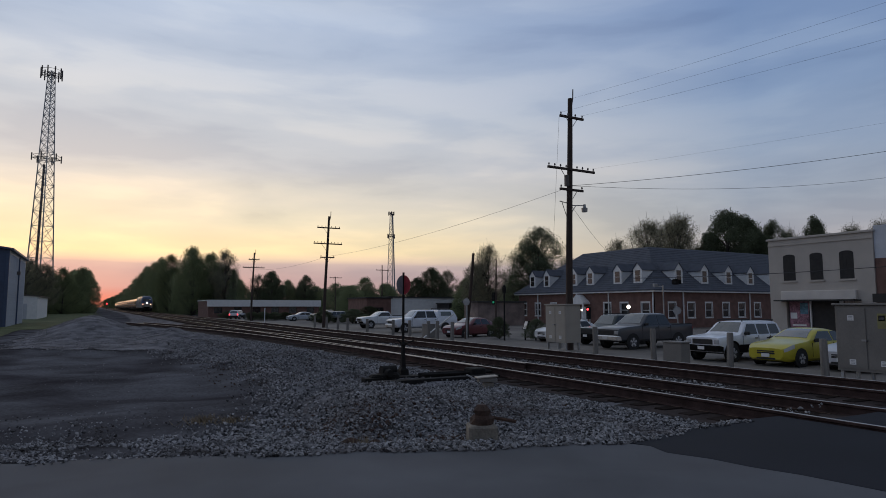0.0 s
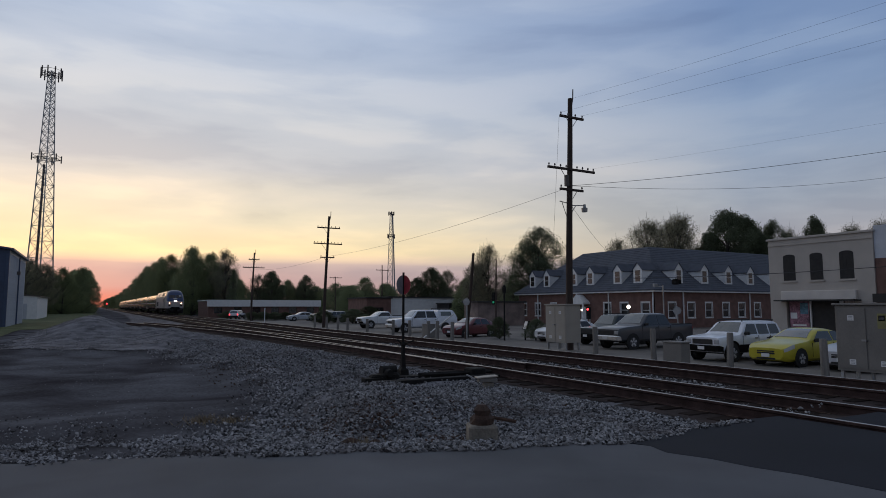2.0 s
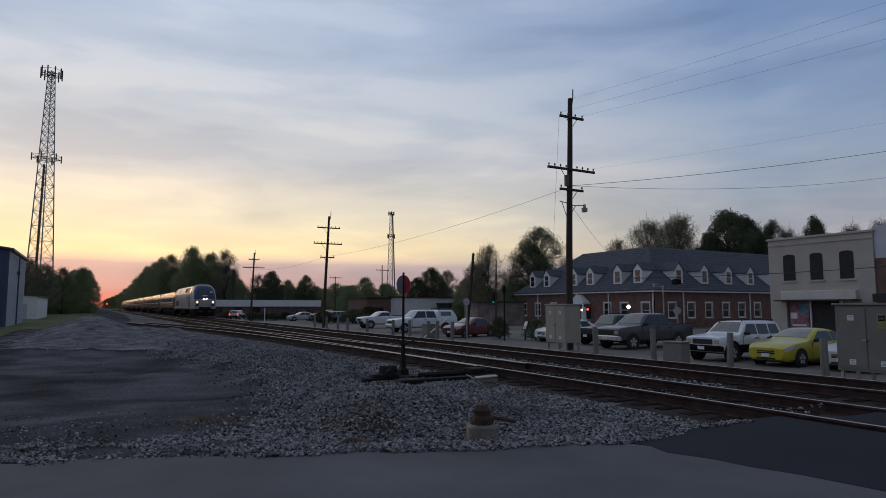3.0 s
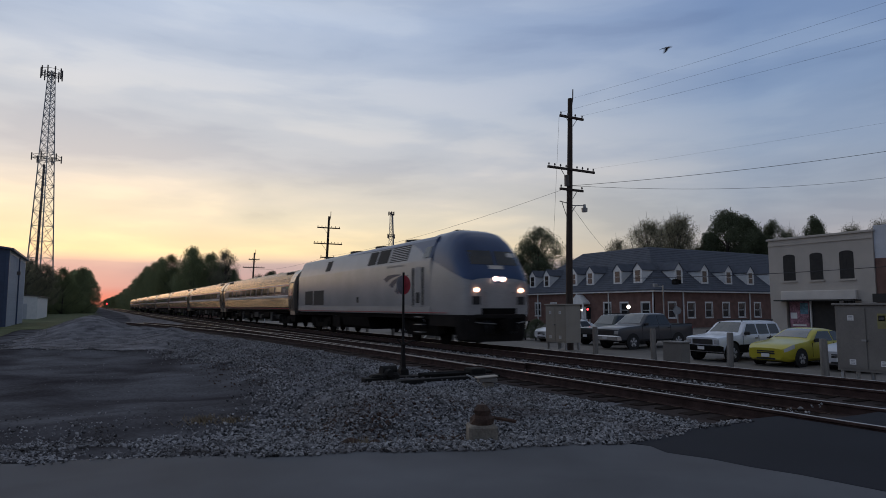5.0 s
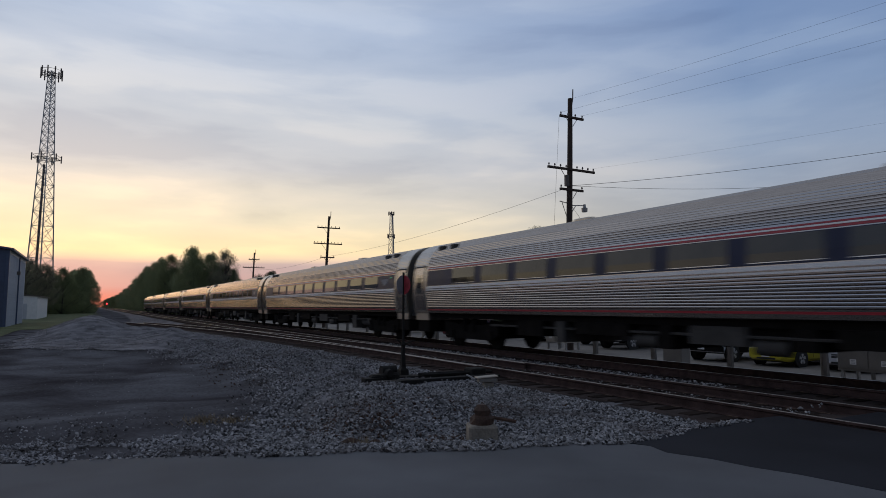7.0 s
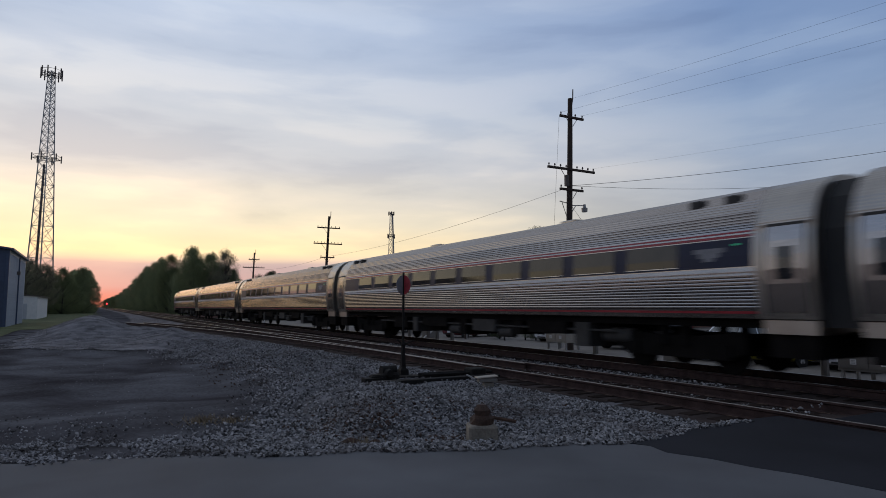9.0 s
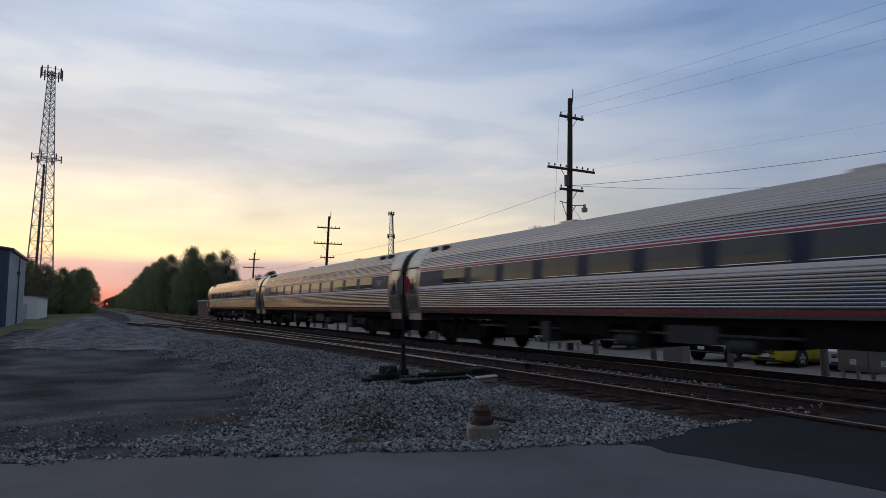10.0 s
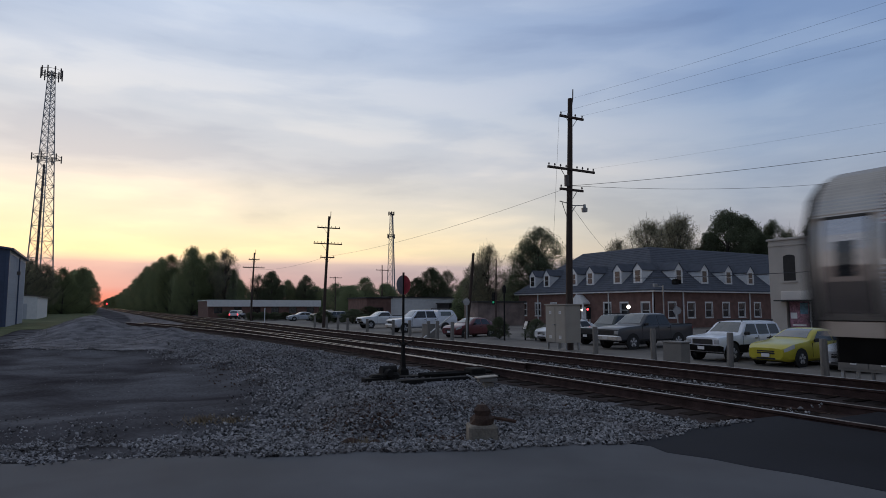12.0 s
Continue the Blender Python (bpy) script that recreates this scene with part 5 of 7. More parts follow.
def pickup(m, label, color, L=5.7, H=1.9, W=2.0, cab=(1.5, 2.2, 3.7, 3.95), cap=None, name="pickup_truck", panes=2, bumper=M_CHROME):
    line = [(0, 1.02), (0.1, 1.12), (0.6, 1.2), (cab[0], 1.25), (cab[0] + 0.1, 1.27), (cab[1] + 0.1, H - 0.05), (cab[1] + 0.4, H), (cab[2] - 0.1, H), (cab[2], H - 0.05), (cab[3], 1.29), (L, 1.29)]
    form = CarForm(L, W, line, 1.25, 0.42, 0.10, 0.03, 0.12, 0.34)
    a, b = cab[0] + 0.35, cab[3] - 0.12
    top0, top1 = cab[1] + 0.18, cab[2] - 0.06
    if panes == 2:
        mid = a + (b - a) * 0.55
        windows, seams = [(a, mid - 0.04, top0, mid - 0.04), (mid + 0.05, b, mid + 0.05, top1)], (a - 0.15, mid, b + 0.05)
    else:
        windows, seams = [(a, b, top0, top1)], (a - 0.15, b + 0.02)
    return vehicle(name, m, label, "pickup truck", paint(name + "_paint", color), form, (cab[0] + 0.2, cab[1] + 0.12), None, windows, (0.98, L - 1.25), 0.39, H, bed=None if cap else (cab[3] + 0.06, L - 0.02, 1.29), cap=(cab[3] + 0.04, L - 0.02, 1.28, H + 0.02) if cap else None, bumper=bumper, boxy=True, seams=seams, wide_grille=0.6)


LOT = -0.793
pickup(pose(24.1, 25.1, LOT), "dark grey pickup truck parked in the lot", (0.05, 0.053, 0.06), name="pickup_truck")
suv(pose(22.3, 17.6, LOT), "white boxy four wheel drive wagon with dark cladding", (0.62, 0.64, 0.68))
sedan(pose(22.45, 14.9, LOT), "bright yellow two door coupe parked in the lot", (0.42, 0.36, 0.025), "coupe", 4.58, 1.42, 1.74, True)
sedan(pose(22.7, 12.25, LOT), "silver sedan parked behind a grey cabinet", (0.42, 0.43, 0.45), "sedan")
suv(pose(25.6, 28.3, LOT), "dark green sport utility wagon in the lot", (0.02, 0.03, 0.03), 4.7, 1.78, 1.85, M_RUBBER)
sedan(pose(25.3, 32.2, LOT), "white sedan behind a utility cabinet", (0.6, 0.6, 0.6), "sedan")
pickup(pose(22.9, 50.4, LOT), "white crew cab pickup truck with a bed cap", (0.6, 0.63, 0.68), 6.3, 1.96, 2.03, (1.5, 2.15, 4.0, 4.25), cap=True)
sedan(pose(22.9, 40.0, LOT, 0, 0, 14), "dark red sedan beside a leaning pole", (0.12, 0.025, 0.03), "sedan", 4.6, 1.44)
pickup(pose(24.5, 61.9, LOT), "white pickup truck with a dark front bumper", (0.6, 0.62, 0.64), 5.2, 1.75, 1.9, (1.5, 2.1, 3.2, 3.4), panes=1, bumper=M_UNDER)
sedan(pose(27.2, 99.5, LOT), "silver blue sedan far along the lot", (0.40, 0.43, 0.48), "sedan")
suv(pose(27.9, 85.6, LOT, 0, 0, 20), "grey station wagon in the lot", (0.22, 0.23, 0.24), 4.4, 1.6)
pickup(pose(29.5, 94.2, LOT), "tan pickup truck in the lot", (0.34, 0.31, 0.26), 5.2, 1.75, 1.9, (1.5, 2.1, 3.2, 3.4), panes=1)
suv(pose(24.4, 121.0, LOT, 0, 0, -120), "white wagon with glowing red tail lights", (0.5, 0.5, 0.52), 4.4, 1.6, tail=G_TAIL)


# ---- cabinets, posts and trackside things ----
def cabinet(x, y, w, d, h, z0, label, patch=False):
    """Front faces -x; w along y from y to y + w."""
    enamel = M_CABINETDARK if patch else M_CABINET
    c = thing("signal_cabinet", pose(x, y, z0), label, "signal cabinet", "signal cabinets")
    part("body", Shape().cbox(0, d, 0, w, 0.16, h - 0.06, 0.015), enamel, c)
    part("lid", Shape().cbox(-0.06, d + 0.06, -0.06, w + 0.06, h - 0.058, h, 0.015), enamel, c, "overhanging lid")
    for dx, dy in ((0.08, 0.1), (0.08, w - 0.1), (d - 0.08, 0.1), (d - 0.08, w - 0.1)):
        part("leg", Shape().box(dx - 0.04, dx + 0.04, dy - 0.04, dy + 0.04, -0.2, 0.159), M_GALV, c, "steel leg")
    for k in (0, 1):
        a, b = 0.05 + k * (w / 2 - 0.03), w / 2 - 0.02 + k * (w / 2 - 0.03)
        door = part("door", Shape().cbox(-0.02, -0.001, a, b, 0.24, h - 0.14, 0.006), enamel, c)
        for z in (0.42, h - 0.42):
            ym = (a + b) / 2
            part("label_plate", Shape().box(-0.026, -0.021, ym - 0.085, ym + 0.085, z - 0.075, z + 0.075), M_WHITE, door, "small white label plate")
            for j in (-1, 0, 1):
                part("label_print", Shape().box(-0.029, -0.0265, ym - 0.055, ym + 0.055, z + 0.035 * j - 0.006, z + 0.035 * j + 0.006), M_TARGETGREY, door)
    part("latch", Shape().tube((-0.02, w / 2, h * 0.5), (-0.1, w / 2, h * 0.5), 0.025, n=8).cbox(-0.12, -0.09, w / 2 - 0.02, w / 2 + 0.1, h * 0.5 - 0.025, h * 0.5 + 0.025, 0.006), M_GALV, c, "steel door latch")
    if patch:
        part("notice_patch", Shape().box(-0.026, -0.021, 0.1, 0.55, h * 0.66, h * 0.86), material("faded_yellow_notice", (0.25, 0.23, 0.10), 0.8), c, "faded yellow notice patch")
    part("conduit", Shape().tube((0.2, w / 2, -0.2), (0.2, w / 2, 0.17), 0.06, n=8), M_GALV, c)
    return c


cabinet(20.1, 23.65, 1.55, 0.95, 2.05, -0.44, "grey beige steel signal cabinet on legs beside the track")
cabinet(18.85, 8.62, 1.68, 0.95, 2.08, -0.5, "large grey steel signal cabinet with white labels", True)


def small_box(x, y, w, h, label):
    b = thing("utility_box", pose(x, y, -0.72), label, "utility box", "small utility boxes")
    part("body", Shape().cbox(0, 0.5, -w / 2, w / 2, 0.05, h, 0.03), M_CABINETDARK, b)
    part("lid", Shape().cbox(-0.03, 0.53, -w / 2 - 0.03, w / 2 + 0.03, h, h + 0.05, 0.02), M_CABINETDARK, b)
    part("base", Shape().box(-0.08, 0.58, -w / 2 - 0.08, w / 2 + 0.08, -0.2, 0.048), M_CONCRETE, b, "concrete base")


small_box(19.4, 16.7, 0.9, 0.82, "weathered grey utility box beside the lot")
small_box(20.4, 38.9, 1.1, 0.95, "small grey utility box on a concrete base")


def post(x, y, top, label):
    p = Shape()
    r = 0.1
    z0 = float(surf(x, y)) - 0.15
    tilt = random.uniform(-0.03, 0.03), random.uniform(-0.03, 0.03)
    rows = []
    for u, k in ((0, 1.0), (0.5, 0.97), (0.97, 0.93), (1.0, 0.8)):
        rows.append([(x + tilt[0] * u + r * k * math.cos(a), y + tilt[1] * u + r * k * math.sin(a), z0 + (top - z0) * u) for a in [math.pi / 4 * i + 0.2 for i in range(8)]])
    p.loft(rows)
    return solid("guard_post", p, M_POSTWOOD, label, "wooden post", group="row of guard posts", smooth=True)


for k, y in enumerate((9.05, 11.72, 14.5, 17.2, 27.6, 29.2, 30.2, 32.5, 34.8, 38.9, 42.6, 44.6, 47.2, 50.2)):
    post(16.0, y, 0.72 + random.uniform(-0.06, 0.06), "weathered grey wooden guard post beside the track")
solid("marker_stake", Shape().tube((18.0, 76.0, -0.7), (18.0, 75.9, 1.3), 0.06, n=6), M_WHITE, "white marker stake beside the track", "marker post")
solid("guy_guard", Shape().tube((18.9, 36.3, -0.55), (20.4, 35.0, 1.0), 0.045, n=8), M_WHITE, "white plastic guy wire guard leaning over the verge", "guy guard")


def lamp_post(x, y):
    l = thing("lamp_post", pose(x, y, -0.79), "black lamp post with one lit white globe", "lamp post")
    part("pole", Shape().tube((0, 0, -0.1), (0, 0, 2.1), 0.06, 0.045, 10).tube((0, 0, -0.1), (0, 0, 0.35), 0.12, 0.09, 10), M_BLACKIRON, l, smooth=True)
    g = Shape()
    rows = [[(0.15 * math.sin(t) * math.cos(a), 0.15 * math.sin(t) * math.sin(a), 2.25 - 0.15 * math.cos(t)) for a in [math.pi / 6 * i for i in range(12)]] for t in (0.25, 0.7, 1.2, 1.6, 2.1, 2.6, 2.95)]
    part("globe", g.loft(rows), G_LAMP, l, "glowing white globe", smooth=True)


lamp_post(35.5, 34.5)


def sign_pole(x, y, h, label, disc):
    s = thing("sign_post", pose(x, y, -0.79), label, "sign post", "street signs")
    part("post", Shape().tube((0, 0, -0.1), (0, 0, h), 0.05, n=8), M_GALV, s)
    if disc:
        part("sign_plate", Shape().disc_x(-0.08, -0.055, 0, h - 0.3, 0.27, 8), M_GALV, s, "dull back of an eight sided sign", at=pose(0, 0, 0, 0, 0, 30))
    else:
        part("sign_arm", Shape().tube((0, 0, h - 0.1), (-0.7, 0.3, h - 0.05), 0.04, n=6).cbox(-0.75, -0.4, 0.1, 0.3, h - 0.1, h + 0.12, 0.03), M_GALV, s)


sign_pole(23.0, 37.6, 2.9, "pale traffic sign seen from behind on a post", True)
sign_pole(35.9, 31.5, 3.8, "grey street post with a short arm", False)


def traffic_light(x, y, z, lit, post=True):
    """A signal head facing the street, on a post or hung from the span wire."""
    t = thing("traffic_light", pose(x, y, z, 0, 0, 20), "dark traffic light with one lit lens" if lit else "dark traffic light hung over the street", "traffic light", "traffic lights")
    tall = 0.5 if post else 0.19
    part("housing", Shape().cbox(-0.13, 0.13, -0.17, 0.17, -tall, tall, 0.03), M_BLACKIRON, t)
    for k in (-1, 0, 1) if post else (0,):
        on = lit is not None and lit[0] == k
        part("lens", Shape().tube((-0.13, 0, 0.31 * k), (-0.16, 0, 0.31 * k), 0.09, n=12), lit[1] if on else M_RUBBER, t, "lit lens" if on else "")
        part("visor", Shape().box(-0.3, -0.131, -0.12, 0.12, 0.31 * k + 0.115, 0.31 * k + 0.13), M_BLACKIRON, t)
    if post:
        part("post", Shape().tube((0.2, 0, -z - 0.85), (0.2, 0, 0.3), 0.06, n=8).box(0.13, 0.2, -0.04, 0.04, -0.05, 0.05), M_GALV, t, "grey steel post")
    else:
        part("hanger", Shape().tube((0, 0, 0.19), (0, 0, 0.3), 0.025, n=6), M_GALV, t)
        part("backplate", Shape().box(0.131, 0.14, -0.32, 0.32, -0.16, 0.14), M_BLACKIRON, t, "dark backplate")


traffic_light(28.5, 42.3, 2.15, (-1, G_GREEN))
traffic_light(36.0, 39.45, 0.95, (1, G_TAIL))
traffic_light(33.84, 28.62, 3.13, None, False)
sign_pole(34.0, 28.7, 2.3, "pale road sign seen from behind on a steel post", True)


def short_pillar(x, y, h):
    l = thing("unlit_lamp_post", pose(x, y, -0.79), "short black post with a dark cap", "post")
    part("pole", Shape().tube((0, 0, -0.1), (0, 0, h), 0.06, 0.05, 8), M_BLACKIRON, l)
    part("cap", Shape().tube((0, 0, h), (0, 0, h + 0.35), 0.12, 0.14, 8).tube((0, 0, h + 0.35), (0, 0, h + 0.55), 0.16, 0.02, 8), M_BLACKIRON, l)


short_pillar(24.25, 34.8, 3.2)


def sign_stand(x, y):
    s = thing("small_sign", pose(x, y, -0.79, 0, 0, -15), "small sign board on a low post", "sign")
    part("post", Shape().box(-0.04, 0.04, -0.04, 0.04, -0.1, 0.75), M_BLACKIRON, s)
    part("board", Shape().prism([(-0.05, 0.7), (0.05, 0.7), (0.22, 1.3), (0.12, 1.3)], "y", -0.4, 0.4), M_BLACKIRON, s, "dark tilted board")
    part("notice", Shape().prism([(-0.062, 0.74), (-0.052, 0.74), (0.108, 1.26), (0.098, 1.26)], "y", -0.26, 0.26), M_WHITE, s, "white notice sheet")


sign_stand(25.9, 34.7)


def signal_mast(x, y):
    s = thing("track_signal", pose(x, y, -0.4), "distant railway signal showing a red light", "railway signal")
    part("mast", Shape().tube((0, 0, -0.2), (0, 0, 3.6), 0.09, n=8), M_DARKSTEEL, s)
    part("backboard", Shape().disc_x(-0.02, 0.02, 0, 0, 0.42, 16).box(-0.01, 0.01, -0.2, 0.2, -0.5, 0.5), M_DARK, s, "black round backboard", at=pose(0, -0.12, 3.1, 0, 0, 90))
    part("lens", Shape().tube((0, -0.15, 3.1), (0, -0.26, 3.1), 0.24, n=14), G_TAIL, s, "lit red lens")


signal_mast(5.0, 300.0)


def switch_stand():
    s = thing("switch_stand", pose(6.5, 13.55, -0.22), "tall black railway switch stand with red and grey target discs", "switch stand")
    part("mast", Shape().tube((0, 0, 0.3), (0, 0, 2.52), 0.034, 0.026, 10), M_BLACKIRON, s, smooth=True)
    stand = Shape().loft([[(w * cx, w * cy, z) for cx, cy in ((-1, -1), (1, -1), (1, 1), (-1, 1))] for w, z in ((0.11, 0.0), (0.10, 0.2), (0.05, 0.27), (0.034, 0.75), (0.055, 0.8), (0.032, 0.86))])
    part("stand_body", stand, M_BLACKIRON, s, "black cast iron stand")
    part("hand_lever", Shape().tube((0.02, -0.08, 0.82), (0.2, -0.2, 0.9), 0.018, n=6).tube((-0.02, 0.05, 0.82), (-0.16, 0.0, 0.92), 0.018, n=6), M_BLACKIRON, s)
    n = 24
    z = 2.22
    for nm, mt, lb, fx in (("grey_target", M_TARGETGREY, "faded grey round target", lambda a, r, o: (r * math.cos(a), o, z + r * math.sin(a))), ("red_target", M_TARGETRED, "red round target", lambda a, r, o: (o, r * math.cos(a), z + r * math.sin(a)))):
        rows = [[fx(2 * math.pi * i / n, 0.235, o) for i in range(n)] for o in (-0.004, 0.004)]
        part(nm, Shape().loft(rows), mt, s, lb, at=pose(0, 0, 0, 0, 0, 19.4))
    mach = part("switch_machine", Shape().cbox(-0.72, -0.3, -0.5, -0.1, 0.0, 0.2, 0.05).tube((-0.7, -0.3, 0.24), (-0.34, -0.3, 0.24), 0.11, n=14).cbox(-0.95, -0.7, -0.42, -0.15, 0.02, 0.16, 0.04), M_BLACKIRON, s, "black cast switch machine")
    part("motor_cover", Shape().tube((-0.6, -0.48, 0.2), (-0.6, -0.6, 0.2), 0.1, 0.08, 12), M_BLACKIRON, mach)
    for y in (-0.35, -1.05):
        part("head_block", Shape().cbox(-1.15, 2.0, y - 0.13, y + 0.13, -0.2, 0.1, 0.015), M_BLACKIRON, s, "dark creosoted head block timber")
    part("throw_rod", Shape().tube((0.1, -0.62, 0.15), (2.2, -0.62, 0.13), 0.035, n=8).tube((0.1, -0.8, 0.15), (2.0, -0.8, 0.13), 0.028, n=8), M_BLACKIRON, s, "black steel throw rod")
    part("rod_joint", Shape().cbox(1.35, 1.75, -0.95, -0.55, 0.0, 0.24, 0.03), M_BLACKIRON, s)


switch_stand()


def junction_box():
    b = thing("junction_box", pose(7.25, 11.05, -0.2, 0, 0, -18), "pale weathered junction box on short legs", "junction box")
    part("box", Shape().cbox(-0.2, 0.2, -0.11, 0.11, 0.12, 0.21, 0.03), M_CABINETDARK, b)
    part("lid", Shape().cbox(-0.23, 0.22, -0.13, 0.13, 0.212, 0.235, 0.01), M_CABINET, b, "pale tilted lid", at=pose(0, 0, 0.0, 0, -4, 0))
    part("stem", Shape().box(-0.08, 0.12, -0.08, 0.08, -0.05, 0.1), M_CONCRETE, b)
    part("cable", Shape().tube((-0.26, 0, 0.17), (-0.42, 0.1, 0.26), 0.02, n=6), M_GALV, b)


junction_box()


def concrete_block():
    b = thing("concrete_footing", pose(4.15, 6.45, -0.22, 0, 0, -24), "stained concrete footing with a rusted iron stub on top", "concrete block")
    part("block", Shape().cbox(-0.175, 0.175, -0.17, 0.17, -0.05, 0.29, 0.025), M_CONCRETE, b)
    part("iron_stub", Shape().loft([[(r * math.cos(a) * (1 + 0.25 * math.sin(3 * a + k)), r * math.sin(a) * (1 + 0.2 * math.cos(2 * a + k)), z) for a in [math.pi / 5 * i for i in range(10)]]
                              for k, (r, z) in enumerate(((0.14, 0.285), (0.13, 0.36), (0.09, 0.4), (0.1, 0.46), (0.05, 0.52)))]), M_RUST, b, "rusted iron stub")
    part("loose_rod", Shape().tube((0.12, 0.05, 0.36), (0.42, 0.0, 0.31), 0.022, n=6), M_RUST, b, "rusty rod")


concrete_block()


def weeds(x, y, n, h, mat, label):
    s = Shape()
    z = float(surf(x, y))
    for k in range(n):
        a, r = random.uniform(0, 6.28), abs(random.gauss(0, 0.16))
        bx, by = x + r * math.cos(a), y + r * math.sin(a)
        l = random.uniform(0.4, 1.0) * h
        tx, ty = bx + random.gauss(0, 0.07), by + random.gauss(0, 0.07)
        s.add([(bx - 0.006, by, z - 0.01), (bx + 0.006, by, z - 0.01), (tx, ty, z + l)], [(0, 1, 2)])
    solid("dead_weeds", s, mat, label, "weeds", "stuff", fix=False)


M_STRAW = material("dry_straw", (0.26, 0.20, 0.13), 0.95, vary=0.4, bump=0.0)
weeds(3.05, 7.45, 90, 0.16, M_STRAW, "small clump of dead brown weeds in gravel")
weeds(1.55, 10.3, 160, 0.12, M_STRAW, "dry straw coloured weeds on dirt")
weeds(1.9, 10.0, 120, 0.10, M_STRAW, "dry straw coloured weeds on dirt")


def debris(x, y, label, size):
    s = Shape()
    z = float(surf(x, y))
    s.loft([[(x + r * size * math.cos(a) * (1 + 0.3 * math.sin(2 * a + k)), y + r * size * 0.7 * math.sin(a), z + zz * size) for a in [math.pi / 4 * i for i in range(8)]] for k, (r, zz) in enumerate(((1, -0.1), (0.9, 0.3), (0.5, 0.55), (0.15, 0.7)))])
    solid("scrap_lump", s, M_RUST, label, "debris")


debris(2.95, 7.7, "rusty brown lump of scrap lying in gravel", 0.12)
debris(3.25, 7.6, "rusty brown lump of scrap lying in gravel", 0.09)


# ---- trees ----
def limb(s, p, q, r0, r1, n=6, bend=0.06):
    p, q = Vector(p), Vector(q)
    ln = (q - p).length
    off = Vector((random.uniform(-1, 1), random.uniform(-1, 1), random.uniform(-0.3, 0.5))) * ln * bend
    m = (p + q) / 2 + off
    s.tube(p, m, r0, (r0 + r1) / 2, n, False)
    s.tube(m, q, (r0 + r1) / 2, r1, n, False)


def tree_parts(seed, H, R, low, clumps, per, leaf, spread, mat, shape="round", twigs=0):
    """Meshes of a trunk with limbs and a crown of many leaf clumps. H: height; R: crown radius; low: crown's lower edge as a share of H."""
    rng = random.Random(seed)
    random.seed(seed)
    tr = Shape()
    top = Vector((rng.uniform(-0.3, 0.3), rng.uniform(-0.3, 0.3), H * 0.8))
    limb(tr, (0, 0, -0.4), (0, 0, H * low * 0.9 + 0.3), H * 0.026, H * 0.02, 8, 0.02)
    limb(tr, (0, 0, H * low * 0.9 + 0.3), top, H * 0.02, H * 0.006, 6, 0.05)
    centres = []
    tries = 0
    while len(centres) < clumps and tries < 5000:
        tries += 1
        u = rng.random()
        a = rng.uniform(0, 2 * math.pi)
        if shape == "cone":
            env = (1 - u) ** 0.8 + 0.05
        elif shape == "wide":
            env = math.sin(math.pi * min(1, 0.28 + 0.72 * u)) ** 0.55
        else:
            env = max(0.0, math.sin(math.pi * (0.14 + 0.84 * u))) ** 0.65
        env *= 0.82 + 0.28 * math.sin(3 * a + seed) * math.sin(2.3 * a + 5 * u + seed)
        r = R * env * math.sqrt(rng.uniform(0.12, 1.0))
        centres.append(Vector((r * math.cos(a), r * math.sin(a), H * (low + (1 - low) * 0.97 * u))))
    for c in centres[::max(1, len(centres) // 34)]:
        h = max(H * low * 0.7, min(c.z - 0.25 * H * (1 - low), H * 0.74))
        limb(tr, (0, 0, h), c, H * 0.008, H * 0.002, 5, 0.1)
    for k in range(twigs):
        c = rng.choice(centres)
        d = Vector((rng.gauss(0, 1), rng.gauss(0, 1), rng.uniform(0.2, 1.6))).normalized() * R * rng.uniform(0.2, 0.4)
        limb(tr, c - d * 0.4, c + d, 0.03, 0.01, 3, 0.1)
    V, F = [], []
    for c in centres:
        k = rng.uniform(0.6, 1.3)
        for _ in range(int(per * k)):
            d = Vector((rng.gauss(0, 1), rng.gauss(0, 1), rng.gauss(0, 1))).normalized() * rng.random() ** 0.42
            p = c + Vector((d.x, d.y, d.z * 0.8)) * spread * 1.75 * k
            if p.z < 0.1:
                continue
            a = Vector((rng.gauss(0, 1), rng.gauss(0, 1), rng.gauss(0, 1))).normalized()
            b = a.orthogonal().normalized()
            sz = leaf * rng.uniform(0.6, 1.4)
            i = len(V)
            V += [tuple(p - a * sz), tuple(p + b * sz * 0.55), tuple(p + a * sz), tuple(p - b * sz * 0.55)]
            F.append((i, i + 1, i + 2, i + 3))
    cr = Shape()
    cr.v, cr.f = V, F
    return tr.mesh("trunk", M_BARK, fix=False), cr.mesh("crown", mat, fix=False)


TREES = {
    "round": (tree_parts(3, 10, 4.2, 0.16, 150, 210, 0.085, 0.56, M_LEAF), "leafy green broadleaf tree with a dense crown"),
    "wood": (tree_parts(5, 10, 4.6, 0.02, 165, 230, 0.085, 0.6, M_WOODLEAF, "wide"), "leafy green tree at the edge of a wood"),
    "dark": (tree_parts(8, 10, 4.4, 0.12, 190, 300, 0.07, 0.52, M_LEAFDARK, "wide"), "dark green dense tree"),
    "pine": (tree_parts(11, 10, 3.6, 0.42, 105, 280, 0.07, 0.46, M_LEAFDARK, "wide"), "tall dark pine tree with clumped crown"),
    "pale": (tree_parts(14, 10, 4.0, 0.25, 190, 150, 0.055, 0.5, M_LEAFPALE, "round", 260), "budding spring tree with pale sparse leaves"),
    "cedar": (tree_parts(17, 10, 2.2, 0.03, 100, 130, 0.08, 0.34, M_LEAFDARK, "cone"), "narrow dark evergreen tree"),
}


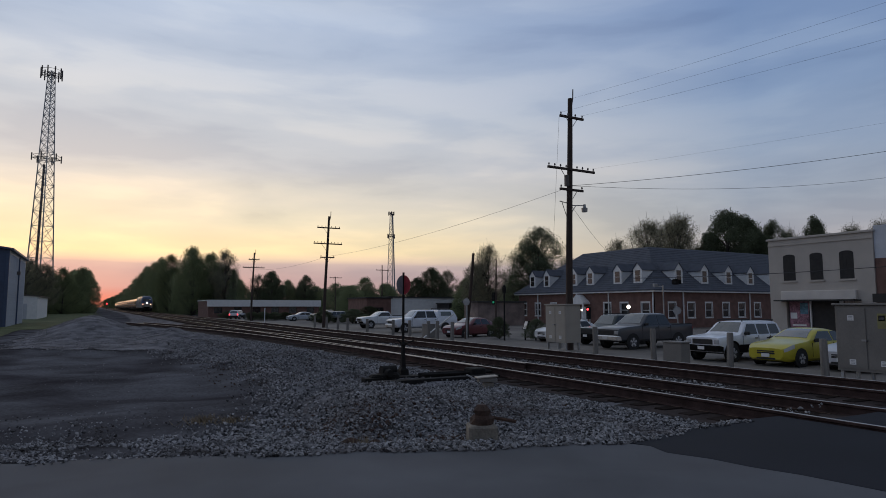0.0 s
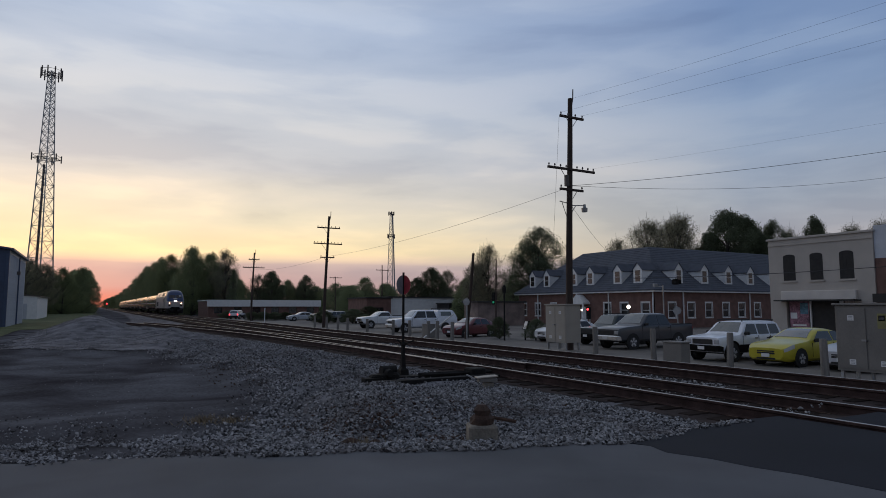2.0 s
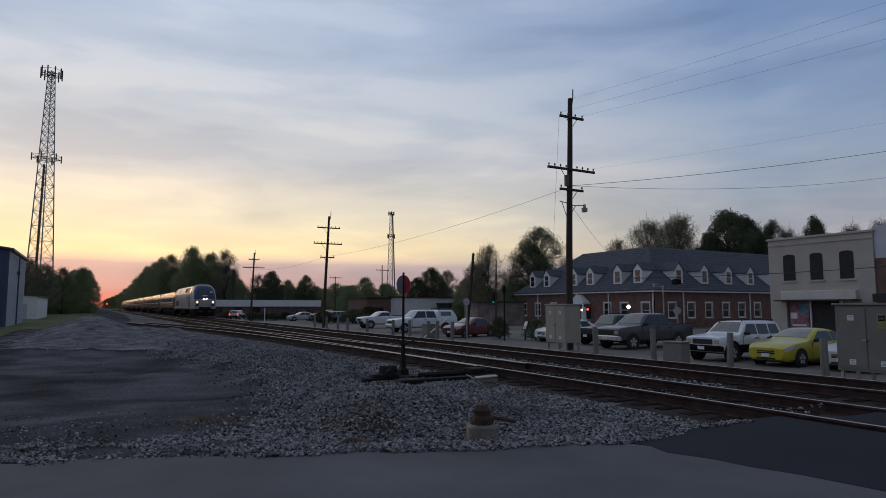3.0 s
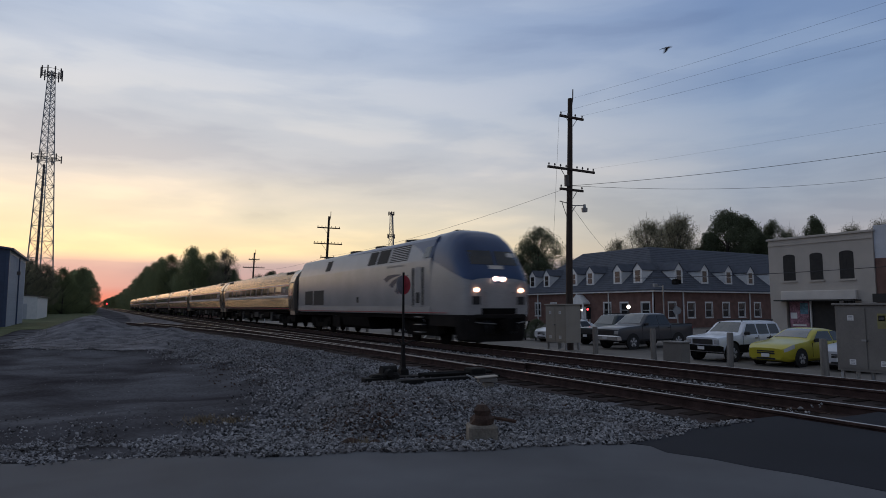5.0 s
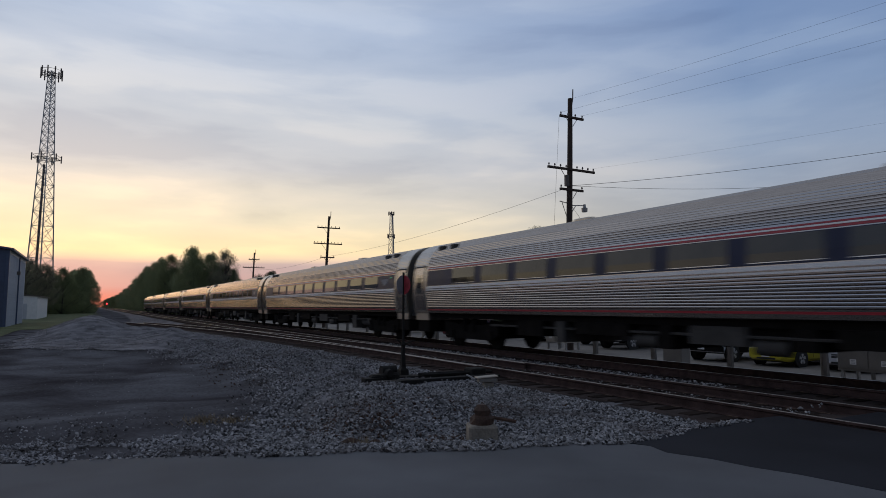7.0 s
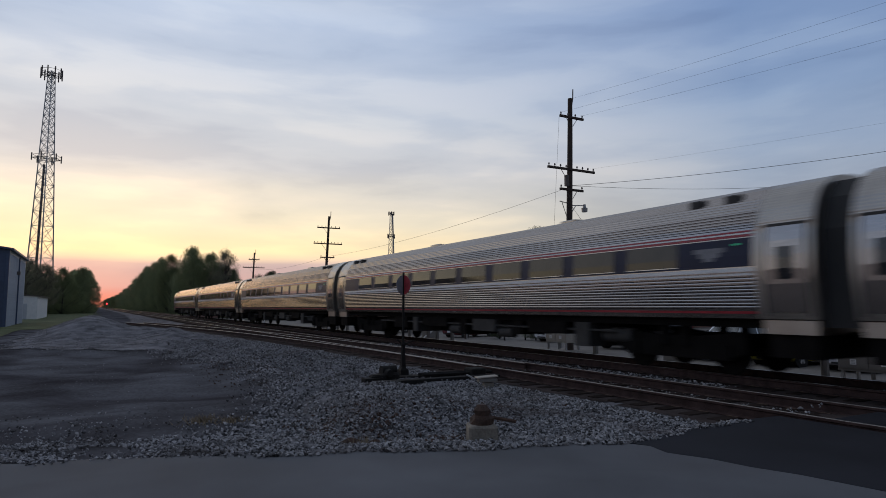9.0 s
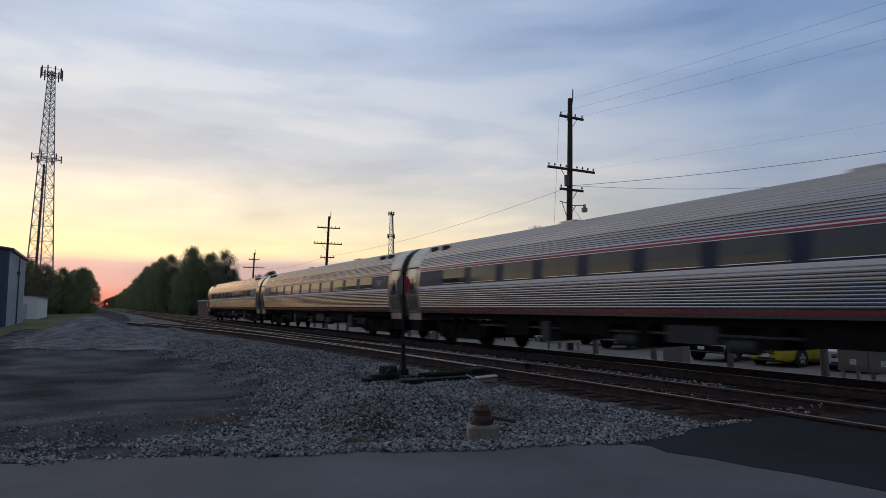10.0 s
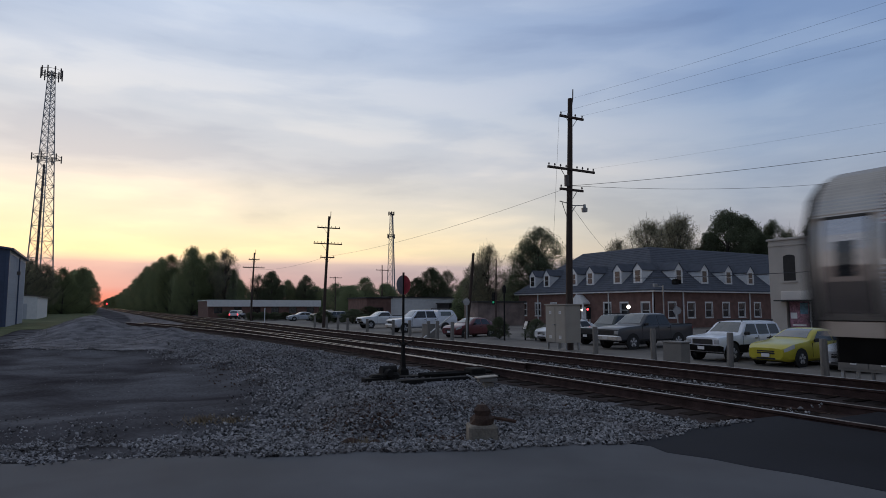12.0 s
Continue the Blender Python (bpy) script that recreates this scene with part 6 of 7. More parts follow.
def tree(kind, x, y, top, radius, ground=-0.6, label=None):
    (tm, cm), lab = TREES[kind]
    t = thing("tree", pose(0, 0, 0), label or lab, "tree", "trees around the town")
    base_r = {"round": 4.9, "wood": 5.3, "dark": 5.0, "pine": 4.2, "pale": 4.6, "cedar": 2.6}[kind]
    s = (top - ground) / 10.4
    sx = radius / base_r
    t.matrix_basis = pose(x, y, ground, 0, 0, random.uniform(0, 360)) @ Matrix.Diagonal((sx, sx, s, 1))
    part("trunk", tm, None, t, "dark bark trunk and limbs")
    part("crown", cm, None, t)
    return t


random.seed(21)
# wood beyond the siding, left of the line
for x, y, top, r in ((-12.5, 160, 11.2, 5.5), (-6.6, 176, 11.2, 5.0), (-9.5, 182, 10.5, 5.0), (-2.6, 190, 12.2, 4.6), (-5.6, 214, 11.8, 5.5), (-1.6, 230, 13.4, 4.5), (-15, 190, 11, 6), (-20, 175, 11, 6), (-11, 235, 12, 6),
                     # heights here raised, and the last four unseen trees added, to darken coach reflections
                     (-5.5, 262, 14.5, 6), (-7, 300, 17, 7), (-8, 345, 19.5, 8), (-9, 400, 22, 9), (-10, 470, 25, 10), (-12, 560, 29, 11), (-15, 680, 33, 12), (-18, 830, 38, 15), (-23, 1050, 44, 18), (-30, 1350, 52, 22)):
    tree("wood", x, y, top, r)
# wood right of the line
for x, y, top, r in ((20.5, 160, 16.2, 6.4), (25.0, 163, 15.2, 5.4), (17.8, 180, 15.8, 6.0), (23.5, 185, 15.5, 6.2), (17.6, 205, 16.6, 5.5), (27.8, 160, 12.4, 4.6), (17.8, 236, 17.4, 5.4), (31.5, 168, 10.5, 4.2), (17.9, 268, 17.6, 5.6),
                     (18.2, 306, 17.2, 6.0), (18.4, 350, 16, 6.2), (18.6, 400, 14.6, 6.4), (18.8, 470, 14.0, 7.0), (19.6, 560, 13, 8.0), (20.5, 690, 13.5, 9.5), (20.5, 850, 14, 10.5), (21, 1080, 15, 12), (22, 1400, 16, 14), (23, 225, 15, 6), (24, 260, 15, 7), (29, 200, 12, 6.5), (36, 185, 9.5, 6.0)):
    tree("wood", x, y, top, r)
tree("pale", 27.5, 156.0, 15.6, 4.4)
tree("pale", -12.0, 150.0, 11.6, 5.0)
tree("pale", -9.0, 152.0, 10.6, 4.0)
tree("cedar", 27.6, 147.5, 10.4, 1.8)
for kind, x, y, top, r in (("dark", 37.7, 152.4, 10.3, 4.6), ("pale", 34.6, 153.5, 9.6, 3.2), ("wood", 44, 161, 8.6, 4.2), ("dark", 47.8, 158.5, 9.9, 3.8), ("wood", 53, 166, 7.4, 4.6), ("wood", 50.8, 134, 6.4, 4.4), ("wood", 54.5, 141, 6.8, 4.6),
                           ("wood", 65, 160, 9.8, 4.6), ("wood", 70, 157.5, 8.2, 5.0), ("dark", 71.7, 133.3, 11.2, 5.2), ("pale", 79.8, 140, 11.2, 4.0), ("dark", 79, 129.5, 8.6, 3.4), ("dark", 68.4, 135, 8.6, 4.0), ("wood", 60, 170, 8.4, 5.0),
                           ("wood", 86, 136, 9.0, 5.0), ("wood", 41, 170, 8.6, 5.0), ("wood", 92, 128, 10.0, 5.4), ("wood", 96, 118, 10.5, 5.4)):
    tree(kind, x, y, top, r)
tree("dark", 60.0, 77.0, 14.2, 6.7, label="large dark green tree beside the brick building")
tree("dark", 62.2, 80.0, 11.5, 4.2)
tree("pale", 47.4, 71.8, 10.4, 3.0)
tree("pale", 49.4, 75.5, 9.2, 2.8)
tree("pale", 44.5, 71.0, 7.6, 2.4)
tree("wood", 52.0, 84.0, 6.5, 3.6)
for kind, x, y, top, r in (("pale", 74.5, 68.1, 15.3, 5.4), ("pale", 81.4, 81.6, 14.0, 3.6), ("pale", 84.5, 72.0, 16.4, 6.0), ("dark", 86.0, 66.0, 13.6, 4.6), ("pine", 85.4, 62.2, 16.8, 5.4), ("pine", 91.0, 62.8, 16.4, 5.2),
                           ("pine", 96.5, 62.0, 15.9, 4.2), ("dark", 90, 60, 13.6, 4.6), ("pale", 82.0, 68.5, 16.8, 5.6), ("pine", 92.0, 52.4, 15.0, 3.2), ("pale", 102.5, 52.5, 14.6, 4.2), ("pale", 108, 66, 15.8, 3.6), ("pale", 99, 47.0, 14.4, 4.0), ("dark", 104, 58, 12.4, 5.0)):
    tree(kind, x, y, top, r)
# far tree line behind the town
far_rng = random.Random(4)
for k in range(34):
    a = radians(11 + 62 * k / 33)
    d = far_rng.uniform(205, 250)
    tree("wood", d * math.sin(a), d * math.cos(a), far_rng.uniform(7.5, 10.5), far_rng.uniform(6.5, 8.5))


def hedge(x, y, w, h):
    (tm, cm), _ = TREES["dark"]
    b = thing("bush", pose(0, 0, 0), "trimmed round dark green bush beside the lot", "bush", "bushes by the lot")
    b.matrix_basis = pose(x, y, -0.86, 0, 0, random.uniform(0, 360)) @ Matrix.Diagonal((w / 10.0, w / 10.0, h / 10.0, 1))
    part("stems", tm, None, b)
    part("foliage", cm, None, b)


hedge(25.2, 36.8, 1.9, 1.6)
hedge(26.2, 33.9, 2.1, 1.5)
for x, y, w, h in ((30.6, 79.5, 4.6, 2.0), (27.0, 81.0, 4.2, 1.8), (24.5, 104.0, 4.0, 1.5), (26.5, 104.6, 4.0, 1.4), (28.4, 105, 4.0, 1.4), (22.6, 103.4, 3.6, 1.5), (33.5, 80.5, 5.0, 2.4), (22.0, 122, 4, 1.5)):
    hedge(x, y, w, h)

# ---- train ----
HALF = [(1.46, 1.22), (1.50, 1.24), (1.53, 1.42), (1.585, 1.9), (1.6, 2.2), (1.59, 2.5), (1.555, 2.88), (1.518, 3.05), (1.49, 3.16), (1.39, 3.42), (1.22, 3.67), (0.97, 3.86), (0.65, 3.98), (0.30, 4.03), (0.0, 4.05)]


def side_at(z, out=0.0):
    """Half width of a coach at height z on its side."""
    zs, xs = [p[1] for p in HALF[1:9]], [p[0] for p in HALF[1:9]]
    return float(np.interp(z, zs, xs)) + out


def fluted(half, zones, side_depth, pitch):
    """Subdivide a half outline, with ribs standing out in the zones of z; those of the roof stand out further."""
    pts = []
    for (x0, z0), (x1, z1) in zip(half[:-1], half[1:]):
        ln = math.hypot(x1 - x0, z1 - z0)
        zm = (z0 + z1) / 2
        rib = any(a <= zm <= b for a, b in zones)
        depth = side_depth * (1.6 if zm > 2.9 else 1.0)
        n = max(1, round(ln / pitch)) if rib else 1
        nx, nz = (z1 - z0) / ln, -(x1 - x0) / ln
        for k in range(n):
            for u, o in (((k + 0.05) / n, 0), ((k + 0.3) / n, depth), ((k + 0.7) / n, depth), ((k + 0.95) / n, 0)) if rib else ((k / n, 0),):
                pts.append((x0 + (x1 - x0) * u + nx * o, z0 + (z1 - z0) * u + nz * o))
    pts.append(half[-1])
    return pts


def mirror(half):
    return [(-x, z) for x, z in half] + [(x, z) for x, z in half[::-1][1:]]


def strip(s, y0, y1, z0, z1, out, sides=(-1, 1), n=2):
    """A thin band that follows the curve of a coach side."""
    for sd in sides:
        rows = []
        for y in (y0, y1):
            row = []
            for k in range(n + 1):
                z = z0 + (z1 - z0) * k / n
                row.append((sd * side_at(z, out), y, z))
            for k in range(n, -1, -1):
                z = z0 + (z1 - z0) * k / n
                row.append((sd * side_at(z, out - 0.03), y, z))
            rows.append(row)
        s.loft(rows)
    return s


def truck(parent, y, gauge=0.7525):
    """A two-axle truck as parts of a rail vehicle."""
    fr = Shape()
    for sd in (-1, 1):
        fr.prism([(y - 1.8, 0.5), (y - 1.3, 0.32), (y + 1.3, 0.32), (y + 1.8, 0.5), (y + 1.8, 0.95), (y + 0.6, 0.82), (y - 0.6, 0.82), (y - 1.8, 0.95)], "x", sd * 1.02 - 0.08, sd * 1.02 + 0.08)
        for a in (-1.27, 1.27):
            fr.box(sd * 1.02 - 0.13, sd * 1.02 + 0.13, y + a - 0.19, y + a + 0.19, 0.33, 0.66)
        fr.tube((sd * 1.05, y - 0.3, 0.6), (sd * 1.05, y - 0.3, 1.15), 0.14)
        fr.tube((sd * 1.05, y + 0.3, 0.6), (sd * 1.05, y + 0.3, 1.15), 0.14)
    fr.box(-1.0, 1.0, y - 0.35, y + 0.35, 0.5, 0.85)
    f = part("truck_frame", fr, M_UNDER, parent, "sooty black truck frame")
    for a in (-1.27, 1.27):
        w = Shape()
        for sd in (-1, 1):
            w.disc_x(sd * gauge - 0.06, sd * gauge + 0.06, y + a, 0.457, 0.457, 24, 0.015)
        w.tube((-0.75, y + a, 0.457), (0.75, y + a, 0.457), 0.09)
        part("wheelset", w, M_UNDER, f, "dark steel wheelset", smooth=True)


def coach():
    c = thing("passenger_coach", pose(12.95, 0, 0), "stainless steel passenger coach with fluted sides and blue window band", "train coach", "coaches of the train")
    L0, L1 = 0.33, 25.67
    half = fluted(HALF, [(1.40, 2.06), (3.0, 4.1)], 0.0062, 0.07)
    rib = mirror(half)
    part("body", Shape().loft([[(x, y, z) for x, z in rib] for y in (L0 + 1.15, L1 - 1.15)]), M_STEEL, c)
    for name, a, b in (("front_vestibule", L0, L0 + 1.148), ("rear_vestibule", L1 - 1.148, L1)):
        inward = [(x * 0.996, z) for x, z in mirror(fluted(HALF, [(3.1, 4.1)], 0.0062, 0.07))]
        ends = [[(x, a, z) for x, z in inward], [(x, b, z) for x, z in inward]]
        v = part(name, Shape().loft(ends), M_STEELDULL, c, "smooth stainless vestibule end", smooth=True)
        y0 = a + 0.16 if a == L0 else b - 0.92
        for sd in (-1, 1):
            d = Shape()
            strip(d, y0, y0 + 0.76, 1.36, 3.02, 0.004, (sd,), 6)
            door = part("vestibule_door", d, M_STEEL, v, "brushed stainless side door")
            g = Shape()
            strip(g, y0 + 0.2, y0 + 0.56, 2.0, 2.62, 0.012, (sd,), 3)
            part("door_window", g, M_GLASS, v, "dark glass door window")
            fr = Shape()
            strip(fr, y0 - 0.05, y0 - 0.004, 1.3, 3.08, 0.006, (sd,), 6)
            strip(fr, y0 + 0.764, y0 + 0.81, 1.3, 3.08, 0.006, (sd,), 6)
            strip(fr, y0 - 0.004, y0 + 0.764, 3.024, 3.08, 0.006, (sd,), 2)
            part("door_frame", fr, M_UNDERGREY, v, "dark rubber door seal")
        skirt = Shape().box(-1.45, 1.45, a + 0.05, b - 0.05, 0.95, 1.215)
        # added black filler that makes the gap below the vestibule read dark
        part("underbody_filler", Shape().box(-1.38, 1.38, a + 0.12, b - 0.12, 0.5, 0.948), M_UNDER, v, "black box added to darken the space under the vestibule")
        part("step_well", skirt, M_STEELDULL, v, "dull stainless step well")
    band = Shape()
    strip(band, L0 + 1.2, L1 - 1.2, 2.28, 2.86, 0.008, n=5)
    part("blue_band", band, M_BLUEBAND, c, "dark blue window band")
    red = Shape()
    strip(red, L0 + 1.2, L1 - 1.2, 2.885, 2.932, 0.008)
    strip(red, L0 + 1.2, L1 - 1.2, 2.975, 3.01, 0.008)
    part("red_pinstripe", red, M_RED, c, "thin red stripe")
    wh = Shape()
    strip(wh, L0 + 1.2, L1 - 1.2, 2.10, 2.262, 0.006, n=2)
    strip(wh, L0 + 1.2, L1 - 1.2, 2.937, 2.97, 0.007)
    part("white_stripe", wh, M_WHITE, c, "white stripe under the windows")
    low = Shape()
    strip(low, L0 + 1.2, L1 - 1.2, 1.335, 1.385, 0.006)
    part("red_sill_stripe", low, M_RED, c, "red stripe along the sill")
    for sd in (-1, 1):
        pane = strip(Shape(), 0, 1.52, 2.345, 2.845, 0.016, (sd,), 3).mesh("window_pane", M_COACHGLASS)
        trim = strip(Shape(), 0.02, 1.5, 2.322, 2.338, 0.02, (sd,), 1).mesh("window_trim", M_CHROME)
        for k in range(10):
            p = part("window_pane", pane, None, c, at=pose(0, 3.33 + 1.96 * k, 0))
            part("window_trim", trim, None, p, "bright metal window trim")
        for y in (2.0, 2.9, 22.9, 23.8):
            part("roof_vent", Shape().cbox(sd * 1.1 - 0.15, sd * 1.1 + 0.15, y, y + 0.36, 3.66, 3.83, 0.03), M_UNDERGREY, c, "dark roof vent")
    for y in (8.0, 16.5):
        part("roof_hatch", Shape().cbox(-0.45, 0.45, y, y + 0.7, 4.01, 4.1, 0.03), M_STEELDULL, c)
    for a, b in ((0.0, L0), (L1, 26.0)):
        s = Shape()
        s.prism([(-1.3, 1.1), (1.3, 1.1), (1.32, 2.9), (1.1, 3.5), (0.7, 3.86), (-0.7, 3.86), (-1.1, 3.5), (-1.32, 2.9)], "y", a, b)
        d = part("diaphragm", s, M_RUBBER, c, "black rubber diaphragm between coaches")
    part("front_coupler", Shape().box(-0.15, 0.15, -0.02, 1.2, 0.72, 1.0), M_UNDER, c)
    part("rear_coupler", Shape().box(-0.15, 0.15, 24.8, 26.02, 0.72, 1.0), M_UNDER, c)
    part("center_sill", Shape().box(-1.3, 1.3, 0.6, 25.4, 1.05, 1.21), M_UNDER, c, "dark underframe")
    for y0, y1, z0, mt, wd in ((6.5, 7.1, 0.42, M_UNDERGREY, 1.36), (7.4, 9.2, 0.72, M_UNDER, 1.38), (9.6, 10.1, 0.62, M_UNDER, 1.3), (11.0, 12.4, 0.66, M_UNDERGREY, 1.36),
                               (12.9, 13.3, 0.5, M_UNDER, 1.32), (14.2, 16.2, 0.74, M_UNDER, 1.36), (16.6, 17.0, 0.48, M_UNDERGREY, 1.38), (17.6, 18.9, 0.6, M_UNDER, 1.35)):
        part("equipment_box", Shape().cbox(-wd, wd, y0, y1, z0, 1.06, 0.03), mt, c)
    part("underfloor_pan", Shape().box(-1.12, 1.12, 5.9, 20.1, 0.82, 1.04), M_UNDER, c, "sooty underfloor equipment")
    for y in (10.55, 13.75):
        part("air_reservoir", Shape().tube((-1.12, y - 0.35, 0.66), (-1.12, y + 0.35, 0.66), 0.17, n=14), M_UNDERGREY, c, "dull grey air reservoir", smooth=True)
    for sd in (-1, 1):
        pipe = Shape().tube((sd * 1.28, 5.6, 0.86), (sd * 1.28, 20.4, 0.86), 0.035, n=6)
        part("brake_pipe", pipe, M_UNDERGREY, c, "grey pipe under the floor")
        # pale emblem on the plain ends of the band
        for y in (2.15,):
            em = Shape()
            strip(em, y, y + 0.75, 2.60, 2.70, 0.0125, (sd,), 2)
            strip(em, y + 0.12, y + 0.62, 2.50, 2.60, 0.0125, (sd,), 2)
            strip(em, y + 0.25, y + 0.5, 2.42, 2.50, 0.0125, (sd,), 2)
            part("band_emblem", em, M_TARGETGREY, c, "pale emblem shape on the band")
    part("air_tank", Shape().tube((-1.0, 5.2, 0.75), (-1.0, 6.2, 0.75), 0.2, n=12), M_UNDERGREY, c, smooth=True)
    truck(c, 3.9)
    truck(c, 22.1)
    part("marker_light", Shape().cbox(-1.60, -1.5, L0 + 1.5, L0 + 1.6, 2.72, 2.76, 0.01), G_GREEN, c, "small lit green marker light")
    return c


def locomotive():
    c = thing("locomotive", pose(12.95, 0, 0), "silver and blue diesel passenger locomotive with lit headlights", "locomotive")
    R = -0.75           # rear end
    CAB = -18.6         # where the nose begins to round
    half = [(1.50, 1.18), (1.52, 1.22), (1.52, 3.28), (1.50, 3.35), (1.22, 4.14), (1.13, 4.24), (0.95, 4.30), (0.0, 4.40)]
    ring = mirror(half)
    part("body", Shape().loft([[(x, y, z) for x, z in ring] for y in (CAB, R)]), M_LOCOSILVER, c, smooth=True)
    low = Shape()
    for sd in (-1, 1):
        low.box(sd * 1.523 - 0.012, sd * 1.523 + 0.012, CAB, R, 1.27, 1.5)
    part("lower_band", low, M_LOCOGREY, c, "mid grey band along the sill")
    red = Shape()
    for sd in (-1, 1):
        red.box(sd * 1.526 - 0.012, sd * 1.526 + 0.012, CAB - 1.3, R, 1.232, 1.258)
    part("red_stripe", red, M_RED, c, "thin dark red stripe along the sill")

    # nose: rings that lean back and narrow towards the front
    NOSE = [(CAB, 1.52, 4.45), (-18.9, 1.52, 4.47), (-19.4, 1.515, 4.44), (-19.85, 1.505, 4.32), (-20.2, 1.49, 4.08), (-20.5, 1.46, 3.72), (-20.72, 1.43, 3.32), (-20.88, 1.40, 2.96), (-21.0, 1.36, 2.68), (-21.08, 1.28, 2.5)]

    def nose_ring(wide, top, low_z=1.18, n=9):
        pts = [(wide * 0.97, low_z), (wide, low_z + 0.3), (wide, 2.2)]
        for k in range(n):
            a = (k + 1) / n * math.pi / 2
            pts.append((wide * (max(0.0, math.cos(a)) ** 0.5), 2.2 + (top - 2.2) * math.sin(a) ** 0.85))
        return mirror(pts)

    def at_y(y):
        ys = [-p[0] for p in NOSE]
        return float(np.interp(-y, ys, [p[1] for p in NOSE])), float(np.interp(-y, ys, [p[2] for p in NOSE]))

    def nose_x(y, z):
        """Half width of the nose at a station and height."""
        wide, top = at_y(y)
        u = max(0.0, min(1.0, (z - 2.2) / (top - 2.2)))
        s = min(1.0, u ** (1 / 0.85))
        return wide * math.sqrt(max(0.0, math.cos(math.asin(s))))

    def nose_y(x, z):
        """Station at which the nose's surface has the half width x at height z."""
        a, b = CAB, -21.08
        for _ in range(40):
            m = (a + b) / 2
            if nose_x(m, z) > abs(x) and z < at_y(m)[1]:
                a = m
            else:
                b = m
        return a

    part("nose", Shape().loft([[(x, y, z) for x, z in nose_ring(w, t)] for y, w, t in NOSE]), M_LOCOSILVER, c, "silver rounded nose", smooth=True)

    # the blue upper nose: the same form a little proud, cut along a falling line
    blue = Shape()
    fine = []
    for k in range(26):
        y = CAB + 0.6 - (21.06 + CAB + 0.6) * k / 25
        yy = min(y, CAB)
        wide, top = at_y(yy)
        zc = min(top - 0.05, float(np.interp(-y, [18.0, 18.6, 19.4, 20.4, 21.1], [3.48, 3.28, 3.02, 2.66, 2.4])))
        row = []
        for i in range(17):
            z = zc + (top - zc) * math.sin(i / 16 * math.pi / 2)
            row.append((nose_x(yy, z) if i < 16 else 0.0, z))
        full = [(-x - 0.014, z + 0.012) for x, z in row[:-1]] + [(0.0, top + 0.014)] + [(x + 0.014, z + 0.012) for x, z in row[:-1][::-1]]
        fine.append([(x, y - 0.014, z) for x, z in full])
    blue.loft(fine, caps=False, closed=False)
    blue.f.append(tuple(range(len(blue.v) - 33, len(blue.v))))
    part("blue_hood", blue, M_LOCOBLUE, c, "deep blue painted upper nose and cab roof", smooth=True)

    def nose_patch(name, x0, x1, z0, z1, mt, label, out=0.03, n=5):
        s = Shape()
        front = [[(x0 + (x1 - x0) * i / n, nose_y(x0 + (x1 - x0) * i / n, z0 + (z1 - z0) * j / n) - out, z0 + (z1 - z0) * j / n) for i in range(n + 1)] for j in range(n + 1)]
        ring = front[0] + [r[-1] for r in front[1:]] + front[-1][::-1][1:] + [r[0] for r in front[1:-1][::-1]]
        for j in range(n):
            s.add(front[j] + front[j + 1], [(i, i + 1, n + 2 + i, n + 1 + i) for i in range(n)])
        part(name, s, mt, c, label, smooth=True)

    roofblue = Shape()
    top = [(-1.25, 3.98), (-1.21, 4.13), (-1.13, 4.232), (-0.955, 4.312), (0.0, 4.415), (0.955, 4.312), (1.13, 4.232), (1.21, 4.13), (1.25, 3.98)]
    under = [(x * 0.97, z - 0.06) for x, z in top[::-1]]
    roofblue.loft([[(x, y, z) for x, z in top + under] for y in (CAB + 0.6, -9.0)])
    part("blue_roof", roofblue, M_LOCOBLUE, c, "deep blue roof")
    # blue along the top of the sloped wall, dropping to the cab
    for sd in (-1, 1):
        edge = Shape()
        fx = lambda z: float(np.interp(z, [3.28, 3.35, 4.14, 4.24], [1.52, 1.50, 1.22, 1.13])) + 0.014
        rows = []
        for y, zl in ((-8.6, 4.17), (-12.0, 4.12), (-16.45, 4.10), (-16.8, 4.0), (-17.3, 3.84), (-18.0, 3.52), (-18.62, 3.36)):
            rows.append([(sd * fx(zl), y, zl), (sd * fx((zl + 4.14) / 2), y, (zl + 4.14) / 2), (sd * fx(max(zl, 4.14)), y, max(zl, 4.14)), (sd * fx(4.24), y, 4.245), (sd * 1.08, y, 4.2), (sd * (fx(zl) - 0.05), y, zl)])
        part("blue_roof_edge", edge.loft(rows), M_LOCOBLUE, c, "deep blue edge along the roof")
    part("grey_roof", Shape().loft([[(x, y, z - 0.004) for x, z in top + under] for y in (-9.0, R - 0.3)]), M_LOCOGREY, c, "grey roof")

    # windscreen and cab side windows
    for x0, x1 in ((-1.05, -0.06), (0.06, 1.05)):
        nose_patch("windscreen", x0, x1, 3.02, 3.56, M_GLASS, "dark sloped windscreen")
    # unlit pale panel whose colour stands in for sky reflected above the headlights
    nose_patch("number_board", -0.34, 0.3, 2.86, 3.0, M_AWNING, "pale panel painted as reflected sky over the headlights", 0.035)
    # pale patch on the right pane: sky glare put into the colour
    nose_patch("sun_visor", 0.62, 1.0, 3.34, 3.5, M_AWNING, "pale strip painted as sky glare on the windscreen", 0.034)
    for sd in (-1, 1):
        for y0, y1 in ((-18.45, -17.95),):
            s = Shape()
            s.prism([(sd * 1.505, 3.42), (sd * 1.36, 3.86), (sd * 1.28, 3.86), (sd * 1.42, 3.42)] if y1 > -18.4 else [(sd * 1.545, 3.05), (sd * 1.47, 3.5), (sd * 1.40, 3.5), (sd * 1.46, 3.05)], "y", y0, y1)
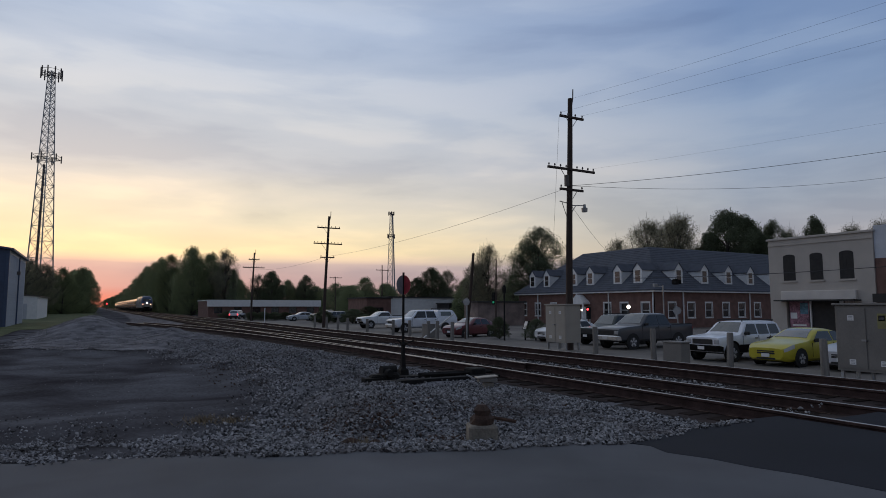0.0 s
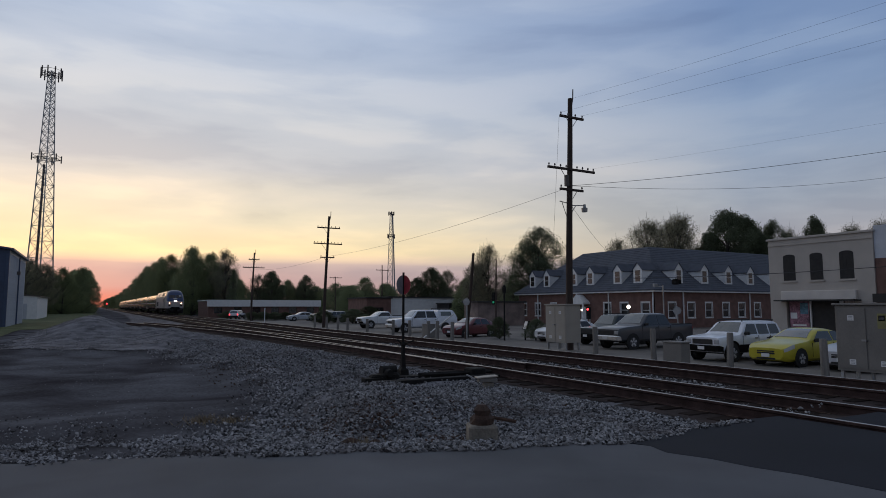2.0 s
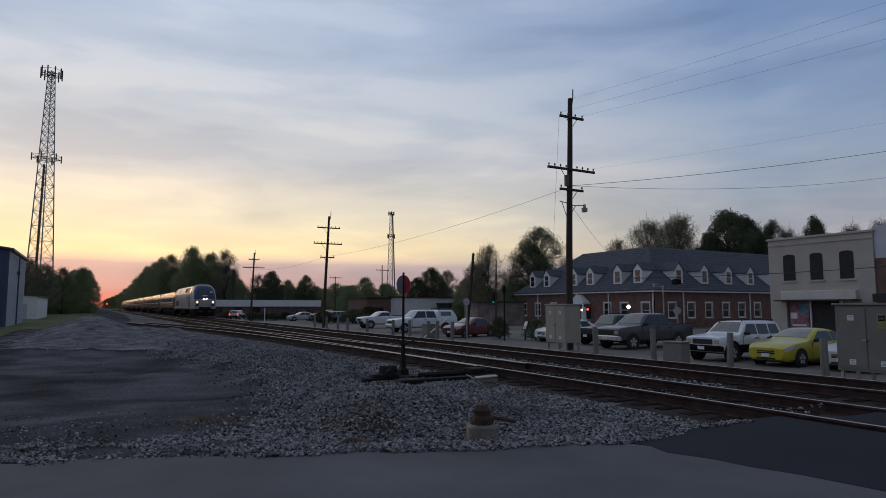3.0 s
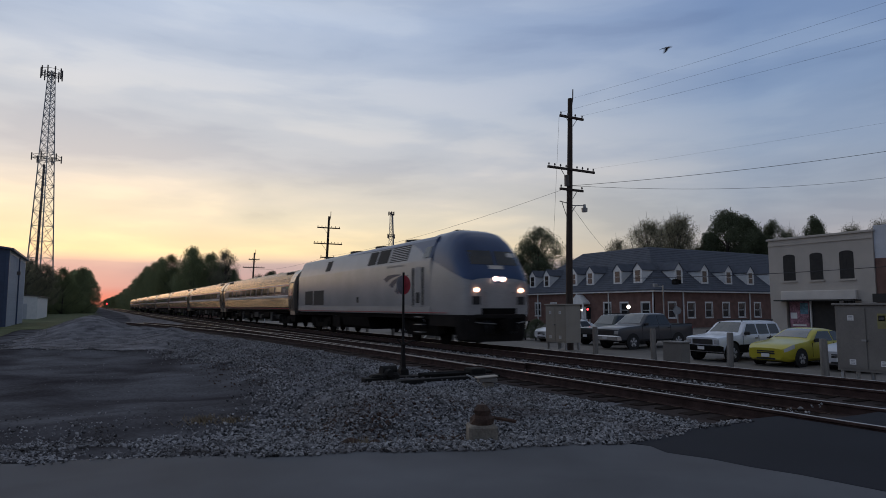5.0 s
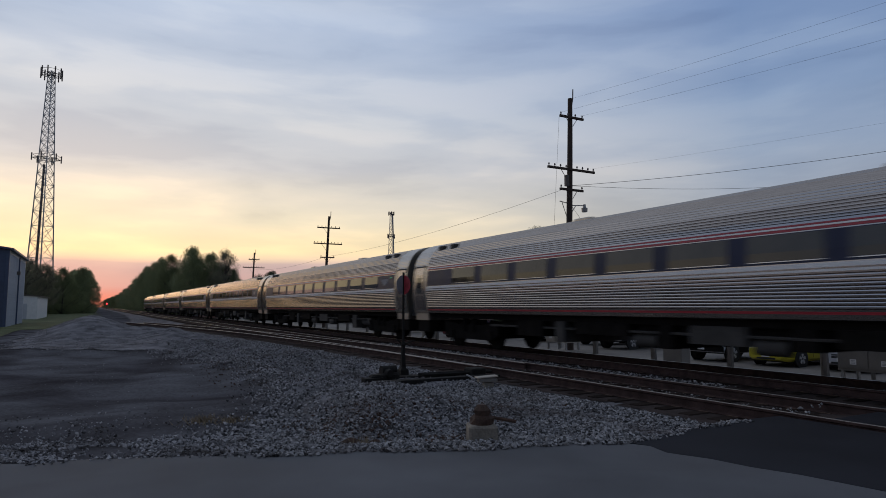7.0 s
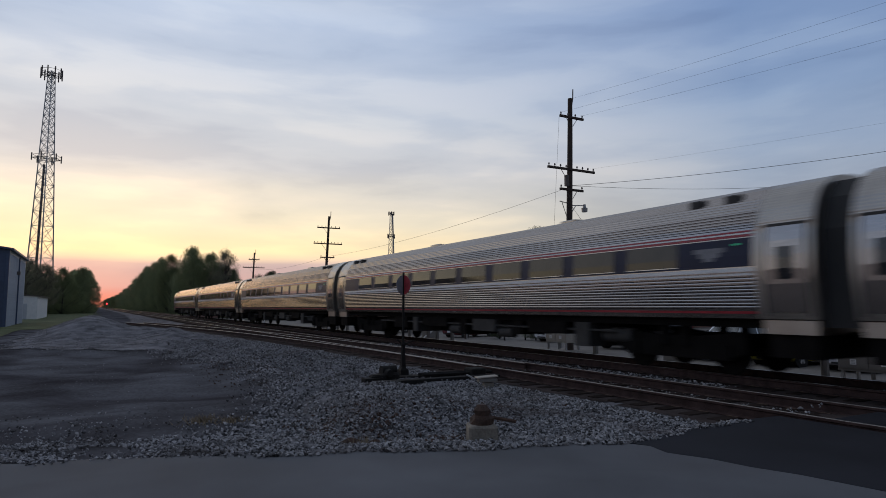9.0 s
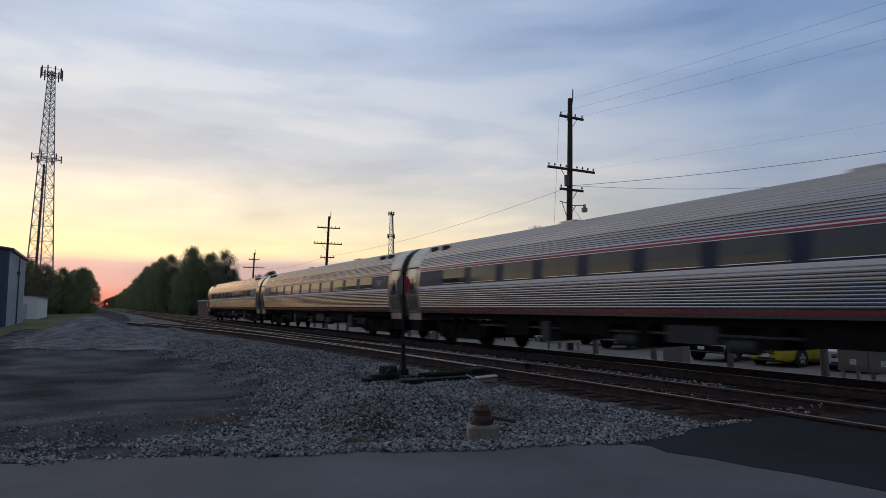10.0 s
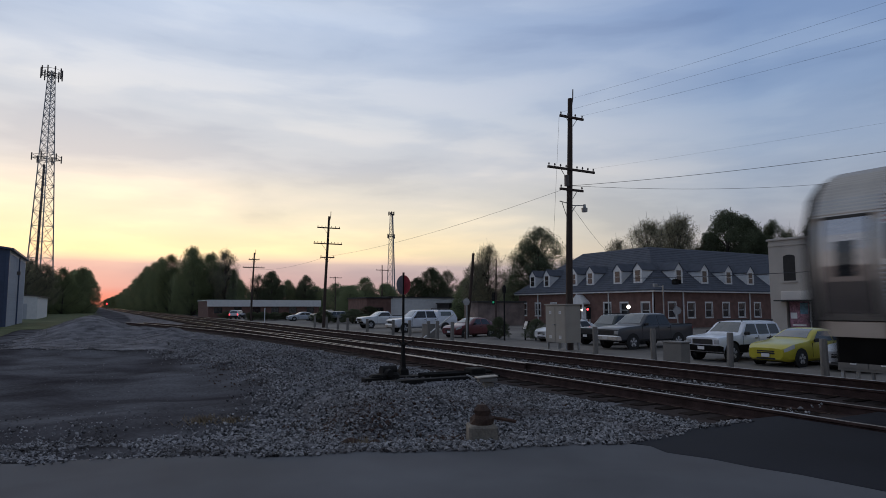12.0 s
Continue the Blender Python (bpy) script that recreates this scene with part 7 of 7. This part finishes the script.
            part("cab_window", s, M_GLASS, c, "dark cab side window")
    # side openings on the sloped upper wall
    def slope_panel(name, y0, y1, z0, z1, mt, label, out=0.012, sides=(-1, 1)):
        fx = lambda z: float(np.interp(z, [3.28, 3.35, 4.14], [1.52, 1.50, 1.22]))
        for sd in sides:
            s = Shape()
            s.prism([(sd * (fx(z0) + out), z0), (sd * (fx(z1) + out), z1), (sd * (fx(z1) - 0.05), z1), (sd * (fx(z0) - 0.05), z0)], "y", y0, y1)
            part(name, s, mt, c, label)
    slope_panel("radiator_opening", -13.0, -12.05, 3.43, 4.06, M_DARK, "dark side opening")
    slope_panel("radiator_opening", -14.4, -13.17, 3.43, 4.07, M_DARK, "dark side opening")
    slope_panel("louvre_backing", -16.4, -14.62, 3.42, 4.09, M_DARK, "dark louvre backing")
    for k in range(8):
        z = 3.45 + 0.08 * k
        slope_panel("louvre_slat", -16.36, -14.66, z, z + 0.035, M_LOCOSILVER, "", 0.03)
    slope_panel("rear_opening", -6.55, -5.75, 3.46, 4.02, M_DARK, "dark side opening")
    for y0, y1 in ((-3.85, -2.3), (-5.85, -4.05)):
        for sd in (-1, 1):
            f = part("rear_grille", Shape().box(sd * 1.50, sd * 1.534, y0 + 0.15, y1 + 0.15, 1.58, 2.4), M_DARK, c, "dark rear side grille")
    for sd in (-1, 1):
        part("small_hatch", Shape().cbox(min(sd * 1.5, sd * 1.535), max(sd * 1.5, sd * 1.535), -11.05, -10.8, 1.68, 1.95, 0.005), M_DARK, c)
        part("door", Shape().box(sd * 1.50, sd * 1.528, -17.75, -17.3, 1.55, 3.1), M_LOCOGREY, c, "recessed grey cab door")
        # flat dark plates: the recess shade at door and grab rails is painted on
        part("door_shade_patch", Shape().box(min(sd * 1.51, sd * 1.533), max(sd * 1.51, sd * 1.533), -17.7, -17.35, 1.62, 2.05), M_DARK, c, "dark patch painted as shade in the door recess")
        for y in (-17.1, -17.95):
            part("rail_shade_strip", Shape().box(min(sd * 1.51, sd * 1.527), max(sd * 1.51, sd * 1.527), y - 0.07, y + 0.07, 1.55, 3.05), M_UNDERGREY, c, "dark strip painted as recess shade behind the grab rail")
        for y in (-17.1, -17.95):
            rails = Shape()
            rails.tube((sd * 1.58, y, 1.5), (sd * 1.58, y, 3.05), 0.02, n=6)
            rails.tube((sd * 1.5, y, 1.5), (sd * 1.58, y, 1.5), 0.02, n=6)
            rails.tube((sd * 1.5, y, 3.0), (sd * 1.58, y, 3.0), 0.02, n=6)
            part("grab_rail", rails, M_GALV, c, "steel grab rail")
        for z in (0.45, 0.75, 1.05):
            part("cab_step", Shape().box(sd * 1.3, sd * 1.53, -17.8, -17.25, z, z + 0.03), M_GALV, c, "worn steel cab step")
        # emblem of three swept bars that taper to the upper front
        for up, dn in ((((-14.13, 2.71), (-14.55, 2.85), (-15.19, 2.88), (-15.89, 2.85)), ((-14.43, 2.55), (-14.81, 2.69), (-15.31, 2.77), (-15.89, 2.82))),
                       (((-14.69, 2.43), (-15.12, 2.62), (-15.66, 2.75), (-16.22, 2.82)), ((-15.04, 2.29), (-15.35, 2.46), (-15.82, 2.63), (-16.3, 2.80))),
                       (((-15.31, 2.13), (-15.64, 2.42), (-16.09, 2.63), (-16.52, 2.81)), ((-15.71, 1.99), (-15.88, 2.24), (-16.2, 2.49), (-16.6, 2.79)))):
            part("emblem_bar", Shape().prism(list(up) + list(dn)[::-1], "x", sd * 1.519, sd * 1.526), M_LOGO, c, "navy blue swept bar of an emblem")
        part("lettering_bar", Shape().box(min(sd * 1.519, sd * 1.525), max(sd * 1.519, sd * 1.525), -16.5, -14.7, 3.2, 3.21).box(min(sd * 1.519, sd * 1.525), max(sd * 1.519, sd * 1.525), -16.2, -14.4, 3.18, 3.26), M_LOCOGREY, c)
    # roof gear
    for y0, y1, h in ((-3.9, -2.6, 0.09), (-8.3, -6.8, 0.12), (-11.8, -10.4, 0.1), (-15.2, -14.0, 0.1)):
        part("roof_fan", Shape().tube((0, (y0 + y1) / 2, 4.32), (0, (y0 + y1) / 2, 4.4 + h), 0.62, n=18), M_UNDERGREY, c, "dark roof fan housing", smooth=True)
    horn = Shape().box(-0.3, 0.3, -18.2, -18.1, 4.38, 4.47)
    for k in range(5):
        horn.tube((-0.26 + 0.13 * k, -18.1, 4.5), (-0.26 + 0.13 * k, -18.55 + 0.05 * (k % 2), 4.52), 0.03, 0.07, n=8)
    part("horn", horn, M_UNDERGREY, c, "grey air horns")
    part("antenna", Shape().tube((0.3, -16.6, 4.35), (0.3, -16.6, 4.56), 0.02, n=6).cbox(-0.25, 0.25, -16.9, -16.3, 4.37, 4.45, 0.02), M_UNDERGREY, c)
    # lights
    part("headlight_housing", Shape().cbox(-0.28, 0.28, -21.1, -20.8, 2.36, 2.62, 0.04), M_LOCOBLUE, c)
    for x in (-0.15, 0.15):
        part("headlight", Shape().tube((x, -21.0, 2.49), (x, -21.13, 2.49), 0.08, n=16), G_HEAD, c, "bright lit headlight")
    for x in (-0.98, 0.98):
        part("ditch_light", Shape().tube((x, -21.0, 2.08), (x, -21.13, 2.08), 0.07, n=16), G_DITCH, c, "lit amber white ditch light")
        part("number_board", Shape().box(x - 0.16, x + 0.16, -21.1, -21.0, 1.55, 1.85), M_DARK, c, "dark recessed step board")
    part("nose_step", Shape().box(-0.75, 0.75, -21.12, -21.0, 1.18, 1.42), M_UNDER, c)
    # pilot and underframe
    pl = Shape().loft([[(x * w, y, z) for x, z in ((-1.42, 0.3), (-1.3, 0.22), (1.3, 0.22), (1.42, 0.3), (1.5, 1.18), (-1.5, 1.18))] for y, w in ((-20.4, 1.0), (-20.75, 0.96), (-21.0, 0.88), (-21.15, 0.72))])
    part("pilot", pl, M_SKIRT, c, "dark sooty pilot plate")
    part("front_coupler", Shape().box(-0.16, 0.16, -21.8, -21.0, 0.68, 1.0).box(-0.22, 0.22, -21.9, -21.7, 0.62, 1.06), M_UNDER, c)
    for sd in (-1, 1):
        lever = Shape().tube((sd * 1.32, -20.95, 1.02), (sd * 0.95, -21.2, 0.9), 0.02, n=6).tube((sd * 0.95, -21.2, 0.9), (sd * 0.3, -21.3, 0.86), 0.02, n=6)
        part("uncoupling_lever", lever, M_GALV, c, "pale steel uncoupling lever")
        for k in range(3):
            x = sd * (0.42 + 0.13 * k)
            hose = Shape().tube((x, -21.16, 0.98), (x + sd * 0.02, -21.28, 0.72), 0.028, n=6).tube((x + sd * 0.02, -21.28, 0.72), (x - sd * 0.05, -21.24, 0.5), 0.028, n=6)
            part("brake_hose", hose, M_RUBBER, c, "black rubber brake hose")
        part("nose_grab_iron", Shape().tube((sd * 0.62, -21.16, 1.5), (sd * 0.62, -21.16, 2.0), 0.015, n=6).tube((sd * 0.62, -21.0, 1.5), (sd * 0.62, -21.16, 1.5), 0.015, n=6).tube((sd * 0.62, -21.0, 2.0), (sd * 0.62, -21.16, 2.0), 0.015, n=6), M_GALV, c, "steel nose grab iron")
    part("anticlimber", Shape().cbox(-1.05, 1.05, -21.3, -21.05, 1.06, 1.2, 0.03), M_SKIRT, c, "dark anticlimber ledge")
    part("side_skirt", Shape().box(-1.47, 1.47, -20.4, -18.4, 0.75, 1.178), M_SKIRT, c, "dark sooty side skirt")
    part("underframe", Shape().box(-1.4, 1.4, -20.4, R, 1.0, 1.17), M_UNDER, c)
    part("fuel_tank", Shape().prism([(-1.3, 0.52), (-1.1, 0.4), (1.1, 0.4), (1.3, 0.52), (1.42, 0.98), (-1.42, 0.98)], "y", -12.0, -8.4), M_UNDER, c, "sooty fuel tank")
    part("battery_box", Shape().cbox(-1.42, 1.42, -8.2, -7.0, 0.4, 0.99, 0.03), M_UNDER, c)
    truck(c, -4.0)
    truck(c, -17.2)
    part("rear_door", Shape().box(-0.45, 0.45, R - 0.002, R + 0.03, 1.25, 3.2), M_LOCOGREY, c)
    part("rear_diaphragm", Shape().prism([(-0.9, 1.15), (0.9, 1.15), (0.9, 3.5), (-0.9, 3.5)], "y", R + 0.03, 0.0), M_RUBBER, c, "black rubber diaphragm")
    return c


engine = locomotive()
first = coach()
coaches = [first] + [copy_thing(first, pose(12.95, 26.0 * k, 0)) for k in range(1, 8)]
last = coaches[-1]
for sd in (-1, 1):
    part("tail_marker", Shape().tube((sd * 1.2, 25.6, 3.0), (sd * 1.2, 25.72, 3.0), 0.07, n=10), G_TAIL, last, "red tail marker light")


# ---- a passing bird ----
M_FEATHER = material("black_feathers", (0.02, 0.02, 0.023), 0.6, vary=0.3, scale=8, bump=0.05)
bird = thing("bird", pose(-56.0, 11.2, 12.01), "small black bird flying over the tracks", "bird")
part("body", Shape().loft([[(x, r * math.cos(a), r * 0.9 * math.sin(a) + dz) for a in [math.pi / 4 * i for i in range(8)]] for x, r, dz in ((-0.19, 0.008, 0.0), (-0.12, 0.035, 0.0), (-0.02, 0.05, -0.005), (0.08, 0.042, 0.0), (0.13, 0.03, 0.012), (0.165, 0.028, 0.015), (0.185, 0.012, 0.012), (0.215, 0.003, 0.006))]), M_FEATHER, bird, smooth=True)
part("tail", Shape().prism([(-0.3, -0.045), (-0.3, 0.045), (-0.13, 0.022), (-0.13, -0.022)], "z", -0.006, 0.004), M_FEATHER, bird, "short black tail")
wings = []
for sd in (-1, 1):
    out = [(0.07, 0.0), (0.10, sd * 0.12), (0.04, sd * 0.27), (-0.03, sd * 0.33), (-0.05, sd * 0.25), (-0.07, sd * 0.12), (-0.07, 0.0)]
    w = part("wing", Shape().prism(out, "z", -0.005, 0.006), M_FEATHER, bird, "black wing", at=pose(0.02, sd * 0.03, 0.02))
    wings.append((sd, w))

# ---- movement ----
SPEED = 34.45
GAP0 = 40.0 + SPEED * 5.0      # rear of the locomotive at the start


def motions():
    times = [0.0, 1.0, 2.0, 3.0, 4.0, 5.0, 6.0, 7.0, 8.0, 9.0, 10.0, 11.0, 12.0]
    walk(engine, [(t, pose(12.95, GAP0 - SPEED * t, 0)) for t in times])
    for k, c in enumerate(coaches):
        walk(c, [(t, pose(12.95, GAP0 + 26.0 * k - SPEED * t, 0)) for t in times])
    heading = [(0.0, (-56.0, 11.2, 12.01)), (3.3, (-10.21, 39.1, 7.16)), (4.0, (4.75, 30.65, 7.98)), (4.5, (13.93, 24.53, 9.49)), (4.8, (18.66, 20.86, 11.48)), (4.9, (20.08, 19.5, 12.16)), (5.0, (21.45, 18.19, 12.79)), (5.1, (22.41, 16.9, 13.65)), (5.3, (24.63, 14.63, 15.68)), (6.0, (30.11, 8.58, 20.8)), (12.0, (133.0, -84.0, 33.01))]
    walk(bird, [(t, pose(*p, 0, -14, -22)) for t, p in heading])
    for sd, w in wings:
        flap = [(0.0, 10), (4.4, -20), (4.5, 40), (4.6, -15), (4.7, 45), (4.8, 5), (4.9, 55), (5.0, -28), (5.1, 38), (5.2, -20), (5.3, 40), (5.5, 0), (12.0, 10)]
        walk(w, [(t, pose(0.02, sd * 0.03, 0.02, sd * a)) for t, a in flap])


motions()
